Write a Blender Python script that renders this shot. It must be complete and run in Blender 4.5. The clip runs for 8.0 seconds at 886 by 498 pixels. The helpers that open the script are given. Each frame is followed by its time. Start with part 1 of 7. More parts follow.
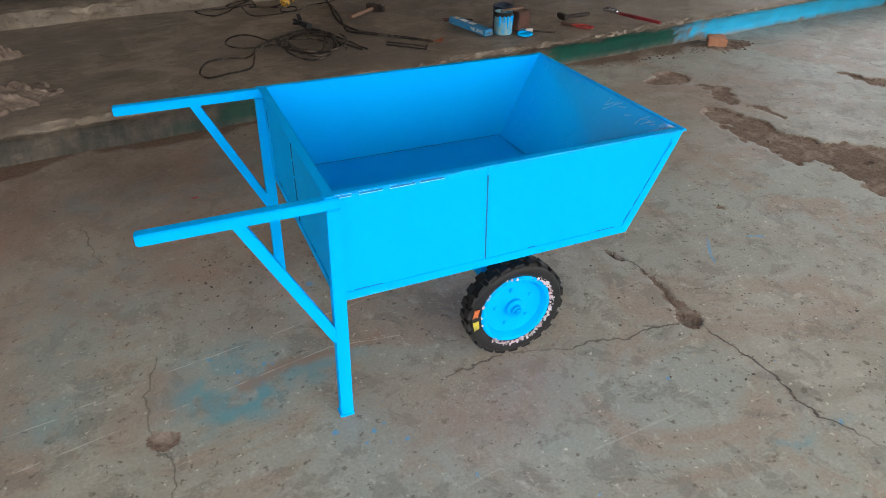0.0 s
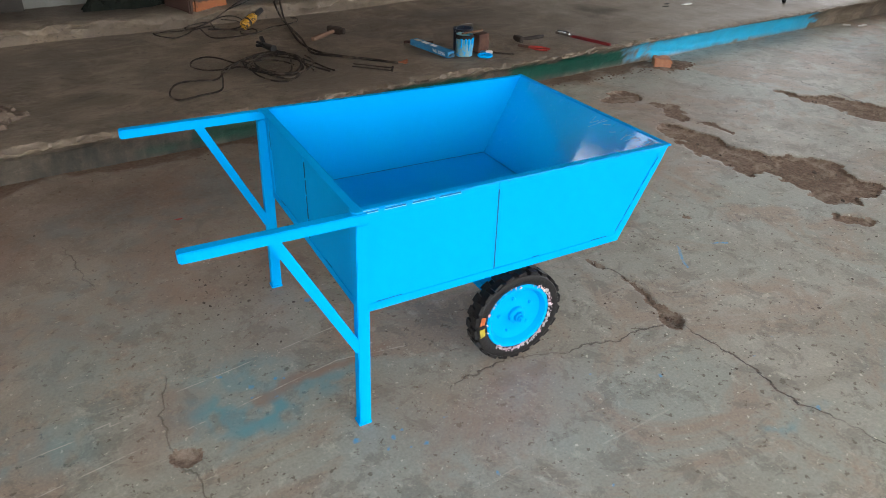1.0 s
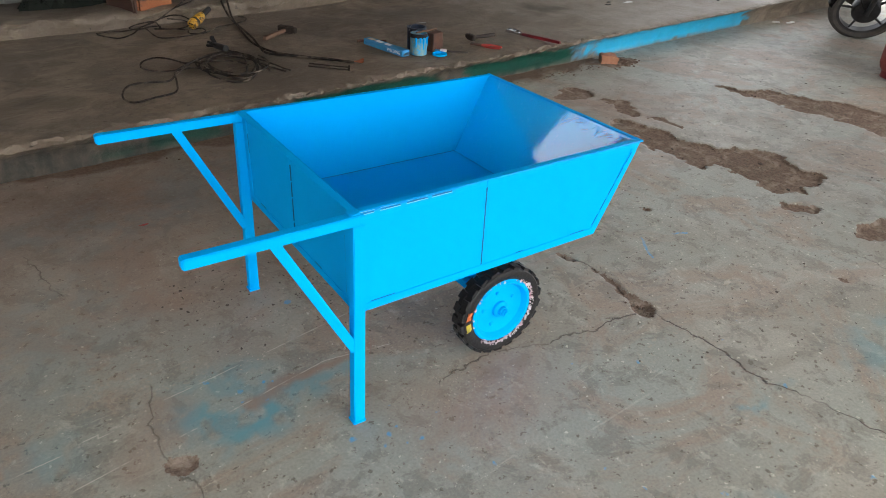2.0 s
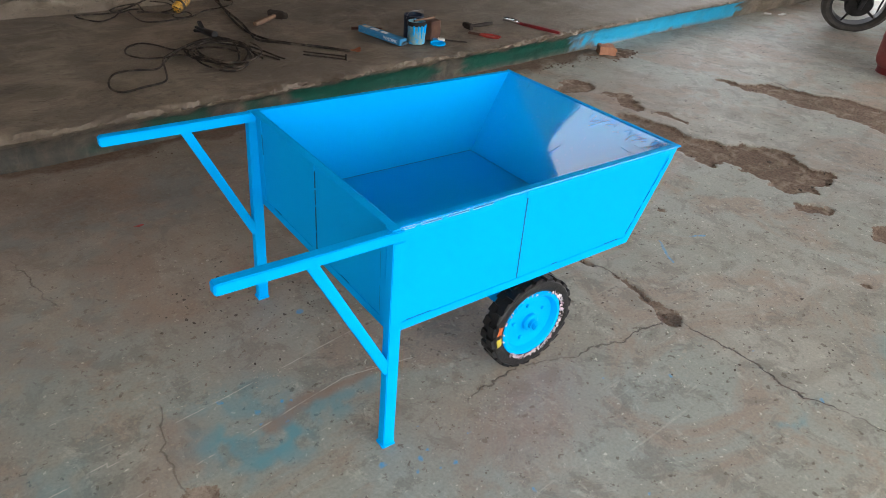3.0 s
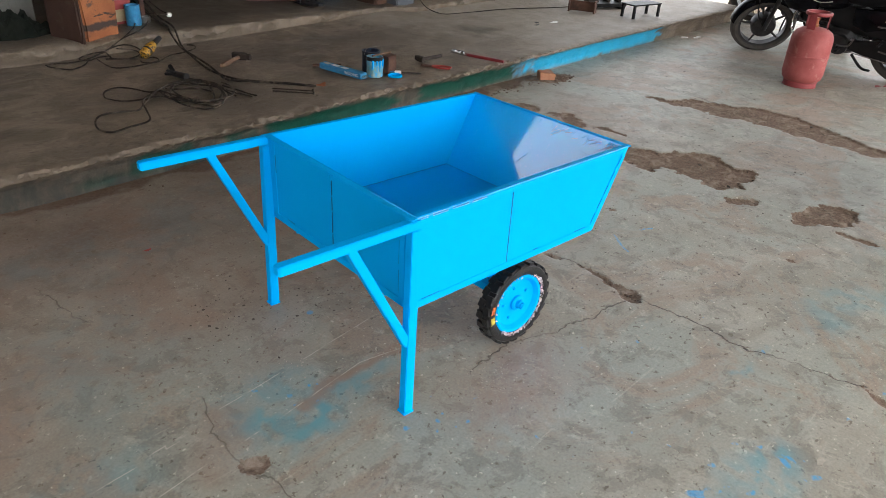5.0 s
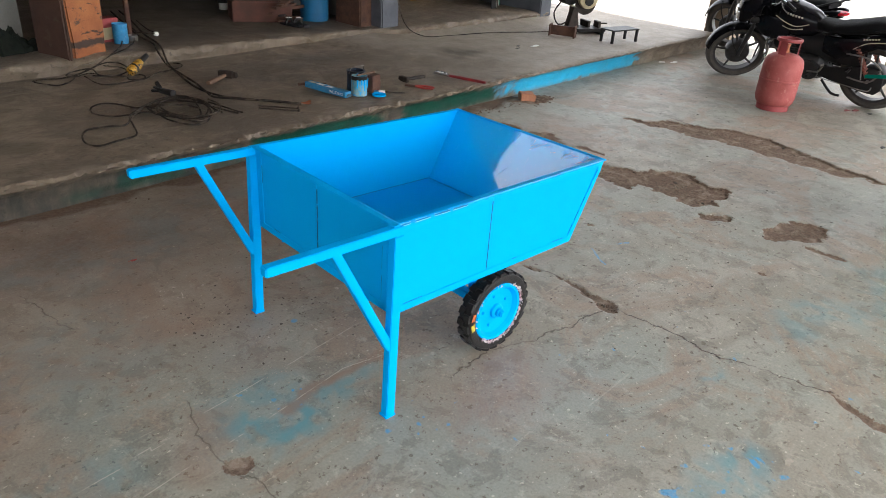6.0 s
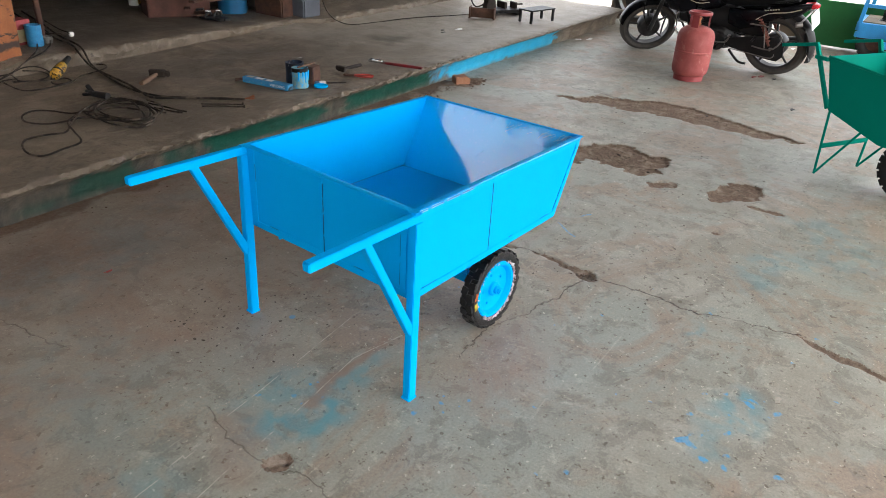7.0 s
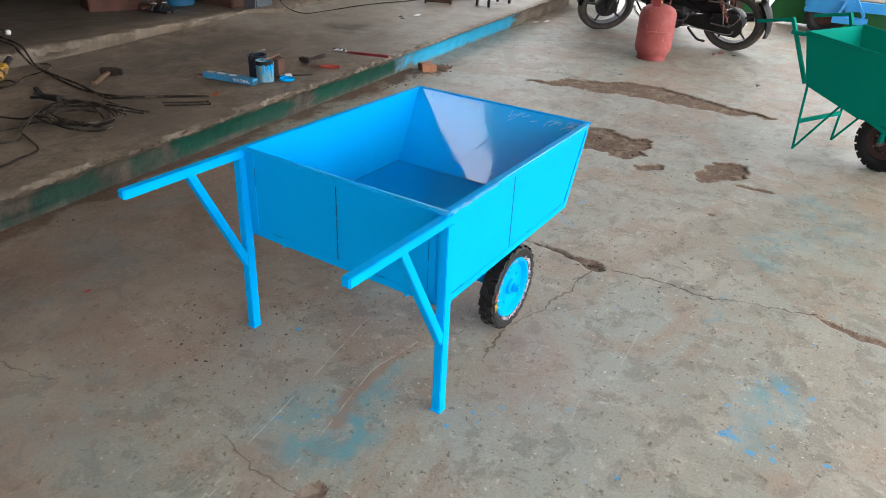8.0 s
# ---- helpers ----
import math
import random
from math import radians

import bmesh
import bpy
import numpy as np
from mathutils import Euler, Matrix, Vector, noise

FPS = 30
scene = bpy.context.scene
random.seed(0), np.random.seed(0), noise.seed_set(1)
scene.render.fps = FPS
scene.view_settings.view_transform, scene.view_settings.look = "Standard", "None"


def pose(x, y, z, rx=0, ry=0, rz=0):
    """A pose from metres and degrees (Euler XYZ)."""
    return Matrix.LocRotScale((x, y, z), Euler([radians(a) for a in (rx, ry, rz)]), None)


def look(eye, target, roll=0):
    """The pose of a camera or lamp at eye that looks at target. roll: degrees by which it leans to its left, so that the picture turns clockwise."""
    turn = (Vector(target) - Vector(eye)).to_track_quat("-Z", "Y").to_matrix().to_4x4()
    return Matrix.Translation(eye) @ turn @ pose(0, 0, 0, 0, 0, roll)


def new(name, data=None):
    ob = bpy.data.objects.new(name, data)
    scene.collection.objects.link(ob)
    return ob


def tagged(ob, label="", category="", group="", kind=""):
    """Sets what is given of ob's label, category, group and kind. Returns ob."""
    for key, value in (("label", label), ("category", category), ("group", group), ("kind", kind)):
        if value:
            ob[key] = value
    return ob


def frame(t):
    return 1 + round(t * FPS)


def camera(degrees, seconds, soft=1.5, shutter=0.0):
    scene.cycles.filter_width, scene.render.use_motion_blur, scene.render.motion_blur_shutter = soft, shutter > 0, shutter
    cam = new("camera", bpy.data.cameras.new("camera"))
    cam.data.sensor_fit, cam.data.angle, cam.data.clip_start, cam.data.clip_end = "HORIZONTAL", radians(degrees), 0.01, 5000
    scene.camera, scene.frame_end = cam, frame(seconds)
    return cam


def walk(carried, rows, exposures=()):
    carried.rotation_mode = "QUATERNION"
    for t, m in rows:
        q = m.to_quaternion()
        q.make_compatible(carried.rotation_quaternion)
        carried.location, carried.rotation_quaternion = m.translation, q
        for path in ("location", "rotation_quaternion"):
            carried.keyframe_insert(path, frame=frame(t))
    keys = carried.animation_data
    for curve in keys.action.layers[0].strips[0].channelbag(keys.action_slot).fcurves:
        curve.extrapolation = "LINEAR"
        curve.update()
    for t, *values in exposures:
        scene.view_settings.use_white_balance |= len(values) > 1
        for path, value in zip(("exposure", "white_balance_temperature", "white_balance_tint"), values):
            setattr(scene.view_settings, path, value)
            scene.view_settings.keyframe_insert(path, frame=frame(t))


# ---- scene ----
cam = camera(63.8, 8.0, soft=0.5)
PATH = [
    (0, (0.008, 0.011, 1.306), (0.8, 1.504, 0.238), -0.1),
    (0.5, (-0.106, 0.024, 1.332), (0.784, 1.49, 0.304), 1.2),
    (1, (-0.201, 0.033, 1.338), (0.761, 1.458, 0.316), 1.5),
    (1.5, (-0.276, 0.038, 1.349), (0.767, 1.41, 0.334), 2.5),
    (1.7, (-0.3, 0.043, 1.355), (0.773, 1.39, 0.339), 2.6),
    (2.8, (-0.346, 0.266, 1.351), (0.785, 1.536, 0.298), 3.8),
    (3, (-0.361, 0.29, 1.35), (0.788, 1.538, 0.291), 4.4),
    (3.5, (-0.496, 0.32, 1.371), (0.749, 1.502, 0.346), 4.7),
    (4, (-0.627, 0.305, 1.383), (0.662, 1.461, 0.38), 3.2),
    (4.5, (-0.664, 0.24, 1.387), (0.636, 1.412, 0.418), 2.5),
    (4.7, (-0.677, 0.212, 1.398), (0.618, 1.382, 0.421), 2.8),
    (5.8, (-0.752, 0.087, 1.399), (0.586, 1.258, 0.483), 4.2),
    (6, (-0.757, 0.109, 1.389), (0.595, 1.271, 0.482), 4.1),
    (6.5, (-0.865, 0.207, 1.39), (0.58, 1.276, 0.511), 3.9),
    (7, (-0.984, 0.3, 1.398), (0.511, 1.25, 0.469), 3.2),
    (7.5, (-1.021, 0.409, 1.389), (0.527, 1.278, 0.468), 3.5),
    (8, (-0.986, 0.56, 1.365), (0.574, 1.369, 0.41), 2.5),
]
walk(cam, [(t, look(eye, target, roll)) for t, eye, target, roll in PATH], [(0, 2.41), (3, 2.44), (4.5, 2.48), (6.5, 2.55), (7.5, 2.61), (8, 2.69)])

# ---- world, sun, exposure ----
world = bpy.data.worlds.new("overcast")
scene.world = world
world.use_nodes = True
wn, wl = world.node_tree.nodes, world.node_tree.links
sky = wn.new("ShaderNodeTexSky")
sky.sky_type, sky.sun_disc = "NISHITA", False
sky.sun_elevation, sky.sun_rotation = radians(55), radians(175)
sky.air_density, sky.dust_density = 0.8, 4.0
hsv = wn.new("ShaderNodeHueSaturation")
hsv.inputs["Saturation"].default_value = 0.22
wl.new(sky.outputs[0], hsv.inputs["Color"])
wl.new(hsv.outputs[0], wn["Background"].inputs["Color"])
wn["Background"].inputs["Strength"].default_value = 0.2
sun_data = bpy.data.lights.new("sun", "SUN")
sun_data.energy, sun_data.angle, sun_data.color = 0.6, radians(40), (1.0, 0.96, 0.9)
sun = new("sun", sun_data)
sun.matrix_world = look((0, 0, 20), (-0.05, 0.571, 19.181))


# ---- materials ----
def nodes_of(m):
    m.use_nodes = True
    return m.node_tree.nodes, m.node_tree.links, m.node_tree.nodes["Principled BSDF"]


def ramp(n, l, src, stops):
    r = n.new("ShaderNodeValToRGB")
    els = r.color_ramp.elements
    while len(els) < len(stops):
        els.new(0.5)
    for e, (p, c) in zip(els, stops):
        e.position = p
        e.color = (c, c, c, 1) if isinstance(c, (int, float)) else (*c, 1)
    l.new(src, r.inputs[0])
    return r.outputs[0]


def tex(n, l, co, scale, detail=6, rough=0.6, stretch=None, dist=0.0):
    if stretch:
        mp = n.new("ShaderNodeMapping")
        mp.inputs["Scale"].default_value = stretch
        l.new(co, mp.inputs[0])
        co = mp.outputs[0]
    t = n.new("ShaderNodeTexNoise")
    t.inputs["Scale"].default_value, t.inputs["Detail"].default_value = scale, detail
    t.inputs["Roughness"].default_value, t.inputs["Distortion"].default_value = rough, dist
    l.new(co, t.inputs["Vector"])
    return t.outputs["Fac"]


def mix(n, l, fac, a, b, kind="MIX"):
    m = n.new("ShaderNodeMix")
    m.data_type, m.blend_type = "RGBA", kind
    for i, v in ((0, fac), (6, a), (7, b)):
        if hasattr(v, "links"):
            l.new(v, m.inputs[i])
        elif i == 0:
            m.inputs[0].default_value = v
        else:
            m.inputs[i].default_value = (*v, 1)
    return m.outputs[2]


def bump(n, l, src, bsdf, strength, dist=0.01):
    b = n.new("ShaderNodeBump")
    b.inputs["Strength"].default_value, b.inputs["Distance"].default_value = strength, dist
    l.new(src, b.inputs["Height"])
    l.new(b.outputs[0], bsdf.inputs["Normal"])


def mat(name, c1, c2=None, rough=0.6, metal=0.0, scale=9.0, fine=140.0, relief=0.15, wear=None, wear_at=0.68, coat=0.0):
    """Two colours mixed by broad noise, fine grain, relief, and optional worn patches."""
    m = bpy.data.materials.new(name)
    n, l, p = nodes_of(m)
    co = n.new("ShaderNodeTexCoord").outputs["Object"]
    c2 = c2 or tuple(v * 0.8 for v in c1)
    a, b = tex(n, l, co, scale), tex(n, l, co, fine, 3)
    col = mix(n, l, ramp(n, l, a, [(0.35, 0.0), (0.68, 1.0)]), c1, c2)
    col = mix(n, l, 0.22, col, ramp(n, l, b, [(0.3, 0.35), (0.7, 1.0)]), "MULTIPLY")
    if wear:
        w = tex(n, l, co, scale * 2.3, 8, 0.7, dist=0.4)
        col = mix(n, l, ramp(n, l, w, [(wear_at - 0.02, 0.0), (wear_at + 0.03, 1.0)]), col, wear)
    l.new(col, p.inputs["Base Color"])
    l.new(ramp(n, l, a, [(0.2, max(0.02, rough - 0.07)), (0.8, min(1.0, rough + 0.1))]), p.inputs["Roughness"])
    p.inputs["Metallic"].default_value = metal
    p.inputs["Coat Weight"].default_value = coat
    if relief:
        bump(n, l, b, p, relief, 0.004)
    return m


def enamel(name, c1, c2, scratched=False):
    """Glossy hand-sprayed enamel with slight runs; scratched: pale drips and scrapes."""
    m = bpy.data.materials.new(name)
    n, l, p = nodes_of(m)
    co = n.new("ShaderNodeTexCoord").outputs["Object"]
    a, b = tex(n, l, co, 3.5), tex(n, l, co, 60, 4)
    col = mix(n, l, ramp(n, l, a, [(0.3, 0.0), (0.7, 1.0)]), c1, c2)
    if scratched:
        s = tex(n, l, co, 26, 5, 0.65, (1.0, 2.2, 0.16), 0.3)
        s2 = tex(n, l, co, 7, 3)
        f = n.new("ShaderNodeMath")
        f.operation = "MULTIPLY"
        l.new(ramp(n, l, s, [(0.71, 0.0), (0.74, 1.0)]), f.inputs[0])
        l.new(ramp(n, l, s2, [(0.5, 0.0), (0.62, 0.8)]), f.inputs[1])
        col = mix(n, l, f.outputs[0], col, (0.35, 0.62, 0.78))
    l.new(col, p.inputs["Base Color"])
    l.new(ramp(n, l, b, [(0.3, 0.42), (0.75, 0.5)]) if not scratched else ramp(n, l, b, [(0.3, 0.2), (0.75, 0.3)]), p.inputs["Roughness"])
    if not scratched:
        p.inputs["IOR"].default_value = 1.14
        p.inputs["Specular Tint"].default_value = (*(0.25 + 0.75 * v / max(c1) for v in c1), 1)
    p.inputs["Specular IOR Level"].default_value = 0.1 if scratched else 0.09
    if scratched:
        p.inputs["Coat Weight"].default_value, p.inputs["Coat Roughness"].default_value = 1.0, 0.006
        p.inputs["Coat IOR"].default_value = 1.88
    wav = tex(n, l, co, 9, 4, 0.55)
    if scratched:
        runs = tex(n, l, co, 60, 6, 0.7, (1.0, 0.1, 2.0), 0.6)
        q = n.new("ShaderNodeMath")
        q.operation = "MULTIPLY_ADD"
        l.new(ramp(n, l, runs, [(0.5, 0.0), (0.72, 1.0)]), q.inputs[0])
        q.inputs[1].default_value = 0.14
        l.new(wav, q.inputs[2])
        wav = q.outputs[0]
    bump(n, l, wav, p, 0.04 if scratched else 0.07, 0.01)
    if scratched:
        l.new(p.inputs["Normal"].links[0].from_socket, p.inputs["Coat Normal"])
    return m


BLUE = enamel("blue_enamel", (0.0006, 0.333, 0.75), (0.0008, 0.32, 0.73))
BLUE_GLOSS = enamel("blue_enamel_wet", (0.0006, 0.345, 0.76), (0.0008, 0.33, 0.74))
gloss = BLUE_GLOSS.node_tree.nodes["Principled BSDF"]
gloss.inputs["Coat Weight"].default_value, gloss.inputs["Coat Roughness"].default_value, gloss.inputs["Coat IOR"].default_value = 1.0, 0.06, 1.7
# Pale paint for scrapes, also for painted glints on the rim edges.
PALE_EDGE = mat("scrape_and_glint_paint", (0.30, 0.60, 0.80), (0.14, 0.50, 0.78), 0.35, scale=40)
# Base lighter than BLUE: stronger light on the front sheet put into the colour.
BLUE_SCRAPED_LIT = enamel("blue_enamel_scraped_lit", (0.0004, 0.44, 0.88), (0.0006, 0.41, 0.86), True)
GREEN = enamel("green_enamel", (0.002, 0.23, 0.165), (0.003, 0.20, 0.145))
# Dark seam strips: the shade in the gaps is put into the colour.
GAP_FAINT = mat("faint_seam_shade", (0.006, 0.19, 0.42), (0.006, 0.13, 0.3), 0.6)
GAP = mat("seam_gap_shade", (0.01, 0.10, 0.22), (0.008, 0.06, 0.14), 0.7)
RUBBER = mat("tyre_rubber", (0.009, 0.009, 0.010), (0.016, 0.0155, 0.0155), 0.36, scale=14, relief=0.3, wear=(0.035, 0.032, 0.03), wear_at=0.74)
RUBBER_DUSTY = mat("dusty_rubber", (0.05, 0.044, 0.039), (0.085, 0.074, 0.064), 0.85, scale=20, relief=0.3)
PAPER = mat("torn_paper", (0.55, 0.52, 0.54), (0.42, 0.27, 0.30), 0.85, scale=40)
ORANGE_TAPE = mat("orange_sticker", (0.62, 0.15, 0.03), (0.35, 0.09, 0.03), 0.6, scale=50)
YELLOW_TAPE = mat("yellow_sticker", (0.48, 0.39, 0.03), (0.28, 0.24, 0.04), 0.6, scale=50)
BLACK = mat("black_plastic", (0.014, 0.014, 0.015), (0.022, 0.021, 0.021), 0.45)
CABLE = mat("cable_sheath", (0.009, 0.0075, 0.0065), (0.03, 0.023, 0.018), 0.7, scale=7, wear=(0.085, 0.067, 0.052), wear_at=0.53)
STEEL = mat("dull_steel", (0.32, 0.31, 0.30), (0.2, 0.18, 0.16), 0.42, 0.9, scale=20)
CHROME = mat("chrome", (0.7, 0.7, 0.7), (0.6, 0.6, 0.6), 0.14, 1.0, relief=0)
RUST = mat("rusty_iron", (0.11, 0.05, 0.03), (0.06, 0.03, 0.022), 0.85, 0.2, scale=18, relief=0.4)
WOOD = mat("old_handle_wood", (0.17, 0.095, 0.055), (0.09, 0.05, 0.03), 0.75, scale=25)
RED = mat("red_paint", (0.21, 0.010, 0.016), (0.13, 0.008, 0.011), 0.4)
ORANGE_RED = mat("orange_red_grip", (0.38, 0.03, 0.022), (0.26, 0.02, 0.015), 0.5)
COPPER = mat("copper", (0.5, 0.2, 0.11), (0.3, 0.11, 0.06), 0.4, 0.8)
YELLOW = mat("yellow_plastic", (0.50, 0.27, 0.018), (0.34, 0.17, 0.012), 0.5, scale=18, wear=(0.035, 0.024, 0.014), wear_at=0.52)
LPG = mat("faded_red_paint", (0.38, 0.088, 0.08), (0.27, 0.045, 0.042), 0.65, scale=7, relief=0.35, wear=(0.36, 0.115, 0.10), wear_at=0.6)
LPG_DARK = mat("grimy_red_paint", (0.30, 0.04, 0.045), (0.22, 0.03, 0.03), 0.55, scale=9)
BIKE_BLACK = mat("black_lacquer", (0.004, 0.004, 0.006), (0.006, 0.006, 0.008), 0.2, relief=0)
BIKE_GREY = mat("engine_grey", (0.05, 0.05, 0.052), (0.025, 0.024, 0.024), 0.5, 0.5, scale=14)
ALLOY = mat("dark_alloy", (0.03, 0.03, 0.032), (0.05, 0.048, 0.046), 0.4, 0.3)
SEAT = mat("seat_vinyl", (0.004, 0.004, 0.005), (0.006, 0.006, 0.007), 0.75, relief=0.3, fine=400)
STRIPE = mat("pale_stripe", (0.55, 0.52, 0.46), (0.42, 0.35, 0.22), 0.4)
LENS_RED = mat("red_lens", (0.5, 0.01, 0.02), (0.4, 0.01, 0.015), 0.12, relief=0)
WHITE_PLATE = mat("white_plate", (0.72, 0.72, 0.70), (0.6, 0.6, 0.58), 0.5)
SHOCK = mat("red_spring", (0.22, 0.06, 0.035), (0.15, 0.04, 0.025), 0.5)
IRON = mat("dark_iron", (0.035, 0.024, 0.018), (0.02, 0.014, 0.011), 0.7, 0.3, scale=25, relief=0.4)
BRICKM = mat("fired_clay", (0.40, 0.19, 0.11), (0.32, 0.14, 0.08), 0.9, scale=30, relief=0.6)


def scuffed_pillar():
    m = mat("orange_pillar_paint", (0.36, 0.125, 0.038), (0.22, 0.068, 0.024), 0.75, scale=4, relief=0.3, wear=(0.09, 0.045, 0.03), wear_at=0.6)
    n, l, p = nodes_of(m)
    co = n.new("ShaderNodeTexCoord").outputs["Object"]
    old = p.inputs["Base Color"].links[0].from_socket
    rub = tex(n, l, co, 9, 6, 0.7, (0.5, 0.5, 2.6), 0.5)
    col = mix(n, l, ramp(n, l, rub, [(0.59, 0.0), (0.62, 0.9)]), old, (0.02, 0.014, 0.012))
    xyz = n.new("ShaderNodeSeparateXYZ")
    l.new(co, xyz.inputs[0])
    add = n.new("ShaderNodeMath")
    add.operation = "MULTIPLY_ADD"
    l.new(tex(n, l, co, 16, 5), add.inputs[0])
    add.inputs[1].default_value = 0.05
    l.new(xyz.outputs[2], add.inputs[2])
    band = ramp(n, l, add.outputs[0], [(0.345, 0.0), (0.355, 0.92), (0.385, 0.92), (0.395, 0.0)])
    l.new(mix(n, l, band, col, (0.02, 0.016, 0.015)), p.inputs["Base Color"])
    return m


PILLAR_ORANGE = scuffed_pillar()
PILLAR_GREY = mat("grey_pillar_paint", (0.10, 0.11, 0.13), (0.065, 0.07, 0.085), 0.75, scale=5)
PLASTER = mat("old_plaster", (0.36, 0.33, 0.28), (0.26, 0.23, 0.19), 0.9, scale=2.5, relief=0.4)
# Pale colour of an unseen wall that bounces light onto the handcart.
BOUNCE_WHITE = mat("bounce_white", (0.63, 0.6, 0.54), (0.52, 0.49, 0.43), 0.9, scale=2.5, relief=0.4, wear=(0.38, 0.35, 0.3), wear_at=0.66)
TARP = mat("dark_tarp", (0.006, 0.009, 0.007), (0.012, 0.014, 0.011), 0.9)
MORTAR = mat("pale_mortar", (0.44, 0.39, 0.33), (0.33, 0.29, 0.24), 0.9, scale=60)
# Tone of the unseen ceiling, chosen for the light it bounces down.
CEILING_TONE = mat("unseen_ceiling_tone", (0.36, 0.335, 0.30), (0.28, 0.26, 0.23), 0.9, scale=2.0, relief=0.3)
# Near-black base colour stands in for the shop's inner shade.
SHOP_SHADE = mat("shop_shade_plaster", (0.045, 0.04, 0.033), (0.024, 0.02, 0.017), 0.9, scale=2.0, relief=0.3)
PILLAR_RAW = mat("raw_concrete", (0.17, 0.13, 0.09), (0.12, 0.09, 0.065), 0.9, scale=3, relief=0.4)
DRUM = mat("blue_drum", (0.008, 0.11, 0.24), (0.006, 0.08, 0.18), 0.5, scale=6, wear=(0.1, 0.1, 0.1), wear_at=0.7)
LABELBLUE = mat("blue_label", (0.03, 0.25, 0.48), (0.025, 0.18, 0.36), 0.55, scale=30, wear=(0.3, 0.33, 0.35), wear_at=0.62)
LABELWHITE = mat("white_print", (0.75, 0.78, 0.8), (0.6, 0.62, 0.65), 0.6)
TINPAINT = mat("paint_smeared_tin", (0.26, 0.36, 0.32), (0.02, 0.26, 0.40), 0.45, scale=22, wear=(0.02, 0.30, 0.62), wear_at=0.55)
SACK = mat("sacking", (0.22, 0.165, 0.125), (0.10, 0.07, 0.05), 0.95, scale=30, relief=0.8)
LITTER = mat("white_litter", (0.8, 0.8, 0.78), (0.66, 0.65, 0.62), 0.8)
SHEETGREY = mat("grey_sheet", (0.17, 0.17, 0.155), (0.12, 0.12, 0.105), 0.6, scale=3)
GREENWALL = mat("green_gate_paint", (0.012, 0.2, 0.045), (0.01, 0.16, 0.035), 0.5, scale=3)
DARKBLUE = mat("trailer_blue", (0.03, 0.33, 0.74), (0.024, 0.28, 0.64), 0.4, scale=6)
CREAM = mat("cream_guard", (0.42, 0.36, 0.22), (0.34, 0.28, 0.17), 0.55, scale=9, wear=(0.12, 0.09, 0.06))
RUBBER.node_tree.nodes["Principled BSDF"].inputs["Specular IOR Level"].default_value = 0.4
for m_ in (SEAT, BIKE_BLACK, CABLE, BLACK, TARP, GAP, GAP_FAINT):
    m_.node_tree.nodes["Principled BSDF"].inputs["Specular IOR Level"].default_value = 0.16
LEAF = mat("leaf_green", (0.09, 0.16, 0.03), (0.06, 0.11, 0.02), 0.6)


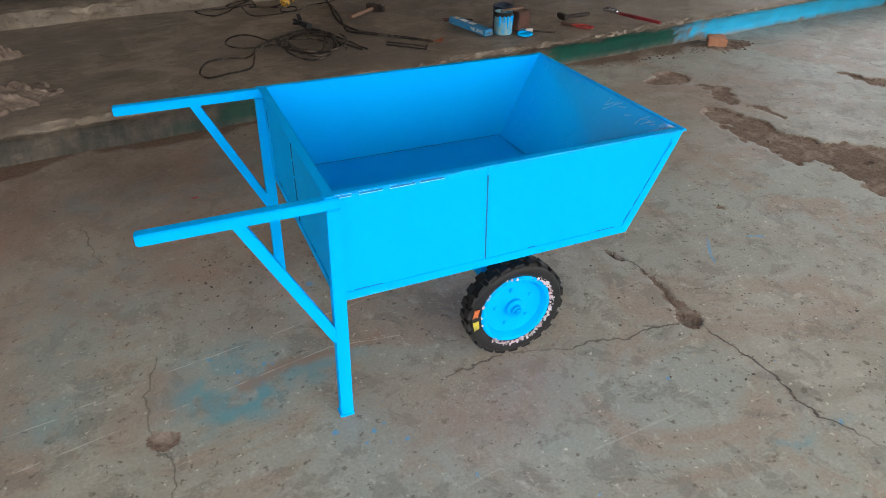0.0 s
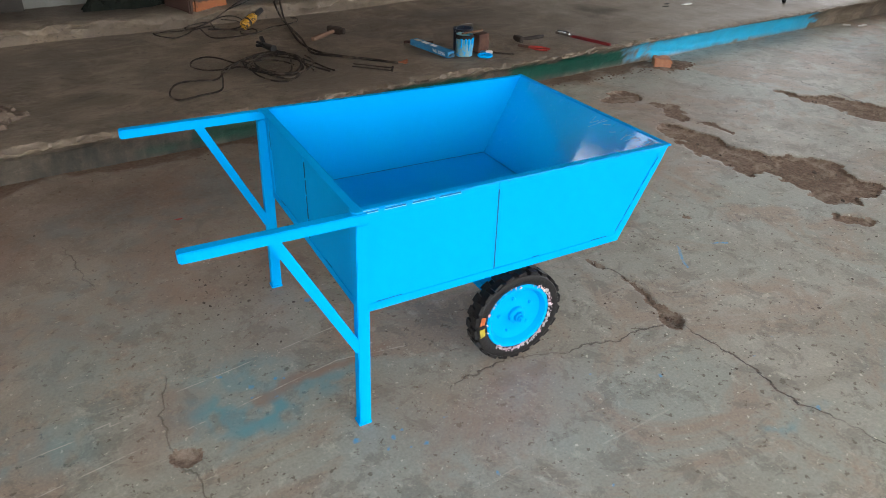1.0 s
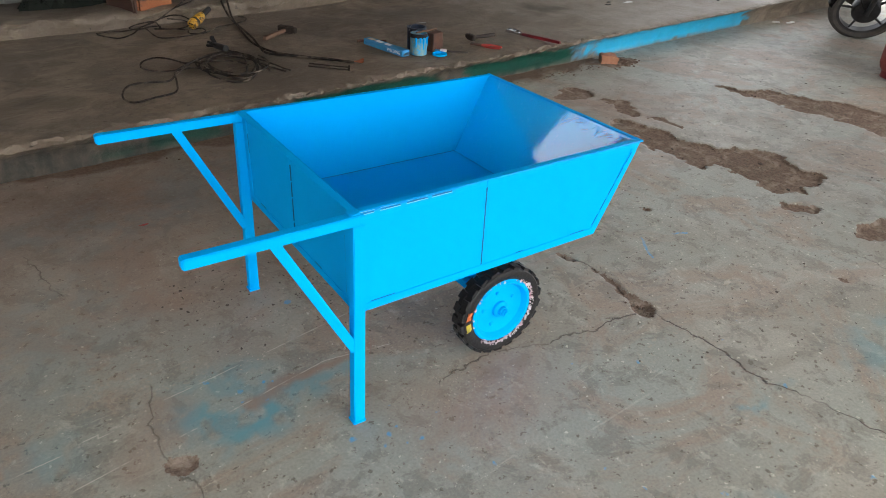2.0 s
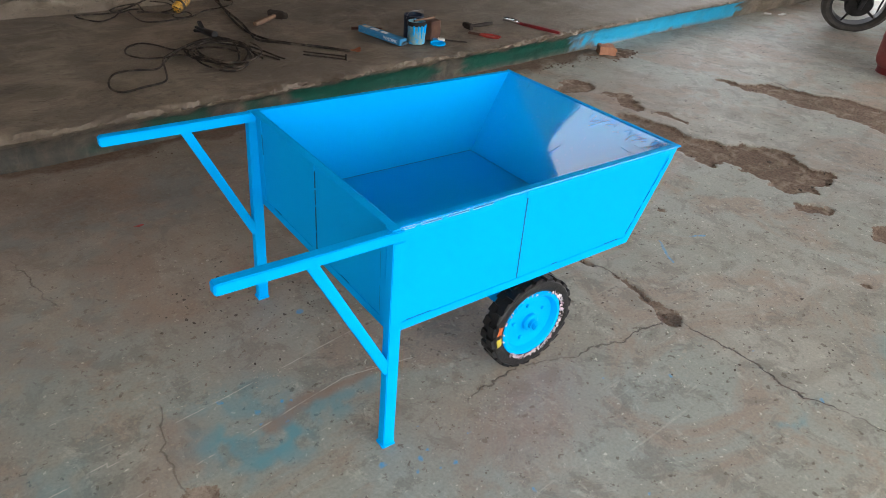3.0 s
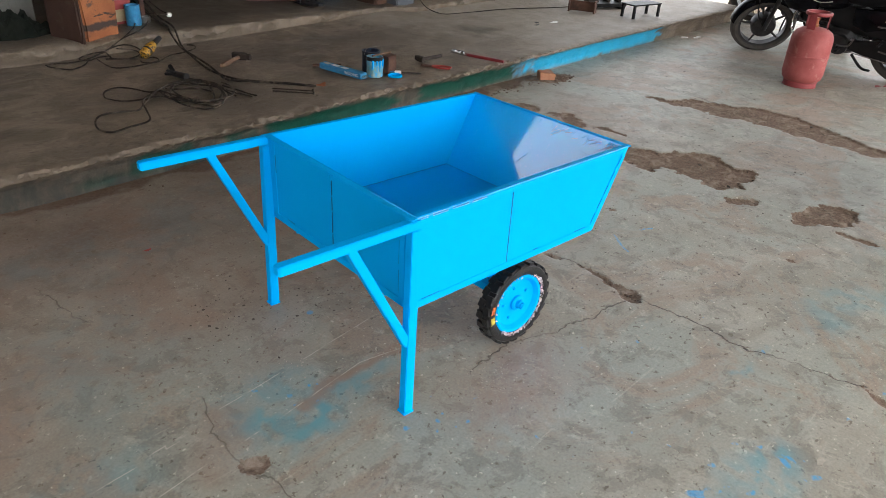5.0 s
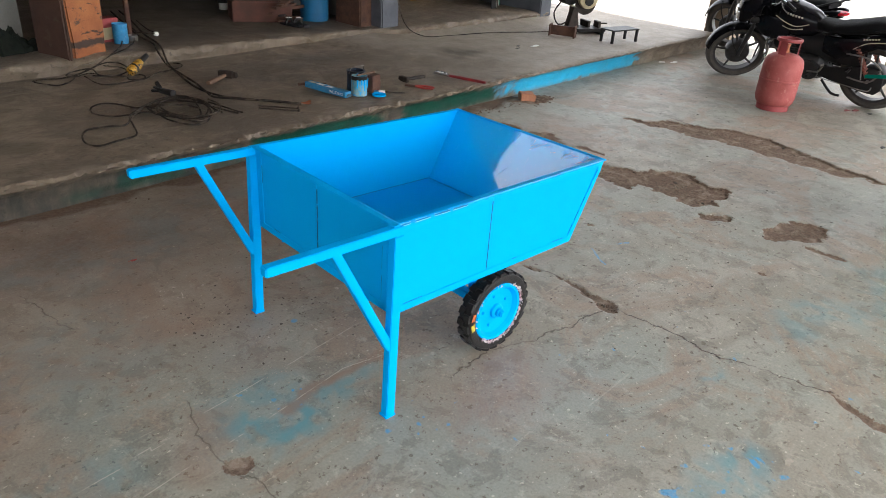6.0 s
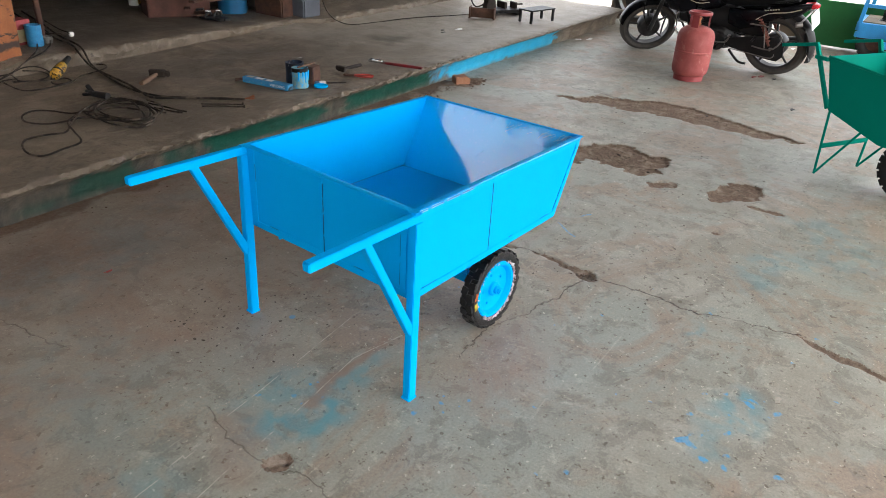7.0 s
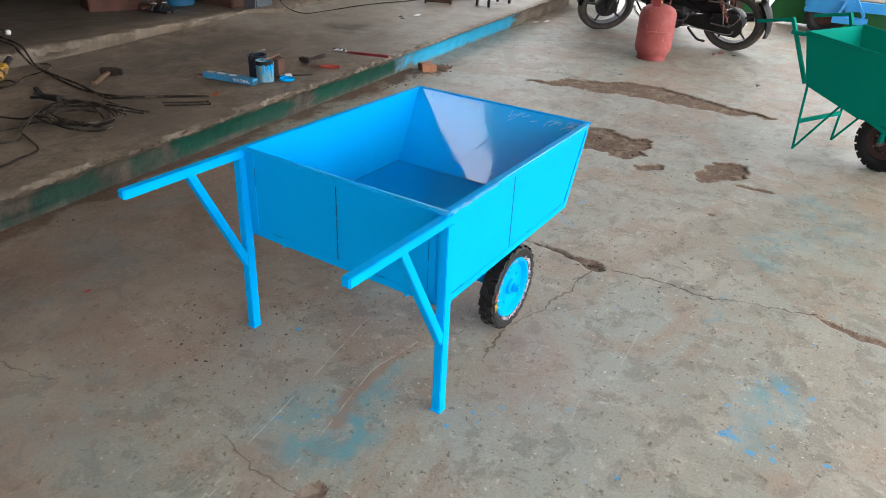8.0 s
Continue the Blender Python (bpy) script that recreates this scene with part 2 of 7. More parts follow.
def concrete(name, light, dark, tint, stain, dirt, attrs=False, coat=0.55):
    """Worn trowelled concrete: broad patches, pale scuffs, specks, pits; attrs: marks laid on it by fields of the mesh."""
    m = bpy.data.materials.new(name)
    n, l, p = nodes_of(m)
    co = n.new("ShaderNodeTexCoord").outputs["Object"]

    def math2(op, a, b):
        q = n.new("ShaderNodeMath")
        q.operation = op
        for k, v in enumerate((a, b)):
            if hasattr(v, "links"):
                l.new(v, q.inputs[k])
            else:
                q.inputs[k].default_value = v
        return q.outputs[0]

    broad, mid = tex(n, l, co, 0.9, 5, 0.6), tex(n, l, co, 3.4, 7, 0.62, dist=0.7)
    fine, speck = tex(n, l, co, 120, 4, 0.65), tex(n, l, co, 34, 6, 0.64, dist=0.15)
    col = mix(n, l, ramp(n, l, mid, [(0.42, 0.0), (0.56, 1.0)]), light, dark)
    col = mix(n, l, ramp(n, l, broad, [(0.45, 0.0), (0.54, 0.9)]), col, tint)
    blot = tex(n, l, co, 2.0, 9, 0.68, dist=1.1)
    col = mix(n, l, ramp(n, l, blot, [(0.49, 0.0), (0.59, 0.85)]), col, stain)
    patch = tex(n, l, co, 8, 9, 0.74, dist=0.5)
    col = mix(n, l, ramp(n, l, patch, [(0.52, 0.0), (0.57, 0.5)]), col, tuple(v * 0.58 for v in dark))
    scuff = tex(n, l, co, 17, 9, 0.76, (1.0, 0.7, 1.0), 0.3)
    col = mix(n, l, ramp(n, l, scuff, [(0.57, 0.0), (0.64, 0.45)]), col, tuple(min(1, v * 1.45) for v in light))
    col = mix(n, l, ramp(n, l, speck, [(0.61, 0.0), (0.65, 0.75)]), col, dirt)
    chip = tex(n, l, co, 52, 5, 0.6, dist=0.2)
    col = mix(n, l, ramp(n, l, chip, [(0.65, 0.0), (0.68, 0.7)]), col, tuple(min(1, v * 1.8) for v in light))
    scratch = tex(n, l, co, 20, 6, 0.72, (0.12, 1.5, 1.0), 0.5)
    col = mix(n, l, ramp(n, l, scratch, [(0.62, 0.0), (0.67, 0.28)]), col, tuple(min(1, v * 1.6) for v in light))
    col = mix(n, l, 0.38, col, ramp(n, l, fine, [(0.3, 0.45), (0.65, 1.1)]), "MULTIPLY")
    height = math2("ADD", math2("MULTIPLY", fine, 0.5), scuff)
    if attrs:
        at = {}
        for key in ("soil", "hole", "crack", "crack_near", "line", "line_near", "blue", "teal", "brown", "crumb"):
            v = n.new("ShaderNodeAttribute")
            v.attribute_name = key
            at[key] = v.outputs["Fac"]
        jag = math2("MULTIPLY", math2("SUBTRACT", tex(n, l, co, 85, 6, 0.75), 0.5), 0.2)
        crumbs = tex(n, l, co, 58, 4, 0.6)
        col = mix(n, l, at["teal"], col, (0.10, 0.255, 0.295))
        col = mix(n, l, at["brown"], col, (0.25, 0.155, 0.11))
        col = mix(n, l, math2("MULTIPLY", at["crumb"], ramp(n, l, crumbs, [(0.55, 0.0), (0.64, 0.55)])), col, (0.36, 0.29, 0.22))
        off = math2("ABSOLUTE", math2("ADD", math2("SUBTRACT", at["line"], 0.5), math2("MULTIPLY", jag, 0.35)), 0)
        streak = math2("MULTIPLY", math2("MULTIPLY", ramp(n, l, off, [(0.01, 0.6), (0.035, 0.0)]), at["line_near"]), ramp(n, l, tex(n, l, co, 12, 5), [(0.44, 0.0), (0.55, 1.0)]))
        col = mix(n, l, streak, col, (0.52, 0.46, 0.4))
        spot = ramp(n, l, math2("ADD", at["blue"], math2("MULTIPLY", jag, 0.5)), [(0.47, 0.9), (0.54, 0.0)])
        col = mix(n, l, math2("MULTIPLY", spot, ramp(n, l, crumbs, [(0.3, 1.0), (0.62, 0.55)])), col, (0.008, 0.29, 0.62))
        soil = mix(n, l, ramp(n, l, tex(n, l, co, 75, 6, 0.75), [(0.36, 0.0), (0.62, 1.0)]), (0.12, 0.081, 0.06), (0.225, 0.162, 0.125))
        soil = mix(n, l, ramp(n, l, tex(n, l, co, 11, 7, 0.7, dist=0.6), [(0.5, 0.0), (0.62, 0.55)]), soil, (0.36, 0.30, 0.245))
        rim = math2("ADD", at["hole"], math2("MULTIPLY", jag, 1.6))
        col = mix(n, l, ramp(n, l, rim, [(0.485, 0.95), (0.515, 0.0)]), col, soil)
        col = mix(n, l, math2("MULTIPLY", at["soil"], ramp(n, l, crumbs, [(0.25, 0.6), (0.6, 1.0)])), col, (0.115, 0.068, 0.047))
        gap = math2("ABSOLUTE", math2("ADD", math2("SUBTRACT", at["crack"], 0.5), math2("MULTIPLY", jag, 1.0)), 0)
        split = math2("MULTIPLY", ramp(n, l, gap, [(0.016, 1.0), (0.05, 0.0)]), at["crack_near"])
        col = mix(n, l, split, col, (0.024, 0.017, 0.012))
        dust = math2("MULTIPLY", math2("MULTIPLY", ramp(n, l, gap, [(0.03, 0.5), (0.2, 0.0)]), at["crack_near"]), ramp(n, l, crumbs, [(0.45, 0.0), (0.6, 1.0)]))
        col = mix(n, l, dust, col, (0.16, 0.11, 0.08))
        height = math2("SUBTRACT", height, math2("MULTIPLY", split, 1.2))
        height = math2("ADD", height, math2("MULTIPLY", ramp(n, l, rim, [(0.44, 1.0), (0.53, 0.0)]), math2("MULTIPLY", crumbs, 1.4)))
    l.new(col, p.inputs["Base Color"])
    rough = ramp(n, l, mid, [(0.2, coat), (0.8, min(1, coat + 0.3))])
    if attrs:
        loose = math2("MAXIMUM", ramp(n, l, rim, [(0.485, 1.0), (0.515, 0.0)]), at["soil"])
        rough = math2("MAXIMUM", rough, math2("MULTIPLY", loose, 0.97))
        l.new(math2("SUBTRACT", 0.5, math2("MULTIPLY", loose, 0.45)), p.inputs["Specular IOR Level"])
    l.new(rough, p.inputs["Roughness"])
    bump(n, l, height, p, 0.3, 0.006)
    return m


FLOOR = concrete("yard_concrete", (0.325, 0.297, 0.245), (0.265, 0.243, 0.2), (0.28, 0.282, 0.24), (0.285, 0.215, 0.163), (0.10, 0.072, 0.052), True, 0.42)
STEP = concrete("platform_concrete", (0.20, 0.17, 0.14), (0.15, 0.125, 0.10), (0.165, 0.15, 0.125), (0.11, 0.085, 0.065), (0.07, 0.05, 0.04), False, 0.5)


# ---- mesh helpers ----
def box(bm, c, s, m=None):
    t = Matrix.Translation(c) @ Matrix.Diagonal((*s, 1))
    return bmesh.ops.create_cube(bm, size=1, matrix=(m @ t) if m else t)["verts"]


def bar(bm, a, b, w, h=None, up=(0, 0, 1)):
    """A square bar from a to b."""
    a, b = Vector(a), Vector(b)
    d = (b - a).normalized()
    side = d.cross(Vector(up))
    side = (side if side.length > 1e-4 else d.cross(Vector((0, 1, 0)))).normalized()
    top = side.cross(d).normalized()
    m = Matrix((side, d, top)).transposed().to_4x4()
    m.translation = (a + b) / 2
    return bmesh.ops.create_cube(bm, size=1, matrix=m @ Matrix.Diagonal((w, (b - a).length, h or w, 1)))["verts"]


def rod(bm, a, b, r, seg=12, r2=None):
    a, b = Vector(a), Vector(b)
    m = (b - a).to_track_quat("Z", "Y").to_matrix().to_4x4()
    m.translation = (a + b) / 2
    return bmesh.ops.create_cone(bm, cap_ends=True, segments=seg, radius1=r, radius2=r if r2 is None else r2, depth=(b - a).length, matrix=m)["verts"]


def lathe(bm, profile, seg=32, m=None, closed=False):
    """Turn a profile of (radius, height) round z."""
    m = m or Matrix()
    rings = []
    for r, z in profile:
        rings.append([bm.verts.new(m @ Vector((r * math.cos(k * math.tau / seg), r * math.sin(k * math.tau / seg), z))) for k in range(seg)])
    pairs = list(zip(rings, rings[1:])) + ([(rings[-1], rings[0])] if closed else [])
    for a, b in pairs:
        for k in range(seg):
            bm.faces.new((a[k], a[(k + 1) % seg], b[(k + 1) % seg], b[k]))
    if not closed:
        bm.faces.new(list(reversed(rings[0])))
        bm.faces.new(rings[-1])


def smooth_path(pts, per=8):
    pts = [Vector(p) for p in pts]
    out = []
    for i in range(len(pts) - 1):
        p0, p1, p2, p3 = pts[max(i - 1, 0)], pts[i], pts[i + 1], pts[min(i + 2, len(pts) - 1)]
        for k in range(per):
            t = k / per
            out.append(0.5 * ((2 * p1) + (p2 - p0) * t + (2 * p0 - 5 * p1 + 4 * p2 - p3) * t * t + (3 * p1 - p0 - 3 * p2 + p3) * t ** 3))
    return out + [pts[-1]]


def sweep(bm, pts, r, seg=8, per=8):
    """A round cord along a smooth path."""
    path = smooth_path(pts, per) if per > 1 else [Vector(p) for p in pts]
    rings, up = [], Vector((0.03, 0.02, 1))
    for i, p in enumerate(path):
        d = (path[min(i + 1, len(path) - 1)] - path[max(i - 1, 0)]).normalized()
        s = d.cross(up)
        s = (s if s.length > 1e-3 else d.cross(Vector((1, 0, 0)))).normalized()
        u = s.cross(d)
        rings.append([bm.verts.new(p + r * (math.cos(k * math.tau / seg) * s + math.sin(k * math.tau / seg) * u)) for k in range(seg)])
    for a, b in zip(rings, rings[1:]):
        for k in range(seg):
            bm.faces.new((a[k], a[(k + 1) % seg], b[(k + 1) % seg], b[k]))
    bm.faces.new(rings[0])
    bm.faces.new(list(reversed(rings[-1])))


def loft(bm, sections, seg=20, power=2.6):
    """Rounded body through sections (x, y centre, half width, z low, z high)."""
    rings = []
    for x, y, w, lo, hi in sections:
        ring = []
        for k in range(seg):
            c, s = math.cos(k * math.tau / seg), math.sin(k * math.tau / seg)
            ring.append(bm.verts.new((x, y + w * math.copysign(abs(c) ** (2 / power), c), (lo + hi) / 2 + (hi - lo) / 2 * math.copysign(abs(s) ** (2 / power), s))))
        rings.append(ring)
    for a, b in zip(rings, rings[1:]):
        for k in range(seg):
            bm.faces.new((a[k], a[(k + 1) % seg], b[(k + 1) % seg], b[k]))
    bm.faces.new(list(reversed(rings[0])))
    bm.faces.new(rings[-1])


def plate(bm, outline, normal, thick):
    """A flat sheet from its corners, thickened along normal."""
    n = Vector(normal).normalized() * thick
    a = [bm.verts.new(p) for p in outline]
    b = [bm.verts.new(Vector(p) + n) for p in outline]
    bm.faces.new(a)
    bm.faces.new(list(reversed(b)))
    for k in range(len(a)):
        j = (k + 1) % len(a)
        bm.faces.new((a[k], b[k], b[j], a[j]))


def finish(name, bm, material, bevel=0.0, angle=35):
    if bevel:
        edges = [e for e in bm.edges if len(e.link_faces) == 2 and e.calc_face_angle(0) > 0.6]
        bmesh.ops.bevel(bm, geom=edges, offset=bevel, segments=2, affect="EDGES", clamp_overlap=True)
    bmesh.ops.recalc_face_normals(bm, faces=bm.faces)
    me = bpy.data.meshes.new(name)
    bm.to_mesh(me)
    bm.free()
    me.materials.append(material)
    for p in me.polygons:
        p.use_smooth = True
    me.set_sharp_from_angle(angle=radians(angle))
    return me


def part(name, bm, material, parent, label="", bevel=0.0, m=None):
    ob = new(name, finish(name, bm, material, bevel))
    ob.parent = parent
    if m:
        ob.matrix_basis = m
    return tagged(ob, label)


def thing(name, label, category, m, group=""):
    ob = new(name)
    ob.empty_display_size = 0.1
    ob.matrix_basis = m
    return tagged(ob, label, category, group)


def single(name, bm, material, label, category, m=None, bevel=0.0, group="", kind=""):
    ob = new(name, finish(name, bm, material, bevel))
    if m:
        ob.matrix_basis = m
    return tagged(ob, label, category, group, kind)


LATTICE = np.random.RandomState(4).rand(256, 256)


def vnoise(x, y, scale, shift=0):
    """Smooth value noise of arrays, 0 to 1."""
    x, y = np.asarray(x) * scale + 37.3 * (shift + 1), np.asarray(y) * scale + 11.7 * (shift + 2)
    i, j = np.floor(x).astype(int), np.floor(y).astype(int)
    fx, fy = x - i, y - j
    fx, fy = fx * fx * (3 - 2 * fx), fy * fy * (3 - 2 * fy)
    g = lambda a, b: LATTICE[a % 256, b % 256]
    return (g(i, j) * (1 - fx) + g(i + 1, j) * fx) * (1 - fy) + (g(i, j + 1) * (1 - fx) + g(i + 1, j + 1) * fx) * fy


def fbm(x, y, scale, octaves=4, shift=0):
    return sum(vnoise(x, y, scale * 2 ** k, shift + 3 * k) * 0.5 ** k for k in range(octaves)) / (2 - 0.5 ** (octaves - 1))


def chain(x, y, pts):
    """Signed distance (negative inside) to a string of discs (x, y, radius)."""
    best = np.full(np.shape(x), 1e3)
    pts = pts if len(pts) > 1 else pts * 2
    for (ax, ay, ar), (bx, by, br) in zip(pts, pts[1:]):
        dx, dy = bx - ax, by - ay
        t = np.clip(((x - ax) * dx + (y - ay) * dy) / max(dx * dx + dy * dy, 1e-9), 0, 1)
        best = np.minimum(best, np.hypot(x - ax - t * dx, y - ay - t * dy) - (ar + t * (br - ar)))
    return best


# ---- ground ----
POTHOLES = [
    ([(3.84, 2.36, 0.03), (3.97, 2.05, 0.13), (4.06, 1.68, 0.19), (3.98, 1.3, 0.14), (3.95, 1.0, 0.09), (3.94, 0.76, 0.02)], 0.024),
    ([(2.76, 2.36, 0.05), (2.76, 2.2, 0.095), (2.72, 2.0, 0.105), (2.76, 1.78, 0.14), (2.9, 1.6, 0.2), (2.9, 1.45, 0.15), (2.75, 1.42, 0.08)], 0.026),
    ([(2.59, 1.25, 0.045), (2.64, 1.22, 0.045)], 0.02),
    ([(2.64, 0.97, 0.06), (2.78, 0.88, 0.10), (2.86, 0.82, 0.06)], 0.022),
    ([(2.62, 0.77, 0.025), (2.62, 0.64, 0.022)], 0.014),
    ([(2.80, 2.78, 0.06), (2.96, 2.82, 0.08)], 0.02),
    ([(2.94, 2.64, 0.03), (2.99, 2.52, 0.06), (2.96, 2.40, 0.04)], 0.012),
    ([(2.98, 2.27, 0.02), (3.02, 2.17, 0.05), (3.0, 2.1, 0.025)], 0.012),
    ([(3.5, 3.2, 0.07), (3.68, 3.14, 0.12), (3.8, 3.1, 0.05)], -0.006),
    ([(1.478, 1.56, 0.012), (1.485, 1.5, 0.016)], 0.018),
    ([(1.49, 1.42, 0.006), (1.475, 1.32, 0.014), (1.45, 1.22, 0.02), (1.437, 1.13, 0.038)], 0.018),
    ([(1.52, 0.38, 0.006), (1.47, 0.25, 0.018), (1.45, 0.15, 0.018), (1.42, 0.05, 0.01)], 0.014),
    ([(-0.02, 1.39, 0.036)], 0.009),
    ([(2.045, 1.60, 0.018)], 0.012),
    ([(2.2, 0.84, 0.016)], 0.01),
    ([(3.82, 2.42, 0.03), (3.86, 2.36, 0.025)], 0.012),
]
CRACKS = [
    ([(1.45, 1.12), (1.455, 0.95), (1.445, 0.7), (1.49, 0.55), (1.52, 0.38)], 1),
    ([(1.42, 0.08), (1.38, -0.1), (1.34, -0.5)], 1),
    ([(1.41, 1.14), (1.37, 1.152), (1.29, 1.176), (1.225, 1.171), (1.14, 1.195), (1.04, 1.212), (0.95, 1.248), (0.865, 1.272), (0.79, 1.28), (0.725, 1.282), (0.69, 1.268)], 0.85),
    ([(1.48, 1.52), (1.49, 1.42)], 0.8),
    ([(0.014, 1.70), (-0.008, 1.635), (-0.033, 1.578), (-0.045, 1.513), (-0.041, 1.44)], 0.5),
    ([(-0.03, 1.35), (-0.008, 1.29), (-0.03, 1.22)], 0.55),
    ([(-0.11, 2.6), (-0.09, 2.45), (-0.065, 2.3)], 0.6),
    ([(4.0, 2.95), (4.12, 2.83), (4.13, 2.45), (4.1, 2.05)], 0.75),
    ([(2.45, 0.95), (2.35, 0.6), (2.4, 0.3)], 0.45),
]


SCRATCHES = [[(-0.35, 1.58), (-0.1, 1.6)], [(-0.32, 1.45), (-0.12, 1.475)], [(0.02, 1.635), (0.36, 1.665), (0.6, 1.69)], [(0.12, 1.49), (0.45, 1.53), (0.66, 1.48)], [(-0.24, 1.6), (-0.02, 1.62)], [(-0.08, 1.475), (0.03, 1.485)]]


def axis(lo, a, b, hi, step):
    """Grid stations: fine between a and b, ever wider beyond."""
    out, d = list(np.arange(a, b + step / 2, step)), step
    for sign, end in ((1, hi), (-1, lo)):
        d, v = step, (b if sign > 0 else a)
        while abs(v) < abs(end) or (sign > 0 and v < hi):
            d *= 1.13
            v += sign * d
            out.append(v)
    return np.array(sorted(out))


def grid_mesh(name, X, Y, Z, material, sharp=0, attrs=None):
    ny, nx = X.shape
    me = bpy.data.meshes.new(name)
    idx = np.arange(nx * ny).reshape(ny, nx)
    quads = np.stack([idx[:-1, :-1], idx[:-1, 1:], idx[1:, 1:], idx[1:, :-1]], -1).reshape(-1, 4)
    me.vertices.add(nx * ny)
    me.vertices.foreach_set("co", np.stack([X, Y, Z], -1).ravel())
    me.loops.add(quads.size)
    me.loops.foreach_set("vertex_index", quads.ravel())
    me.polygons.add(len(quads))
    me.polygons.foreach_set("loop_start", np.arange(0, quads.size, 4))
    me.update(calc_edges=True)
    for key, v in (attrs or {}).items():
        me.attributes.new(key, "FLOAT", "POINT").data.foreach_set("value", np.clip(v, 0, 1).astype(np.float32).ravel())
    me.materials.append(material)
    me.shade_smooth()
    if sharp:
        me.set_sharp_from_angle(angle=radians(sharp))
    return me


def strokes(x, y, lines, reach, weights=None):
    """Signed offset from the nearest of several broken lines, and a mask that fades away from them."""
    best, side, force = np.full(np.shape(x), 1e3), np.ones(np.shape(x)), np.ones(np.shape(x))
    for pts, w in zip(lines, weights or [1.0] * len(lines)):
        for (ax, ay), (bx, by) in zip(pts, pts[1:]):
            dx, dy = bx - ax, by - ay
            ln = math.hypot(dx, dy)
            t = np.clip(((x - ax) * dx + (y - ay) * dy) / ln ** 2, 0, 1)
            d = np.hypot(x - ax - t * dx, y - ay - t * dy)
            s = (dx * (y - ay) - dy * (x - ax)) / ln
            hit = d < best
            best, side, force = np.where(hit, d, best), np.where(hit, s, side), np.where(hit, w, force)
    return np.clip(0.5 + side * 12.5, 0, 1), np.clip(2 - best / reach * 2, 0, 1) * force


def build_ground():
    xs, ys = axis(-300, -0.75, 4.5, 400, 0.0105), axis(-300, -0.1, 3.32, 400, 0.0105)
    X, Y = np.meshgrid(xs, ys)
    wx = (fbm(X, Y, 9, 4, 1) - 0.5) * 0.10
    wy = (fbm(X, Y, 9, 4, 9) - 0.5) * 0.10
    jx, jy = wx + (vnoise(X, Y, 40, 3) - 0.5) * 0.022, wy + (vnoise(X, Y, 40, 5) - 0.5) * 0.022
    cx, cy = wx * 0.4 + (vnoise(X, Y, 24, 13) - 0.5) * 0.02 + (vnoise(X, Y, 48, 23) - 0.5) * 0.016, wy * 0.4 + (vnoise(X, Y, 24, 15) - 0.5) * 0.02 + (vnoise(X, Y, 48, 25) - 0.5) * 0.016
    Z = (fbm(X, Y, 1.3, 3) - 0.5) * 0.006 + (fbm(X, Y, 14, 3, 2) - 0.5) * 0.0022
    hole, rough = np.full(X.shape, 1.0), fbm(X, Y, 38, 3, 7)
    for pts, depth in POTHOLES:
        small = max(p[2] for p in pts) < 0.045
        f = 0.5 if len(pts) == 1 else 0.7 if small else 1.5
        d = chain(X + jx * f, Y + jy * f, pts)
        inside = np.clip(-d / 0.013, 0, 1)
        Z -= inside * (depth * (0.75 if small else 0.5) - (rough - 0.4) * 0.007 * (0.6 if small else 1))
        hole = np.minimum(hole, d)
    hole = np.clip(0.5 + hole * 8, 0, 1)
    crack, crack_near = strokes(X + cx, Y + cy, [p for p, _ in CRACKS], 0.03, [w for _, w in CRACKS])
    crack_near = crack_near * np.clip(vnoise(X, Y, 11, 6) * 2.2 - 0.1, 0.4, 1)
    line, line_near = strokes(X + wx * 0.05, Y + wy * 0.05, SCRATCHES, 0.03)
    soil = np.clip(1 - (3.3 - Y - (fbm(X, Y, 5, 4, 4) - 0.25) * 0.26) / 0.08, 0, 0.85) * (Y < 3.5) * (X < 3.6) * (X > -6)
    # Soil colour spread wider, also painting the platform's shade onto the floor.
    dirt_and_shade = np.clip(1 - chain(X + wx * 3, Y + wy * 3, [(-0.6, 2.85, 0.1), (1.0, 3.0, 0.1)]) / 0.5, 0, 1) * (0.25 + 0.5 * fbm(X, Y, 3, 4, 44))
    soil = np.maximum(soil, dirt_and_shade * (Y < 3.5))
    cloud = fbm(X, Y, 6, 5, 20)
    teal, brown = np.zeros_like(X), np.zeros_like(X)
    for x0, y0, x1, y1, r, s in ((0.04, 1.47, 0.2, 1.45, 0.10, 0.95), (0.1, 1.62, 0.3, 1.58, 0.08, 0.5), (0.26, 1.42, 0.5, 1.46, 0.05, 0.6), (-0.45, 1.5, -0.35, 1.6, 0.16, 0.4), (0.76, 0.46, 0.98, 0.44, 0.085, 0.7),
                                 (-0.3, 2.0, -0.1, 2.2, 0.25, 0.3), (1.9, 0.6, 2.1, 0.5, 0.14, 0.4), (0.0, 2.7, 0.5, 2.8, 0.22, 0.45), (0.75, 2.95, 0.95, 2.98, 0.1, 0.4), (1.26, 0.67, 1.5, 0.665, 0.015, 0.5), (2.3, 0.3, 2.6, 0.5, 0.25, 0.3)):
        d = chain(X + wx * 1.4, Y + wy * 1.4, [(x0, y0, r * 0.4), (x1, y1, r * 0.4)])
        teal = np.maximum(teal, np.clip(1 - d / r, 0, 1) * s * np.clip((cloud - 0.3) * 4, 0, 1))
    teal *= np.clip((fbm(X, Y, 24, 4, 33) - 0.33) * 5, 0.2, 1)
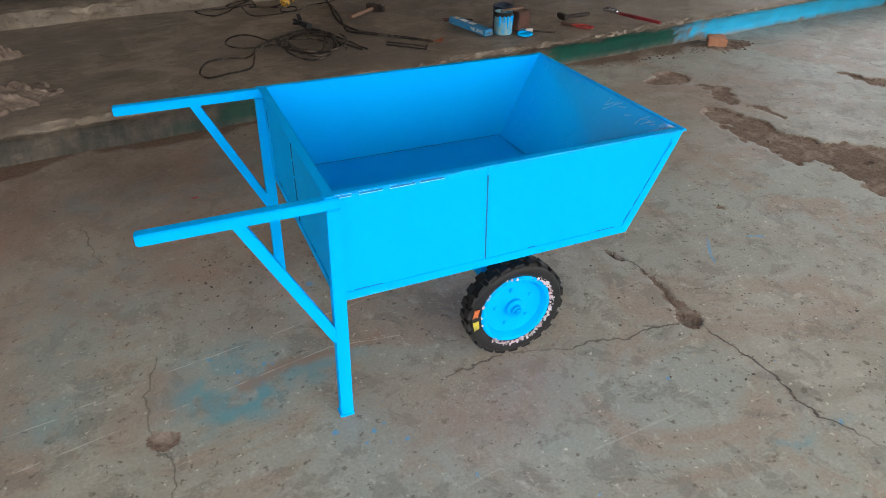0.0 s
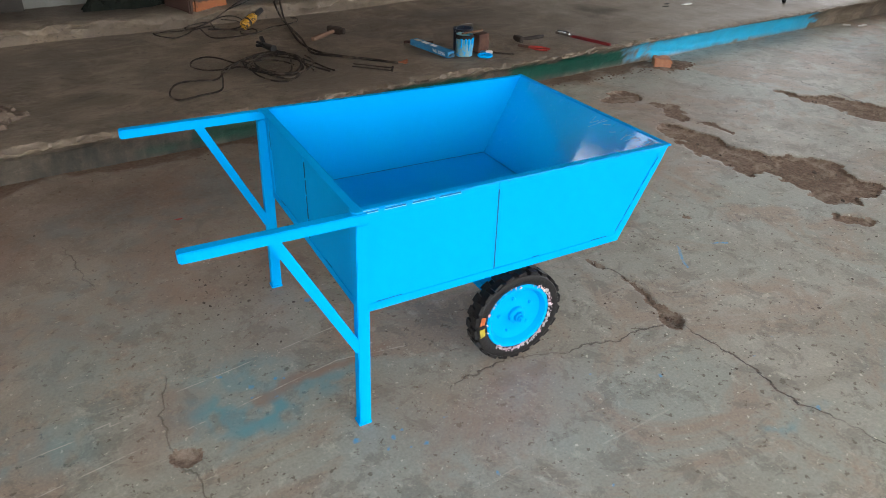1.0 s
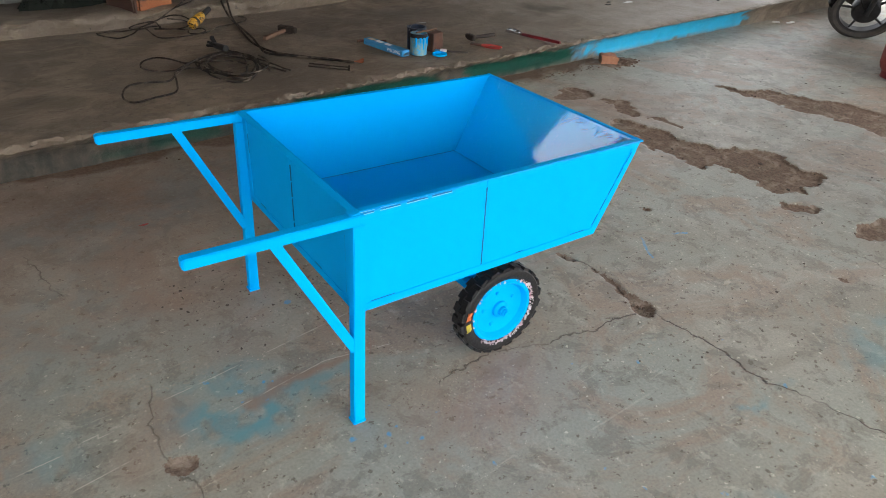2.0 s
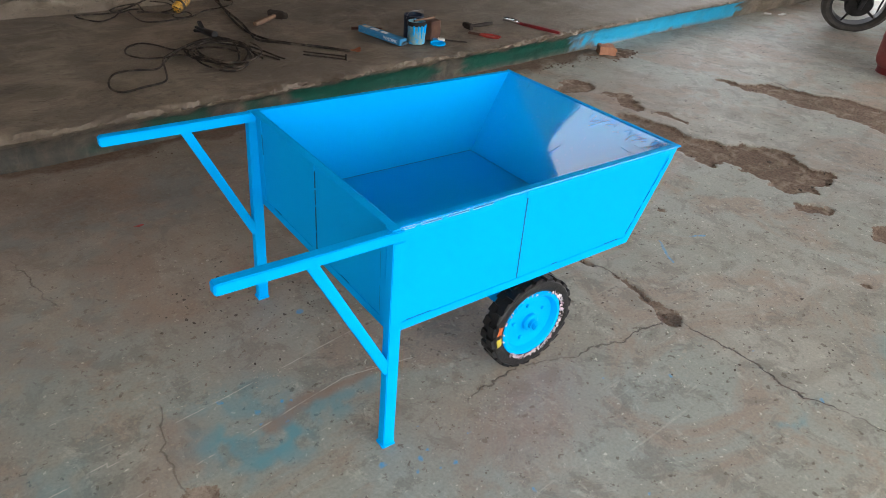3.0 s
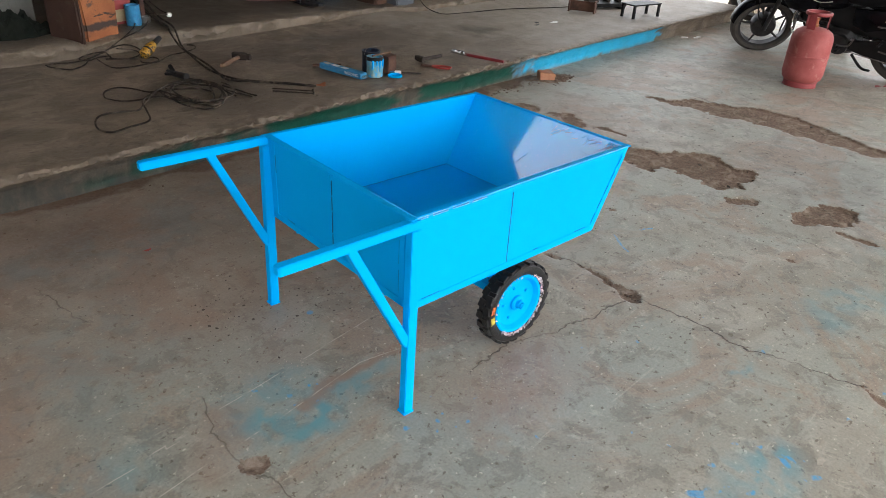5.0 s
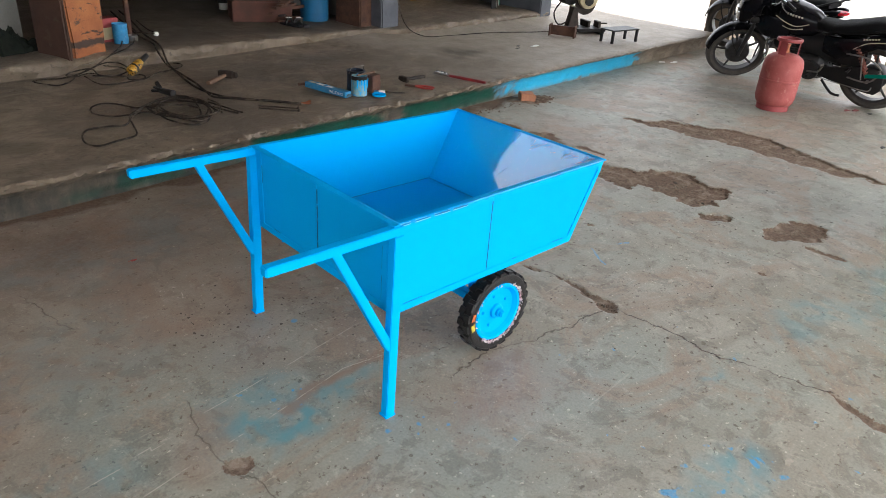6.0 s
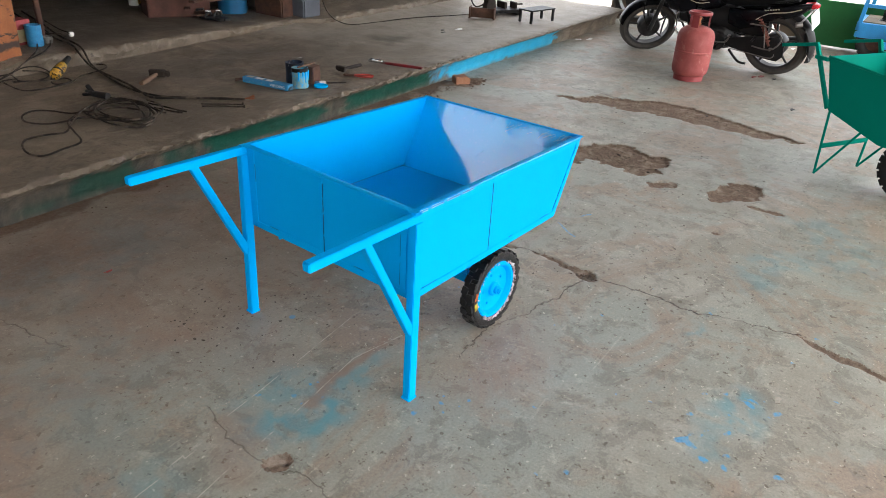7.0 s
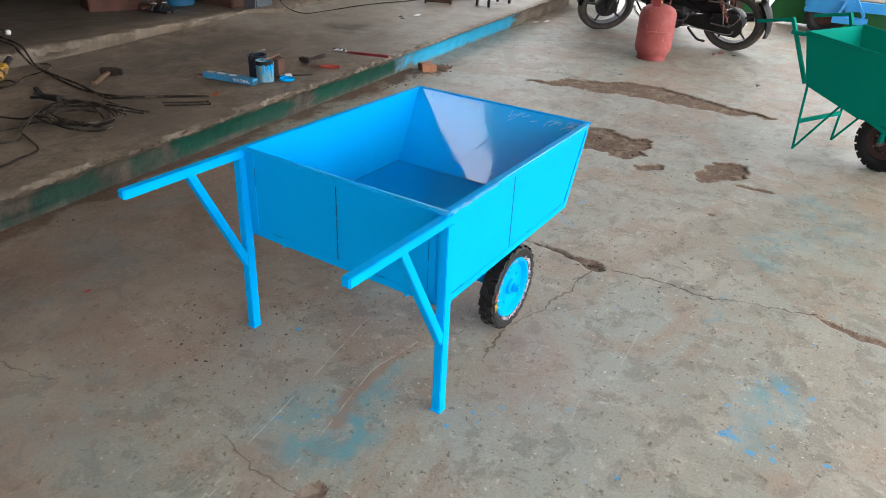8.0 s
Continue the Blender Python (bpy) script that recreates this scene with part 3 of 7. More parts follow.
    for x0, y0, x1, y1, r, s in ((0.19, 1.5, 0.58, 1.5, 0.022, 0.75), (0.2, 1.75, 0.35, 1.7, 0.08, 0.3), (0.6, 1.2, 0.85, 1.15, 0.16, 0.35), (-0.1, 1.45, 0.02, 1.6, 0.06, 0.4), (2.3, 2.2, 3.2, 2.6, 0.3, 0.3), (0.3, 2.2, 1.2, 2.5, 0.4, 0.4), (-0.5, 2.6, 1.0, 2.95, 0.55, 0.35), (-0.6, 2.1, 0.2, 2.3, 0.35, 0.35)):
        d = chain(X + wx, Y + wy, [(x0, y0, r * 0.5), (x1, y1, r * 0.5)])
        brown = np.maximum(brown, np.clip(1 - d / r, 0, 1) * s)
    crumb = np.maximum.reduce([np.clip(1 - chain(X + wx, Y + wy, [(a, b, 0.0), (c, d, 0.0)]) / r, 0, 0.85) for a, b, c, d, r in ((0.62, 1.25, 0.8, 1.12, 0.16), (-0.05, 1.46, -0.02, 1.62, 0.06), (0.5, 1.53, 0.62, 1.52, 0.05), (-0.15, 1.75, 0.1, 1.7, 0.12), (1.2, 0.98, 1.5, 1.0, 0.05), (0.25, 2.05, 0.3, 2.0, 0.08))])
    rnd, spots = random.Random(8), np.full(X.shape, 1.0)
    for sx, sy, spread, count, size in ((0.8, 0.47, 0.08, 15, 0.006), (0.98, 0.42, 0.07, 8, 0.006), (0.47, 1.2, 0.07, 7, 0.004), (1.0, 1.3, 0.25, 7, 0.003), (0.22, 1.54, 0.05, 5, 0.005), (0.3, 1.0, 0.2, 4, 0.004), (1.1, 0.2, 0.2, 8, 0.005), (1.5, 1.0, 0.3, 5, 0.004)):
        for _ in range(count):
            px, py, pr = rnd.gauss(sx, spread), rnd.gauss(sy, spread), size * rnd.uniform(0.4, 1.6)
            spots = np.minimum(spots, chain(X + jx * 0.3, Y + jy * 0.3, [(px, py, pr), (px + rnd.uniform(-2, 2) * pr, py + rnd.uniform(-2, 2) * pr, pr * 0.6)]))
    for pts in ([(0.715, 0.55, 0.014), (0.74, 0.53, 0.01)], [(0.73, 0.545, 0.005), (0.72, 0.51, 0.012)], [(1.02, 0.49, 0.009)], [(1.83, 1.47, 0.002), (1.74, 1.34, 0.004)], [(1.96, 1.41, 0.004), (2.01, 1.38, 0.005)], [(0.345, 1.22, 0.009)], [(0.5, 1.86, 0.011)], [(0.26, 1.545, 0.006)], [(0.28, 1.53, 0.005)]):
        spots = np.minimum(spots, chain(X + jx * 0.3, Y + jy * 0.3, pts))
    me = grid_mesh("ground", X, Y, Z, FLOOR, 0, {"soil": soil, "hole": hole, "crack": crack, "crack_near": crack_near, "line": line, "line_near": line_near, "blue": np.clip(0.5 + spots * 12.5, 0, 1), "teal": teal, "brown": brown, "crumb": crumb})
    tagged(new("ground", me), "worn grey-brown concrete yard floor with potholes and cracks", "ground", kind="structure")


build_ground()


# ---- platform with its kerb ----
def build_platform():
    """The raised platform; returns its material."""
    m = bpy.data.materials.new("kerb_concrete")
    n, l, p = nodes_of(m)
    co = n.new("ShaderNodeTexCoord").outputs["Object"]
    mid, fine, broad = tex(n, l, co, 4.5, 8, 0.68, dist=0.5), tex(n, l, co, 80, 5, 0.7), tex(n, l, co, 1.1, 5)
    col = mix(n, l, ramp(n, l, mid, [(0.42, 0.0), (0.56, 1.0)]), (0.235, 0.187, 0.137), (0.165, 0.128, 0.092))
    col = mix(n, l, ramp(n, l, broad, [(0.46, 0.0), (0.55, 0.8)]), col, (0.148, 0.118, 0.09))
    spill = tex(n, l, co, 2.6, 9, 0.72, (0.7, 1.2, 1.0), 1.4)
    col = mix(n, l, ramp(n, l, spill, [(0.54, 0.0), (0.62, 0.5)]), col, (0.08, 0.062, 0.048))
    fleck = tex(n, l, co, 34, 6, 0.66, dist=0.6)
    col = mix(n, l, ramp(n, l, fleck, [(0.6, 0.0), (0.66, 0.7)]), col, (0.05, 0.038, 0.03))
    scuff = tex(n, l, co, 13, 7, 0.75, (0.35, 1.0, 1.0), 0.6)
    col = mix(n, l, ramp(n, l, scuff, [(0.55, 0.0), (0.64, 0.55)]), col, (0.30, 0.25, 0.19))
    col = mix(n, l, 0.4, col, ramp(n, l, fine, [(0.25, 0.45), (0.7, 1.0)]), "MULTIPLY")
    flake = tex(n, l, co, 7, 8, 0.72, dist=0.3)
    crust, weep = tex(n, l, co, 42, 7, 0.7, dist=0.5), tex(n, l, co, 16, 6, 0.7, (1.0, 1.0, 0.25), 0.4)
    # The oil colour also paints the shade on the shop floor inside.
    for key, c1, c2 in (("pale", (0.32, 0.28, 0.23), (0.23, 0.197, 0.16)), ("oil_and_shade", (0.075, 0.06, 0.046), (0.05, 0.04, 0.03)), ("lip", (0.175, 0.138, 0.103), (0.10, 0.078, 0.058)), ("grime", (0.066, 0.06, 0.05), (0.024, 0.027, 0.025)), ("faded", (0.042, 0.039, 0.033), (0.02, 0.023, 0.021)), ("green", (0.001, 0.058, 0.038), (0.004, 0.04, 0.028)), ("blue", (0.012, 0.38, 0.62), (0.03, 0.30, 0.48))):
        v = n.new("ShaderNodeAttribute")
        v.attribute_name = key
        fac = v.outputs["Fac"]
        if key in ("lip", "grime", "faded"):
            cut = n.new("ShaderNodeMath")
            cut.operation = "MULTIPLY"
            l.new(fac, cut.inputs[0])
            l.new(ramp(n, l, crust, [(0.40, 0.45), (0.52, 1.0)]) if key == "lip" else ramp(n, l, weep, [(0.38, 0.5), (0.6, 1.0)]), cut.inputs[1])
            fac = cut.outputs[0]
        col = mix(n, l, fac, col, mix(n, l, ramp(n, l, flake, [(0.42, 0.0), (0.66, 1.0)]), c1, c2))
    l.new(col, p.inputs["Base Color"])
    p.inputs["Specular IOR Level"].default_value = 0.35
    l.new(ramp(n, l, mid, [(0.2, 0.42), (0.8, 0.72)]), p.inputs["Roughness"])
    rock = n.new("ShaderNodeMath")
    rock.operation = "MULTIPLY_ADD"
    l.new(tex(n, l, co, 28, 8, 0.72), rock.inputs[0])
    rock.inputs[1].default_value = 2.2
    l.new(fine, rock.inputs[2])
    bump(n, l, rock.outputs[0], p, 0.42, 0.012)
    xs = np.concatenate([np.arange(-4.2, -0.6, 0.06), np.arange(-0.6, 5.8, 0.0125), np.arange(5.8, 7.1, 0.04)])
    prof = [(3.29, -0.03), (3.283, 0.0), (3.28, 0.02), (3.277, 0.04), (3.272, 0.06), (3.266, 0.08), (3.258, 0.1), (3.25, 0.115), (3.235, 0.13), (3.215, 0.143), (3.2, 0.154), (3.195, 0.163), (3.203, 0.169), (3.22, 0.172)]
    prof += [(v, 0.172) for v in (3.24, 3.26, 3.29, 3.33, 3.38)] + [(v, 0.172) for v in np.arange(3.44, 5.05, 0.07)]
    py, pz = np.array([a for a, _ in prof]), np.array([b for _, b in prof])
    X, PY = np.meshgrid(xs, py)
    PZ = np.repeat(pz[:, None], len(xs), 1)
    k = np.repeat(np.arange(len(prof))[:, None], len(xs), 1)
    edge = np.exp(-((k - 11.5) / 2.6) ** 2)
    bite = (fbm(X, PZ * 0 + 3.1, 4, 5, 2) - 0.42) * 0.07 + (fbm(X, PY * 3 + PZ * 9, 24, 4, 5) - 0.5) * 0.035 + (fbm(X, PY * 3 + PZ * 9, 42, 2, 15) - 0.5) * 0.02
    far = np.clip((X - 5.2) / 0.5, 0, 1)
    chips = np.clip((fbm(X, k * 0.045, 13, 3, 51) - 0.47) * 9, 0, 1) * np.clip((3.5 - X) / 0.2, 0, 1) * np.clip((X - 0.2) / 0.5, 0.15, 1)
    lumps = np.clip((fbm(X, k * 0.05, 26, 2, 57) - 0.5) * 6, -1, 1) * np.clip((3.6 - X) / 0.3, 0.04, 1)
    Y = PY + edge * (bite * (1 - 0.8 * far) + chips * 0.012 + lumps * 0.004) + (k < 13) * (fbm(X, PZ * 6, 9, 4, 8) - 0.5) * 0.02
    Z = PZ - edge * (bite * 0.35 + chips * 0.012 - lumps * 0.004) + (k > 12) * ((fbm(X, PY, 2.2, 3, 4) - 0.5) * 0.012 + (fbm(X, PY, 15, 3, 6) - 0.5) * 0.004)
    jit = np.random.RandomState(3)
    crumble = np.exp(-((k - 11.5) / 3.0) ** 2) * (0.5 + 0.5 * (1 - far))
    Y = Y + crumble * (jit.rand(*X.shape) - 0.5) * 0.007
    Z = Z + crumble * (jit.rand(*X.shape) - 0.5) * 0.006
    # ramped mortar where the two levels meet
    Z += np.clip((PY - 4.55) / 0.3, 0, 1) * 0.03 * np.clip((X - 2.2) / 1.2, 0, 1)
    wob = (fbm(X, PZ * 3, 10, 4, 11) - 0.5)
    face = np.clip((0.128 + wob * 0.07 - PZ) / 0.008, 0, 1) * (k < 13)
    low = np.clip((PZ - 0.012 - 0.03 * np.clip(wob, 0, 1)) / 0.01, 0, 1)
    spans = lambda a, b: np.clip((X + wob * 0.25 - a) / 0.05, 0, 1) * np.clip((b - X - wob * 0.25) / 0.05, 0, 1)
    green = face * low * np.maximum.reduce([spans(1.27, 2.22), spans(2.4, 3.42), spans(0.55, 1.25) * np.clip((fbm(X, PZ, 6, 3, 3) - 0.42) * 5, 0, 0.75), spans(0.3, 0.6) * np.clip(0.07 - PZ, 0, 1) * 14 * np.clip((fbm(X, PZ, 9, 3, 23) - 0.35) * 6, 0, 1)])
    faded = face * np.maximum(spans(-3.0, 1.3) * 0.9, spans(2.05, 2.42) * 0.7) * np.clip(0.35 + (fbm(X, PZ * 2, 5, 4, 61) - 0.35) * 2.5, 0, 1)
    blue = np.clip((0.15 + wob * 0.04 - PZ) / 0.008, 0, 1) * (k < 13) * low * np.maximum(spans(3.58, 5.5), spans(3.4, 3.62) * np.clip((fbm(X, PZ, 20, 3, 17) - 0.4) * 5, 0, 1))
    grime = np.clip((0.15 + wob * 0.04 - PZ) / 0.01, 0, 1) * (k < 13) * np.where(X < 0.2, 1.0, 1.6) * (0.2 + 1.3 * np.clip((fbm(X, PZ * 0.1, 22, 4, 37) - 0.3) * 2.4, 0, 1)) * (0.7 + 0.3 * np.clip((fbm(X, PZ * 0.2, 7, 4, 13) - 0.3) * 2, 0, 1)) * (X < 3.45)
    oil_and_shade = np.maximum.reduce([np.clip(1 - np.hypot((X - a) / c, (Y - b) / d) - (fbm(X, Y, 7, 4, 71) - 0.5) * 1.6, 0, 1) * e for a, b, c, d, e in ((3.8, 4.02, 0.32, 0.26, 0.9), (1.2, 3.85, 0.5, 0.4, 0.35), (0.4, 4.45, 0.4, 0.2, 0.3), (2.5, 4.4, 0.6, 0.3, 0.5), (2.25, 3.55, 0.3, 0.15, 0.6))]) * (k > 12)
    # The pale mask lightens the platform towards its open end, painting daylight there.
    me = grid_mesh("platform", X, Y, Z, m, 55, {"oil_and_shade": oil_and_shade, "pale": (k > 12) * np.clip((X + (fbm(X, PY, 2.5, 4, 41) - 0.5) * 1.6 - 2.9) / 1.3, 0, 0.75), "green": green, "blue": blue, "grime": grime, "faded": faded, "lip": np.exp(-((k - 12.5) / 2.8) ** 2) * (0.65 + 0.35 * fbm(X, PY * 5, 12, 3, 19)) * np.clip((X - 0.3) / 0.9, 0.6, 1)})
    tagged(new("platform", me), "raised concrete platform with chipped edge and painted kerb face", "platform", kind="structure")
    return m


KERB = build_platform()


def build_shop_floor():
    xs, prof = np.arange(-2.4, 6.14, 0.013), [(4.87, 0.1), (4.868, 0.17), (4.862, 0.2), (4.855, 0.225), (4.848, 0.245), (4.848, 0.258), (4.858, 0.266), (4.88, 0.27), (4.93, 0.27), (5.0, 0.27)] + [(v, 0.27) for v in np.arange(5.15, 9.2, 0.2)]
    X, PY = np.meshgrid(xs, np.array([a for a, _ in prof]))
    PZ = np.repeat(np.array([b for _, b in prof])[:, None], len(xs), 1)
    k = np.repeat(np.arange(len(prof))[:, None], len(xs), 1)
    edge = np.exp(-((k - 4.5) / 2.4) ** 2)
    Y = PY + edge * ((fbm(X, PZ * 5, 8, 4, 2) - 0.5) * 0.09) - 0.12 * np.clip((X - 3.6) / 0.2, 0, 1) * (k < 10) + 0.04 * np.clip((0.9 - X) / 0.4, 0, 1) * (k < 10)
    Z = PZ + (fbm(X, PY, 9, 3, 5) - 0.5) * 0.012 * (k > 2) - edge * np.clip(fbm(X, PZ, 6, 3, 9) - 0.52, 0, 1) * 0.12
    Z = np.where(k > 1, Z - 0.03 * np.clip((X - 1.5) / 2, 0, 1), Z)
    jit = np.random.RandomState(5)
    Y = Y + (k > 0) * (k < 9) * (jit.rand(*X.shape) - 0.5) * 0.007
    Z = Z + (k > 0) * (k < 8) * (jit.rand(*X.shape) - 0.5) * 0.005
    patchy = np.clip((fbm(X, PZ * 2, 3.5, 4, 29) - 0.42) * 7, 0, 1)
    # Floor darkened past the door line for the shop's inner shade.
    me = grid_mesh("shop_floor", X, Y, Z, KERB, 55, {"lip": (k < 9) * (0.05 + 0.75 * patchy) * np.clip((X - 0.5) / 0.6, 0.1, 1), "oil_and_shade": np.clip((PY - 4.95) / 0.15, 0, 1) * np.clip((3.75 - X) / 0.2, 0, 1) * (0.35 + 0.5 * fbm(X, PY, 4, 4, 31))})
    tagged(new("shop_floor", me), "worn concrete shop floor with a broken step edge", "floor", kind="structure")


build_shop_floor()


def slab(name, lo, hi, material, label, category, bevel=0.0):
    bm = bmesh.new()
    c = [(a + b) / 2 for a, b in zip(lo, hi)]
    box(bm, c, [b - a for a, b in zip(lo, hi)])
    return single(name, bm, material, label, category, None, bevel, kind="structure")


slab("side_slab", (6.14, 5.03, -0.1), (7.1, 12.0, 0.168), STEP, "bare concrete slab beside the shop", "floor")
# Unseen ceiling pieces, added with edges that shape light and reflections below.
slab("ceiling_east", (6.3, -4.0, 3.4), (7.85, 3.55, 3.65), CEILING_TONE, "unseen ceiling slab over the yard end, cut to let daylight in", "ceiling")
slab("ceiling", (-2.12, -4.0, 3.4), (6.3, 9.3, 3.65), CEILING_TONE, "unseen shed ceiling slab, its edges set to shape the light", "ceiling")
slab("ceiling_side", (-3.6, -4.0, 3.4), (-2.12, 4.32, 3.65), CEILING_TONE, "unseen ceiling strip along the side wall, sized to shape the reflection", "ceiling")
slab("wall_north", (-2.4, 9.1, 0.0), (6.14, 9.3, 3.4), SHOP_SHADE, "plastered back wall of the shop, coloured dark for its shade", "wall")
# Unseen side wall, set back to shape the reflection in the handcart.
slab("wall_west", (-2.4, 5.35, 0.0), (-2.2, 9.1, 3.4), SHOP_SHADE, "unseen plastered side wall of the shop, coloured dark for its shade", "wall")
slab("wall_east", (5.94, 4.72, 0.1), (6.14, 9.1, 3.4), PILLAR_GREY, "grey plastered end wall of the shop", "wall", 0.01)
# Unseen wall, added to bound the reflection and bounce light.
slab("wall_south_west", (-3.6, -0.2, 0.0), (-3.4, 4.1, 3.4), BOUNCE_WHITE, "unseen pale side wall, added to bounce light onto the handcart", "wall")
# Unseen low wall, added to cut down the light from the west.
slab("wall_low_west", (-3.6, 4.1, 0.0), (-3.4, 9.1, 1.9), PLASTER, "unseen low wall beside the shed, added to block light from the west", "wall")
# Unseen lintel, cut short to shape the reflection in the handcart.
slab("lintel", (-1.95, 5.0, 2.55), (5.94, 5.25, 3.4), SHOP_SHADE, "unseen plastered lintel over the shop openings, trimmed to shape the reflection", "lintel")
slab("wall_shop_front", (-2.2, 5.35, 0.1), (0.15, 5.5, 2.55), SHOP_SHADE, "plastered shop front wall, coloured dark for its shade", "wall")
slab("wall_partition", (3.72, 5.3, 0.1), (3.9, 9.1, 3.4), SHOP_SHADE, "partition wall between the two bays, coloured dark for its shade", "wall")


def pillar(name, x0, x1, y0, y1, z0, z1, material, label, turn=0):
    bm = bmesh.new()
    c = ((x0 + x1) / 2, (y0 + y1) / 2, (z0 + z1) / 2)
    box(bm, (0, 0, 0), (x1 - x0, y1 - y0, z1 - z0), pose(*c, 0, 0, turn))
    bmesh.ops.subdivide_edges(bm, edges=[e for e in bm.edges if abs(e.verts[0].co.z - e.verts[1].co.z) > 1], cuts=12)
    rnd = random.Random(name)
    for v in bm.verts:
        v.co.x += rnd.uniform(-0.006, 0.006)
        v.co.y += rnd.uniform(-0.006, 0.006)
    return single(name, bm, material, label, "pillar", None, 0.012, kind="structure")


pillar("pillar_orange", 1.025, 1.295, 4.915, 5.185, 0.15, 2.56, PILLAR_ORANGE, "orange painted pillar with black scuffs", 19)
# Rust plate coloured extra dark for the shade on the pillar's left face.
pillar("pillar_frame", 0.9975, 1.0275, 4.86, 5.14, 0.15, 2.56, mat("shaded_rust_red_paint", (0.055, 0.022, 0.013), (0.035, 0.016, 0.011), 0.75, scale=5, wear=(0.05, 0.03, 0.02), wear_at=0.62), "rust red door frame on the orange pillar, darkened for the shade on that side", 19)
pillar("pillar_grey", 3.70, 3.92, 4.84, 5.3, 0.12, 2.56, PILLAR_GREY, "grey and rust painted shop pillar")
pillar("pillar_rust", 3.56, 3.70, 4.96, 5.3, 0.2, 2.56, RUST, "rust red door post beside the pillar")
pillar("pillar_yard", 7.45, 7.8, 3.2, 3.5, -0.05, 3.4, PILLAR_RAW, "raw brown concrete pillar at the platform end")
pillar("pillar_yard_far", 7.62, 7.97, 1.3, 1.65, -0.05, 3.4, PILLAR_RAW, "raw concrete pillar behind the parked motorcycles")
pillar("pillar_west", -3.6, -3.26, -3.95, -3.6, -0.05, 3.4, PILLAR_RAW, "raw concrete pillar at the open side of the shed")
pillar("pillar_front", 7.3, 7.64, -3.95, -3.6, -0.05, 3.4, PILLAR_RAW, "raw concrete pillar on the street side")


# ---- the blue handcart ----
def tyre_mesh(bm, R, r_in, w, lugs, lug_h, m):
    """Tyre round z of width w, with two staggered rows of tread lugs."""
    h = w / 2
    lathe(bm, [(r_in, -h * 0.62), (r_in + (R - r_in) * 0.35, -h * 0.95), (R - lug_h * 2.6, -h), (R - lug_h * 1.5, -h * 0.95), (R - lug_h, -h * 0.8), (R - lug_h, h * 0.8), (R - lug_h * 1.5, h * 0.95), (R - lug_h * 2.6, h),
               (r_in + (R - r_in) * 0.35, h * 0.95), (r_in, h * 0.62)], 48, m, True)
    for side in (-1, 1):
        for k in range(lugs):
            a = (k + (0.5 if side > 0 else 0)) * math.tau / lugs
            t = m @ Matrix.Rotation(a, 4, "Z") @ Matrix.Translation((R - lug_h * 0.75, 0, side * h * 0.52)) @ Matrix.Rotation(side * 0.12, 4, "X")
            box(bm, (0, 0, 0), (lug_h * 1.9, math.tau * R / lugs * 0.76, h * 0.98), t)
            t2 = m @ Matrix.Rotation(a, 4, "Z") @ Matrix.Translation((R - lug_h * 2.2, 0, side * h * 0.97))
            box(bm, (0, 0, 0), (lug_h * 2.0, math.tau * R / lugs * 0.74, h * 0.06), t2)


def tread(wheel, R, w, lugs, lug_h, m):
    """Two staggered rows of rubber blocks standing on a tyre."""
    h = w / 2
    for side in (-1, 1):
        bm = bmesh.new()
        box(bm, (0, 0, 0), (lug_h * 1.9, math.tau * R / lugs * 0.64, h * 0.84))
        me = finish("tread_block", bm, RUBBER, 0.0)
        for k in range(lugs):
            a = (k + (0.5 if side > 0 else 0)) * math.tau / lugs
            ob = new("tread_block", me)
            ob.parent = wheel
            ob.matrix_basis = m @ Matrix.Rotation(a, 4, "Z") @ Matrix.Translation((R - lug_h * 0.85, 0, side * h * 0.43)) @ Matrix.Rotation(side * 0.12, 4, "X")


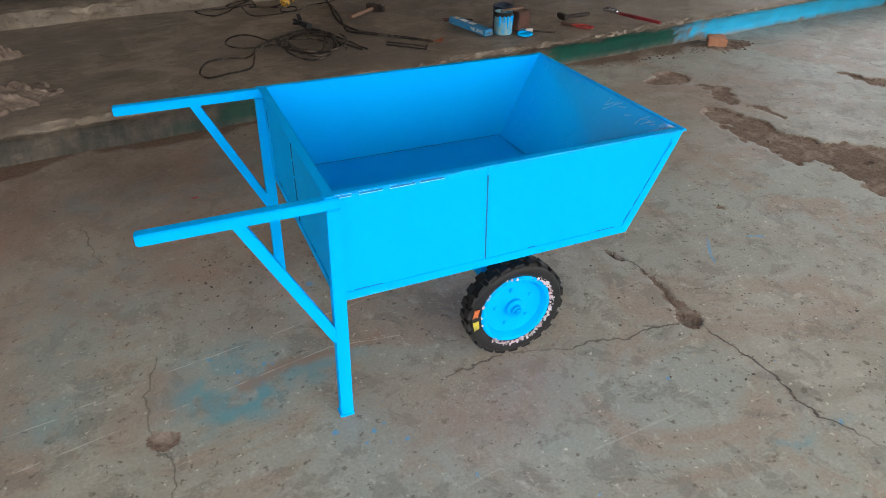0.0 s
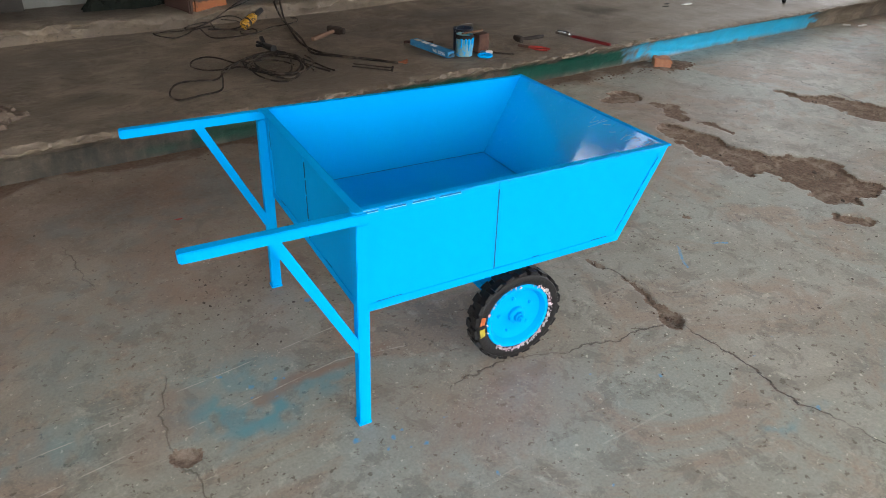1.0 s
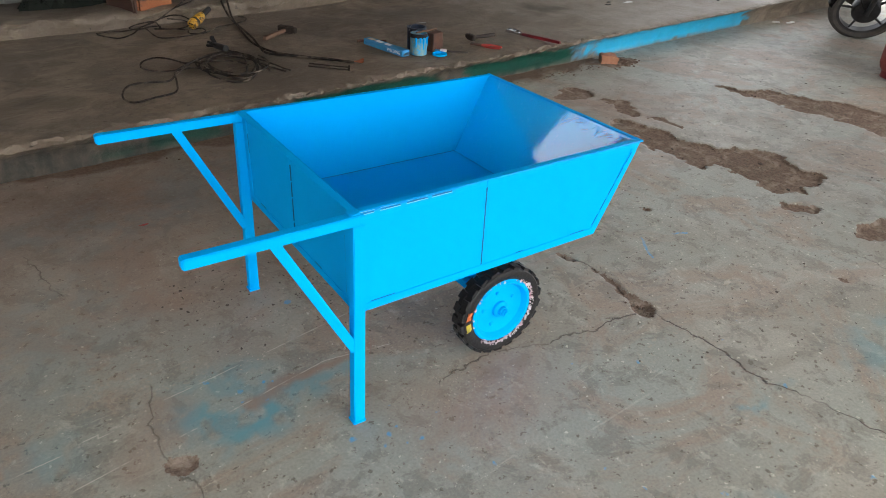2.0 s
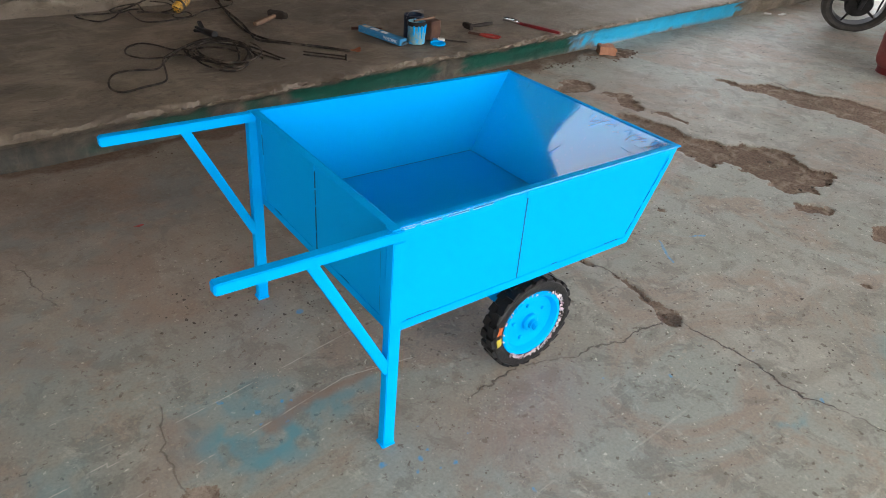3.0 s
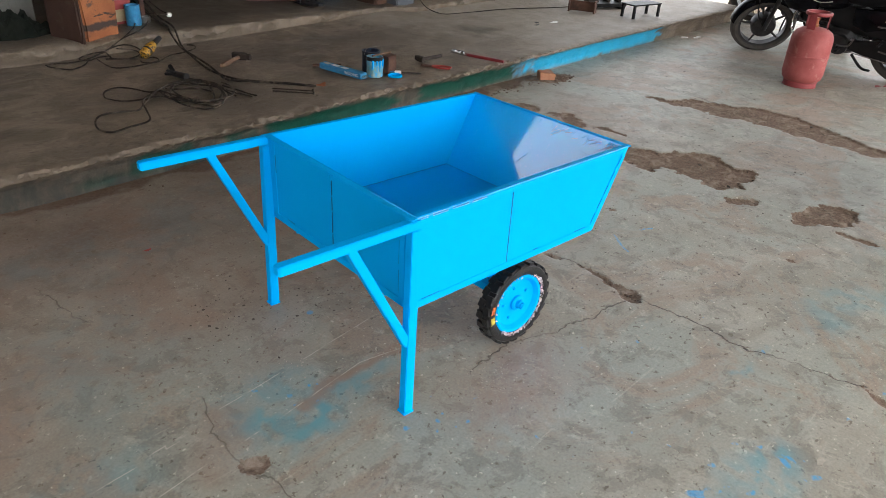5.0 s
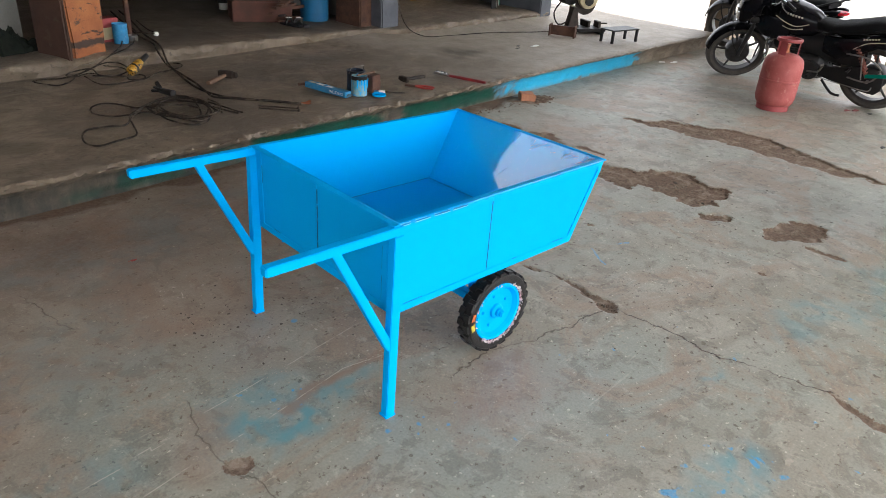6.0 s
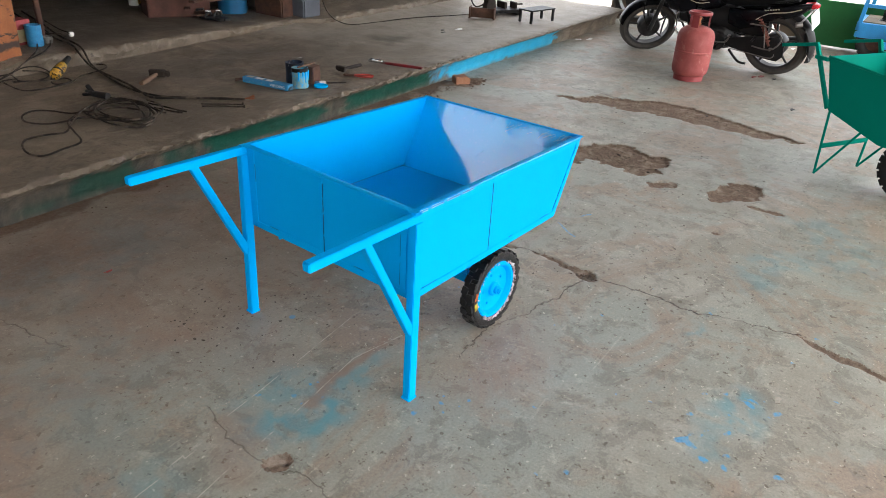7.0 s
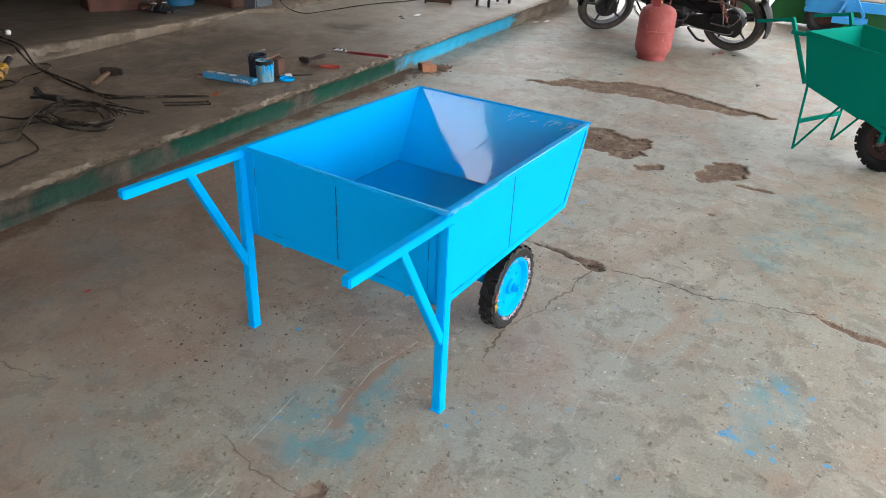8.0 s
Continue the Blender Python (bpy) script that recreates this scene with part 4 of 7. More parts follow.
def cart_wheel(cart, v, out, worn):
    """One wheel whose outer face looks along out (-1 or 1) in the cart's y."""
    m = Matrix.Translation((0.497, v, 0.146)) @ Matrix.Rotation(radians(90 if out < 0 else -90), 4, "X")
    bm = bmesh.new()
    lathe(bm, [(0.0, 0.012), (0.022, 0.012), (0.03, 0.006), (0.07, 0.004), (0.082, 0.009), (0.0885, 0.021), (0.0915, 0.0245), (0.100, 0.0255), (0.104, 0.02), (0.103, -0.02), (0.0, -0.02)], 48, m)
    wheel = part("wheel", bm, BLUE, cart, "pressed steel wheel painted blue")
    bm = bmesh.new()
    tyre_mesh(bm, 0.1435, 0.098, 0.056, 0, 0.0065, m)
    part("tyre", bm, RUBBER, wheel, "black rubber tyre with chunky tread")
    tread(wheel, 0.1435, 0.056, 22, 0.0065, m)
    bm = bmesh.new()
    lathe(bm, [(0.026, 0.006), (0.026, 0.018), (0.021, 0.022), (0.015, 0.022), (0.015, 0.032), (0.0, 0.032)], 24, m)
    part("hub", bm, BLUE, wheel)
    bm = bmesh.new()
    lathe(bm, [(0.0115, 0.03), (0.0115, 0.041), (0.008, 0.041), (0.008, 0.045), (0.0, 0.045)], 6, m)
    part("axle_nut", bm, BLUE, wheel)
    for k in range(5):
        bm = bmesh.new()
        a = m @ Matrix.Rotation(k * math.tau / 5 + 0.5, 4, "Z") @ Matrix.Translation((0.055, 0, 0.0))
        lathe(bm, [(0.006, 0.0), (0.006, 0.009), (0.004, 0.011), (0.0, 0.011)], 6, a)
        part("bolt", bm, BLUE, wheel)
    if not worn:
        return
    rnd = random.Random(5)
    bm = bmesh.new()
    for k in range(330):
        a = k / 330 * math.tau + rnd.uniform(-0.03, 0.03)
        dense = 1.0 if a > 4.0 or a < 0.95 else 0.07
        if rnd.random() > dense * 0.9:
            continue
        s = rnd.uniform(0.0018, 0.0068)
        t = m @ Matrix.Rotation(a, 4, "Z") @ Matrix.Translation((0.1045 + rnd.uniform(-0.003, 0.003 + 0.006 * dense), 0, 0.0255 + rnd.uniform(-0.002, 0.003))) @ Euler((rnd.uniform(-0.9, 0.9), rnd.uniform(-0.9, 0.9), rnd.uniform(0, 6))).to_matrix().to_4x4()
        pts = [(s * rnd.uniform(0.5, 1.2) * math.cos(j * 1.257), s * rnd.uniform(0.5, 1.2) * math.sin(j * 1.257), rnd.uniform(-0.002, 0.002)) for j in range(5)]
        plate(bm, [t @ Vector(q) for q in pts], t.to_3x3() @ Vector((0, 0, 1)), 0.0006)
    tagged(part("torn_masking_paper", bm, PAPER, wheel, "torn white and pink masking paper round the rim"), kind="stuff")
    for a, r, mt, lb in ((2.95, 0.124, ORANGE_TAPE, "orange sticker scrap"), (3.27, 0.122, YELLOW_TAPE, "yellow sticker scrap")):
        bm = bmesh.new()
        t = m @ Matrix.Rotation(a, 4, "Z") @ Matrix.Translation((r, 0, 0.0275)) @ Matrix.Rotation(-0.12, 4, "Y")
        box(bm, (0, 0, 0), (0.016, 0.025, 0.001), t)
        bmesh.ops.subdivide_edges(bm, edges=bm.edges, cuts=2)
        for q in bm.verts:
            q.co += t.to_3x3() @ Vector((rnd.uniform(-1, 1) * 0.0015, rnd.uniform(-1, 1) * 0.002, rnd.uniform(0, 0.002)))
        part("sticker", bm, mt, wheel, lb)


def build_cart():
    cart = thing("handcart", "bright sky blue freshly painted two-wheeled steel handcart on the yard floor", "handcart", pose(0.4, 1.27, 0, 0, 0, -4.8))
    zt = lambda u: 0.607 - 0.0165 * u
    zb = lambda u: 0.336 - 0.012 * u
    UF, UB, W0, W1 = 0.942, 0.806, 0.735, 0.738  # front lip, front of the floor, widths back and front
    near = lambda u: 0.010 + 0.021 * max(u, 0)
    farv = lambda u: W0 - (W0 - W1) * max(u, 0)

    def side(vf, out, sk):
        UF, UB = 0.942 - 0.018 * sk, 0.806 - 0.018 * sk
        for a, b in ((0.0, 0.3842), (0.3858, None)):
            bm = bmesh.new()
            if b:
                q = [(a, zb(a)), (b, zb(b)), (b, zt(b)), (a, zt(a))]
            else:
                q = [(a, zb(a)), (UB, zb(UB)), (UF, zt(UF)), (a, zt(a))]
            plate(bm, [(u, vf(u), z) for u, z in q], (0, -out, 0), 0.003)
            part("side_panel", bm, BLUE, cart)
        bm = bmesh.new()
        plate(bm, [(u, vf(u) - out * 0.0032, z) for u, z in ((0.012, zb(0)), (UB, zb(UB)), (UF, zt(UF)), (0.012, zt(0)))], (0, -out, 0), 0.003)
        part("inner_panel", bm, BLUE, cart)
        # flat iron frame on the sheet: bottom, slanting front, upright seam
        for a, b, w in (((0.02, zb(0.02) + 0.011), (UB, zb(UB) + 0.011), 0.022), ((UB - 0.008, zb(UB) + 0.006), (UF - 0.02, zt(UF) - 0.02), 0.022)):
            bm = bmesh.new()
            bar(bm, (a[0], vf(a[0]) + out * 0.0012, a[1]), (b[0], vf(b[0]) + out * 0.0012, b[1]), w, 0.003, (0, 1, 0))
            part("frame_strip", bm, BLUE, cart, bevel=0.0006)
        # Dark bar stands in for the shade between the two sheets.
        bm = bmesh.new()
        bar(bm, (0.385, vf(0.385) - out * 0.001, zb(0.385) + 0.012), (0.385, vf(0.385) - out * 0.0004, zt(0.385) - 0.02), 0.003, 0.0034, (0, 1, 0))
        part("seam", bm, GAP, cart, "dark strip painted as the shade in a sheet seam")
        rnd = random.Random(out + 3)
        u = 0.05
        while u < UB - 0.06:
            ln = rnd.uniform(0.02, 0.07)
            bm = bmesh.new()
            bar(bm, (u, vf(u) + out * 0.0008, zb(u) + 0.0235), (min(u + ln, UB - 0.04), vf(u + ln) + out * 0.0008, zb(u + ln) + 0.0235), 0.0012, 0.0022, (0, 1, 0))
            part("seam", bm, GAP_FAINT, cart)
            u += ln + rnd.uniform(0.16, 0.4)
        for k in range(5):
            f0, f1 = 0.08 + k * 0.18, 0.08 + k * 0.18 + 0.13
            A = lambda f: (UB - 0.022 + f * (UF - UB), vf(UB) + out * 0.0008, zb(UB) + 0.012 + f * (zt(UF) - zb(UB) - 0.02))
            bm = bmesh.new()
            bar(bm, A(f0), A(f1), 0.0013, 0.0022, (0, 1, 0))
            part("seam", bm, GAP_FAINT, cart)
        # lip on the rim, slots left between the welds
        bm = bmesh.new()
        bar(bm, (-0.004, vf(0) - out * 0.0065, zt(0) + 0.002), (UF + 0.006, vf(UF) - out * 0.0065, zt(UF) + 0.002), 0.019, 0.004)
        part("rim_strip", bm, BLUE, cart, bevel=0.001)
        bm = bmesh.new()
        u = 0.0
        while u < UF:
            ln = rnd.uniform(0.006, 0.03)
            rod(bm, (u, vf(u) + out * 0.002, zt(u) + 0.001), (min(u + ln, UF), vf(u) + out * 0.002, zt(u + ln) + 0.001), rnd.uniform(0.0016, 0.0028), 6)
            u += ln * rnd.uniform(0.9, 2.6)
        tagged(part("weld_bead", bm, BLUE_GLOSS, cart), kind="stuff")
        # Pale lines painted where the slot edges catch the light.
        for u, ln in ((0.01, 0.05), (0.075, 0.055), (0.145, 0.06), (0.215, 0.06)):
            bm = bmesh.new()
            for dz in (-0.0052, 0.0014):
                bar(bm, (u, vf(u) + out * 0.0042, zt(u) + dz), (u + ln, vf(u + ln) + out * 0.0042, zt(u + ln) + dz), 0.001, 0.001)
            part("painted_edge_glint", bm, PALE_EDGE, cart, "pale lines painted as light caught along the rim slot")
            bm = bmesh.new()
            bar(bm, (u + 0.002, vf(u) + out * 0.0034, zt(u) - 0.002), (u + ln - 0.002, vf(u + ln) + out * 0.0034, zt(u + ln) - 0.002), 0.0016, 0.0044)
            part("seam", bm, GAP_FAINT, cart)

    side(near, -1, 0)
    side(farv, 1, 1)
    # back wall in two sheets with a strip over the joint
    for a, b in ((0.012, 0.366), (0.369, W0 - 0.012)):
        bm = bmesh.new()
        plate(bm, [(0.01, a, zb(0)), (0.01, b, zb(0)), (0.01, b, zt(0)), (0.01, a, zt(0))], (1, 0, 0), 0.003)
        part("back_panel", bm, BLUE, cart)
    bm = bmesh.new()
    plate(bm, [(0.0135, 0.01, zb(0)), (0.0135, W0 - 0.01, zb(0)), (0.0135, W0 - 0.01, zt(0)), (0.0135, 0.01, zt(0))], (1, 0, 0), 0.003)
    part("inner_panel", bm, BLUE, cart)
    for a, b, w in (((0.378, zb(0) + 0.02), (0.378, zt(0) - 0.004), 0.02), ((0.03, zb(0) + 0.011), (W0 - 0.03, zb(0) + 0.011), 0.022), ((0.045, zb(0)), (0.045, zt(0)), 0.022), ((W0 - 0.045, zb(0)), (W0 - 0.045, zt(0)), 0.022)):
        bm = bmesh.new()
        bar(bm, (0.0085, a[0], a[1]), (0.0085, b[0], b[1]), w, 0.003, (1, 0, 0))
        part("frame_strip", bm, BLUE, cart, bevel=0.0006)
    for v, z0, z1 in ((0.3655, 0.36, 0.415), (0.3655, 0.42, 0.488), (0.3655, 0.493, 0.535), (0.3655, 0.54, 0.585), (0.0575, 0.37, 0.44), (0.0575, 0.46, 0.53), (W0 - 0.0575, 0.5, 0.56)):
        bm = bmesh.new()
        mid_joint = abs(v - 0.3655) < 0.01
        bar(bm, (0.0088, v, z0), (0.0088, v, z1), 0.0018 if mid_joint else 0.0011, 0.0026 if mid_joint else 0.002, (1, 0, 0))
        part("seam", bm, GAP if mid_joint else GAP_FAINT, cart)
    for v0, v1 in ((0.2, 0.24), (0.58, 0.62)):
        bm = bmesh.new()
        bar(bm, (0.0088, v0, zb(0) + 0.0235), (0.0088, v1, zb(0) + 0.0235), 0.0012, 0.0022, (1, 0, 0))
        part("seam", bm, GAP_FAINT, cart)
    bm = bmesh.new()
    bar(bm, (0.011, 0.0, zt(0) + 0.0023), (0.011, W0, zt(0) + 0.0023), 0.02, 0.004)
    part("rim_strip", bm, BLUE, cart, bevel=0.001)
    # sloping front sheet, its thin rim, floor
    bm = bmesh.new()
    plate(bm, [(UB, near(UB), zb(UB)), (UB - 0.018, farv(UB), zb(UB)), (UF - 0.018, farv(UF), zt(UF)), (UF, near(UF), zt(UF))], (1, 0, -0.45), 0.003)
    bmesh.ops.subdivide_edges(bm, edges=bm.edges, cuts=9, use_grid_fill=True)
    for q in bm.verts:
        q.co.x += 0.0022 * math.sin(q.co.y * 9 + 0.6) * math.sin((q.co.z - 0.3) * 10) + 0.0012 * math.sin(q.co.y * 23 + 2)
    part("front_panel", bm, BLUE_SCRAPED_LIT, cart, "front sheet with glossy scraped paint")
    # sagging runs of thick paint below the front rim
    rnd, runs = random.Random(15), bmesh.new()

    def on_front(v, s):
        a, b = v / W0, 1 - s
        x = (UB - 0.018 * a) * (1 - b) + (UF - 0.018 * a) * b
        z = zb(UB) * (1 - b) + zt(UF) * b
        x += 0.0022 * math.sin(v * 9 + 0.6) * math.sin((z - 0.3) * 10) + 0.0012 * math.sin(v * 23 + 2)
        return Vector((x - 0.0006, v, z))

    for k in range(30):
        v, s, ln = rnd.uniform(0.03, W0 - 0.05), rnd.uniform(0.01, 0.03) if k < 28 else rnd.uniform(0.05, 0.6), rnd.uniform(0.015, 0.09) if k < 28 else rnd.uniform(0.08, 0.22)
        lean = rnd.uniform(0.0, 0.012) if k < 28 else rnd.uniform(0.02, 0.05)
        sweep(runs, [on_front(min(max(v + lean * f + 0.0015 * math.sin(f * 5 + k), 0.02), W0 - 0.03), s + ln * f) for f in (0, 0.35, 0.7, 1)], rnd.uniform(0.0005, 0.0012), 5, 2)
    for k in range(5):
        v, s = rnd.uniform(0.03, 0.2), rnd.uniform(0.05, 0.9)
        sweep(runs, [on_front(v, s), on_front(v + rnd.uniform(0.01, 0.03), s + rnd.uniform(-0.01, 0.01)), on_front(v + rnd.uniform(0.03, 0.06), s + rnd.uniform(-0.02, 0.01))], rnd.uniform(0.0005, 0.001), 5, 2)
    pale = bmesh.new()
    for k in range(26):
        v, q = 0.035 + 0.30 * rnd.random() ** 2.2, rnd.uniform(0.015, 0.10)
        ln, lean = rnd.uniform(0.015, 0.09), rnd.uniform(0.012, 0.03)
        sweep(pale, [on_front(v + lean * f + 0.001 * math.sin(f * 7 + k), q + ln * f) for f in (0, 0.5, 1)], rnd.uniform(0.0004, 0.0011), 5, 2)
    for k in range(12):
        v, q = rnd.uniform(0.035, 0.09), rnd.uniform(0.02, 0.09)
        sweep(pale, [on_front(v + rnd.uniform(0, 0.02), q + rnd.uniform(-0.02, 0.02)) for f in range(4)], rnd.uniform(0.0005, 0.001), 5, 3)
    tagged(part("pale_scrape", pale, PALE_EDGE, cart, "pale scrapes in the paint near the corner"), kind="stuff")
    tagged(part("paint_run", runs, BLUE_SCRAPED_LIT, cart, "thick sagging runs of glossy paint"), kind="stuff")
    bm = bmesh.new()
    bar(bm, (UF + 0.002, near(UF) - 0.006, zt(UF) + 0.003), (UF - 0.016, farv(UF) + 0.004, zt(UF) + 0.003), 0.012, 0.005)
    part("rim_strip", bm, BLUE, cart, bevel=0.001)
    bm = bmesh.new()
    plate(bm, [(0.01, 0.006, zb(0) + 0.002), (UB, near(UB) + 0.002, zb(UB) + 0.002), (UB - 0.018, farv(UB) - 0.002, zb(UB) + 0.002), (0.01, W0 - 0.006, zb(0) + 0.002)], (0, 0, 1), 0.003)
    part("floor_panel", bm, BLUE_GLOSS, cart, "floor sheet with thick glossy paint")
    # dark joints where the sheets meet inside, with beads of weld in the corners
    def joint(a, b, r, material, label=""):
        bm, rnd = bmesh.new(), random.Random(int(a[0] * 1000 + a[1] * 77))
        a, b = Vector(a), Vector(b)
        n = max(6, int((b - a).length / 0.018))
        pts = [a.lerp(b, k / n) + Vector((rnd.uniform(-1, 1), rnd.uniform(-1, 1), rnd.uniform(-1, 1))) * r * 0.35 for k in range(n + 1)]
        sweep(bm, pts, r, 6, 2)
        part("inner_joint", bm, material, cart, label)

    zf = lambda u: zb(u) + 0.006
    joint((0.018, farv(0) - 0.007, zf(0)), (UB - 0.02, farv(UB) - 0.007, zf(UB)), 0.0013, GAP_FAINT, "dark joint between side sheet and floor")
    joint((UB - 0.003, near(UB) + 0.008, zf(UB)), (UB - 0.020, farv(UB) - 0.008, zf(UB)), 0.0008, GAP_FAINT, "dark joint between front sheet and floor")
    joint((0.018, 0.02, zf(0)), (0.018, W0 - 0.012, zf(0)), 0.0012, GAP_FAINT)
    joint((UB - 0.002, near(UB) + 0.006, zf(UB) + 0.004), (UF - 0.004, near(UF) + 0.006, zt(UF) - 0.004), 0.0022, BLUE)
    joint((0.0225, 0.012, zt(0) + 0.003), (0.0225, W0 - 0.012, zt(0) + 0.003), 0.0011, BLUE_GLOSS, "glossy run of paint along the rim")
    joint((-0.001, near(0) - 0.008, zt(0) + 0.001), (0.30, near(0.3) - 0.006, zt(0.3) + 0.003), 0.0009, BLUE_GLOSS)
    joint((0.30, near(0.3) - 0.004, zt(0.3) + 0.003), (UF, near(UF) - 0.004, zt(UF) + 0.003), 0.0010, BLUE_GLOSS)
    joint((UF + 0.006, near(UF) - 0.008, zt(UF) + 0.003), (UF - 0.012, farv(UF) + 0.004, zt(UF) + 0.003), 0.0012, BLUE_GLOSS)
    # handles, legs, braces
    for v, hx, lu, up in ((-0.004, -0.370, 0.016, 0.002), (W0 - 0.020, -0.386, 0.004, 0.005)):
        bm = bmesh.new()
        bar(bm, (hx, v + 0.013, zt(0) - 0.0125 + up), (lu + 0.014, v + 0.013, zt(0) - 0.0145 + up * 0.6), 0.025, 0.025)
        h = part("handle", bm, BLUE, cart, bevel=0.002)
        bm = bmesh.new()
        box(bm, (hx - 0.0005, v + 0.013, zt(0) - 0.0125 + up), (0.003, 0.02, 0.02))
        part("end_cap", bm, BLUE, h, bevel=0.0008)
        bm = bmesh.new()
        bar(bm, (lu - 0.015, v + 0.007, 0.004), (lu, v + 0.013, zt(0) - 0.026), 0.027, 0.031, (1, 0, 0))
        leg = part("leg", bm, BLUE, cart, bevel=0.002)
        bm = bmesh.new()
        box(bm, (lu - 0.016, v + 0.007, 0.0035), (0.036, 0.033, 0.007))
        part("foot_plate", bm, BLUE, leg, bevel=0.0012)
        bm = bmesh.new()
        bar(bm, (-0.182, v + 0.013, zt(0) - 0.02 + up), (lu - 0.018, v + 0.010, 0.238), 0.024, 0.024, (0, 1, 0))
        part("brace", bm, BLUE, cart, bevel=0.002)
    for v in (0.14, 0.60):
        bm = bmesh.new()
        rod(bm, (0.03, v, zb(0) - 0.022), (0.03, v, zb(0) + 0.004), 0.006, 10)
        part("peg", bm, BLUE, cart)
    # axle with its brackets
    bm = bmesh.new()
    bar(bm, (0.497, 0.098, 0.146), (0.497, 0.625, 0.146), 0.032, 0.032)
    part("axle", bm, BLUE, cart, bevel=0.003)
    for v in (0.13, 0.59):
        bm = bmesh.new()
        plate(bm, [(0.4, v, zb(0.4)), (0.59, v, zb(0.59)), (0.525, v, 0.134), (0.47, v, 0.134)], (0, 1, 0), 0.006)
        box(bm, (0.495, v + 0.003, zb(0.49) - 0.012), (0.22, 0.04, 0.022))
        part("axle_bracket", bm, BLUE, cart, bevel=0.001)
    cart_wheel(cart, 0.066, -1, True)
    cart_wheel(cart, 0.652, 1, False)


build_cart()


# ---- motorcycles ----
def spoked_wheel(bike, x, R, turn=None):
    m = Matrix.Translation((x, 0, R)) @ Matrix.Rotation(radians(90), 4, "X")
    bm = bmesh.new()
    lathe(bm, [(R * 0.70, -0.03), (R * 0.77, -0.034), (R * 0.77, 0.034), (R * 0.70, 0.03)], 40, m, True)
    w = part("wheel", bm, ALLOY, bike, "dark cast alloy wheel", m=turn)
    for k in range(5):
        a = k * math.tau / 5 + 0.3
        bm = bmesh.new()
        rod(bm, m @ Vector((0.03 * math.cos(a), 0.03 * math.sin(a), 0)), m @ Vector((R * 0.73 * math.cos(a), R * 0.73 * math.sin(a), 0)), 0.013, 8, 0.009)
        part("spoke", bm, ALLOY, w)
    bm = bmesh.new()
    lathe(bm, [(R * 0.755, -0.03), (R * 0.86, -0.044), (R * 0.96, -0.033), (R, 0.0), (R * 0.96, 0.033), (R * 0.86, 0.044), (R * 0.755, 0.03)], 48, m, True)
    part("tyre", bm, RUBBER_DUSTY, w, "dusty black tyre")
    bm = bmesh.new()
    lathe(bm, [(0.0, -0.055), (0.1, -0.055), (0.11, -0.04), (0.11, 0.04), (0.1, 0.055), (0.02, 0.055), (0.0, 0.07)], 28, m)
    part("brake_drum", bm, BIKE_GREY, w)


def arc_strip(bm, cx, cz, r, a0, a1, half, thick, n=18):
    """A curved mudguard over a wheel in the x, z plane."""
    rows = []
    for k in range(n + 1):
        a = radians(a0 + (a1 - a0) * k / n)
        c, s = math.cos(a), math.sin(a)
        row = []
        for v, d in ((-half, -0.02), (-half * 0.6, 0.0), (0, 0.008), (half * 0.6, 0.0), (half, -0.02)):
            row.append((bm.verts.new((cx + (r + d) * c, v, cz + (r + d) * s)), bm.verts.new((cx + (r + d - thick) * c, v * 0.96, cz + (r + d - thick) * s))))
        rows.append(row)
    for a, b in zip(rows, rows[1:]):
        for j in range(4):
            bm.faces.new((a[j][0], a[j + 1][0], b[j + 1][0], b[j][0]))
            bm.faces.new((a[j][1], b[j][1], b[j + 1][1], a[j + 1][1]))
        for j in (0, 4):
            bm.faces.new((a[j][0], b[j][0], b[j][1], a[j][1]))
    for row in (rows[0], rows[-1]):
        for j in range(4):
            bm.faces.new((row[j][0], row[j + 1][0], row[j + 1][1], row[j][1]))


STEERED = {"fork_leg", "front_mudguard", "mudguard_stay", "headlamp_cowl", "visor", "headlamp", "indicator", "grip", "lever", "handlebar", "instrument_cluster", "mirror_stem", "mirror"}


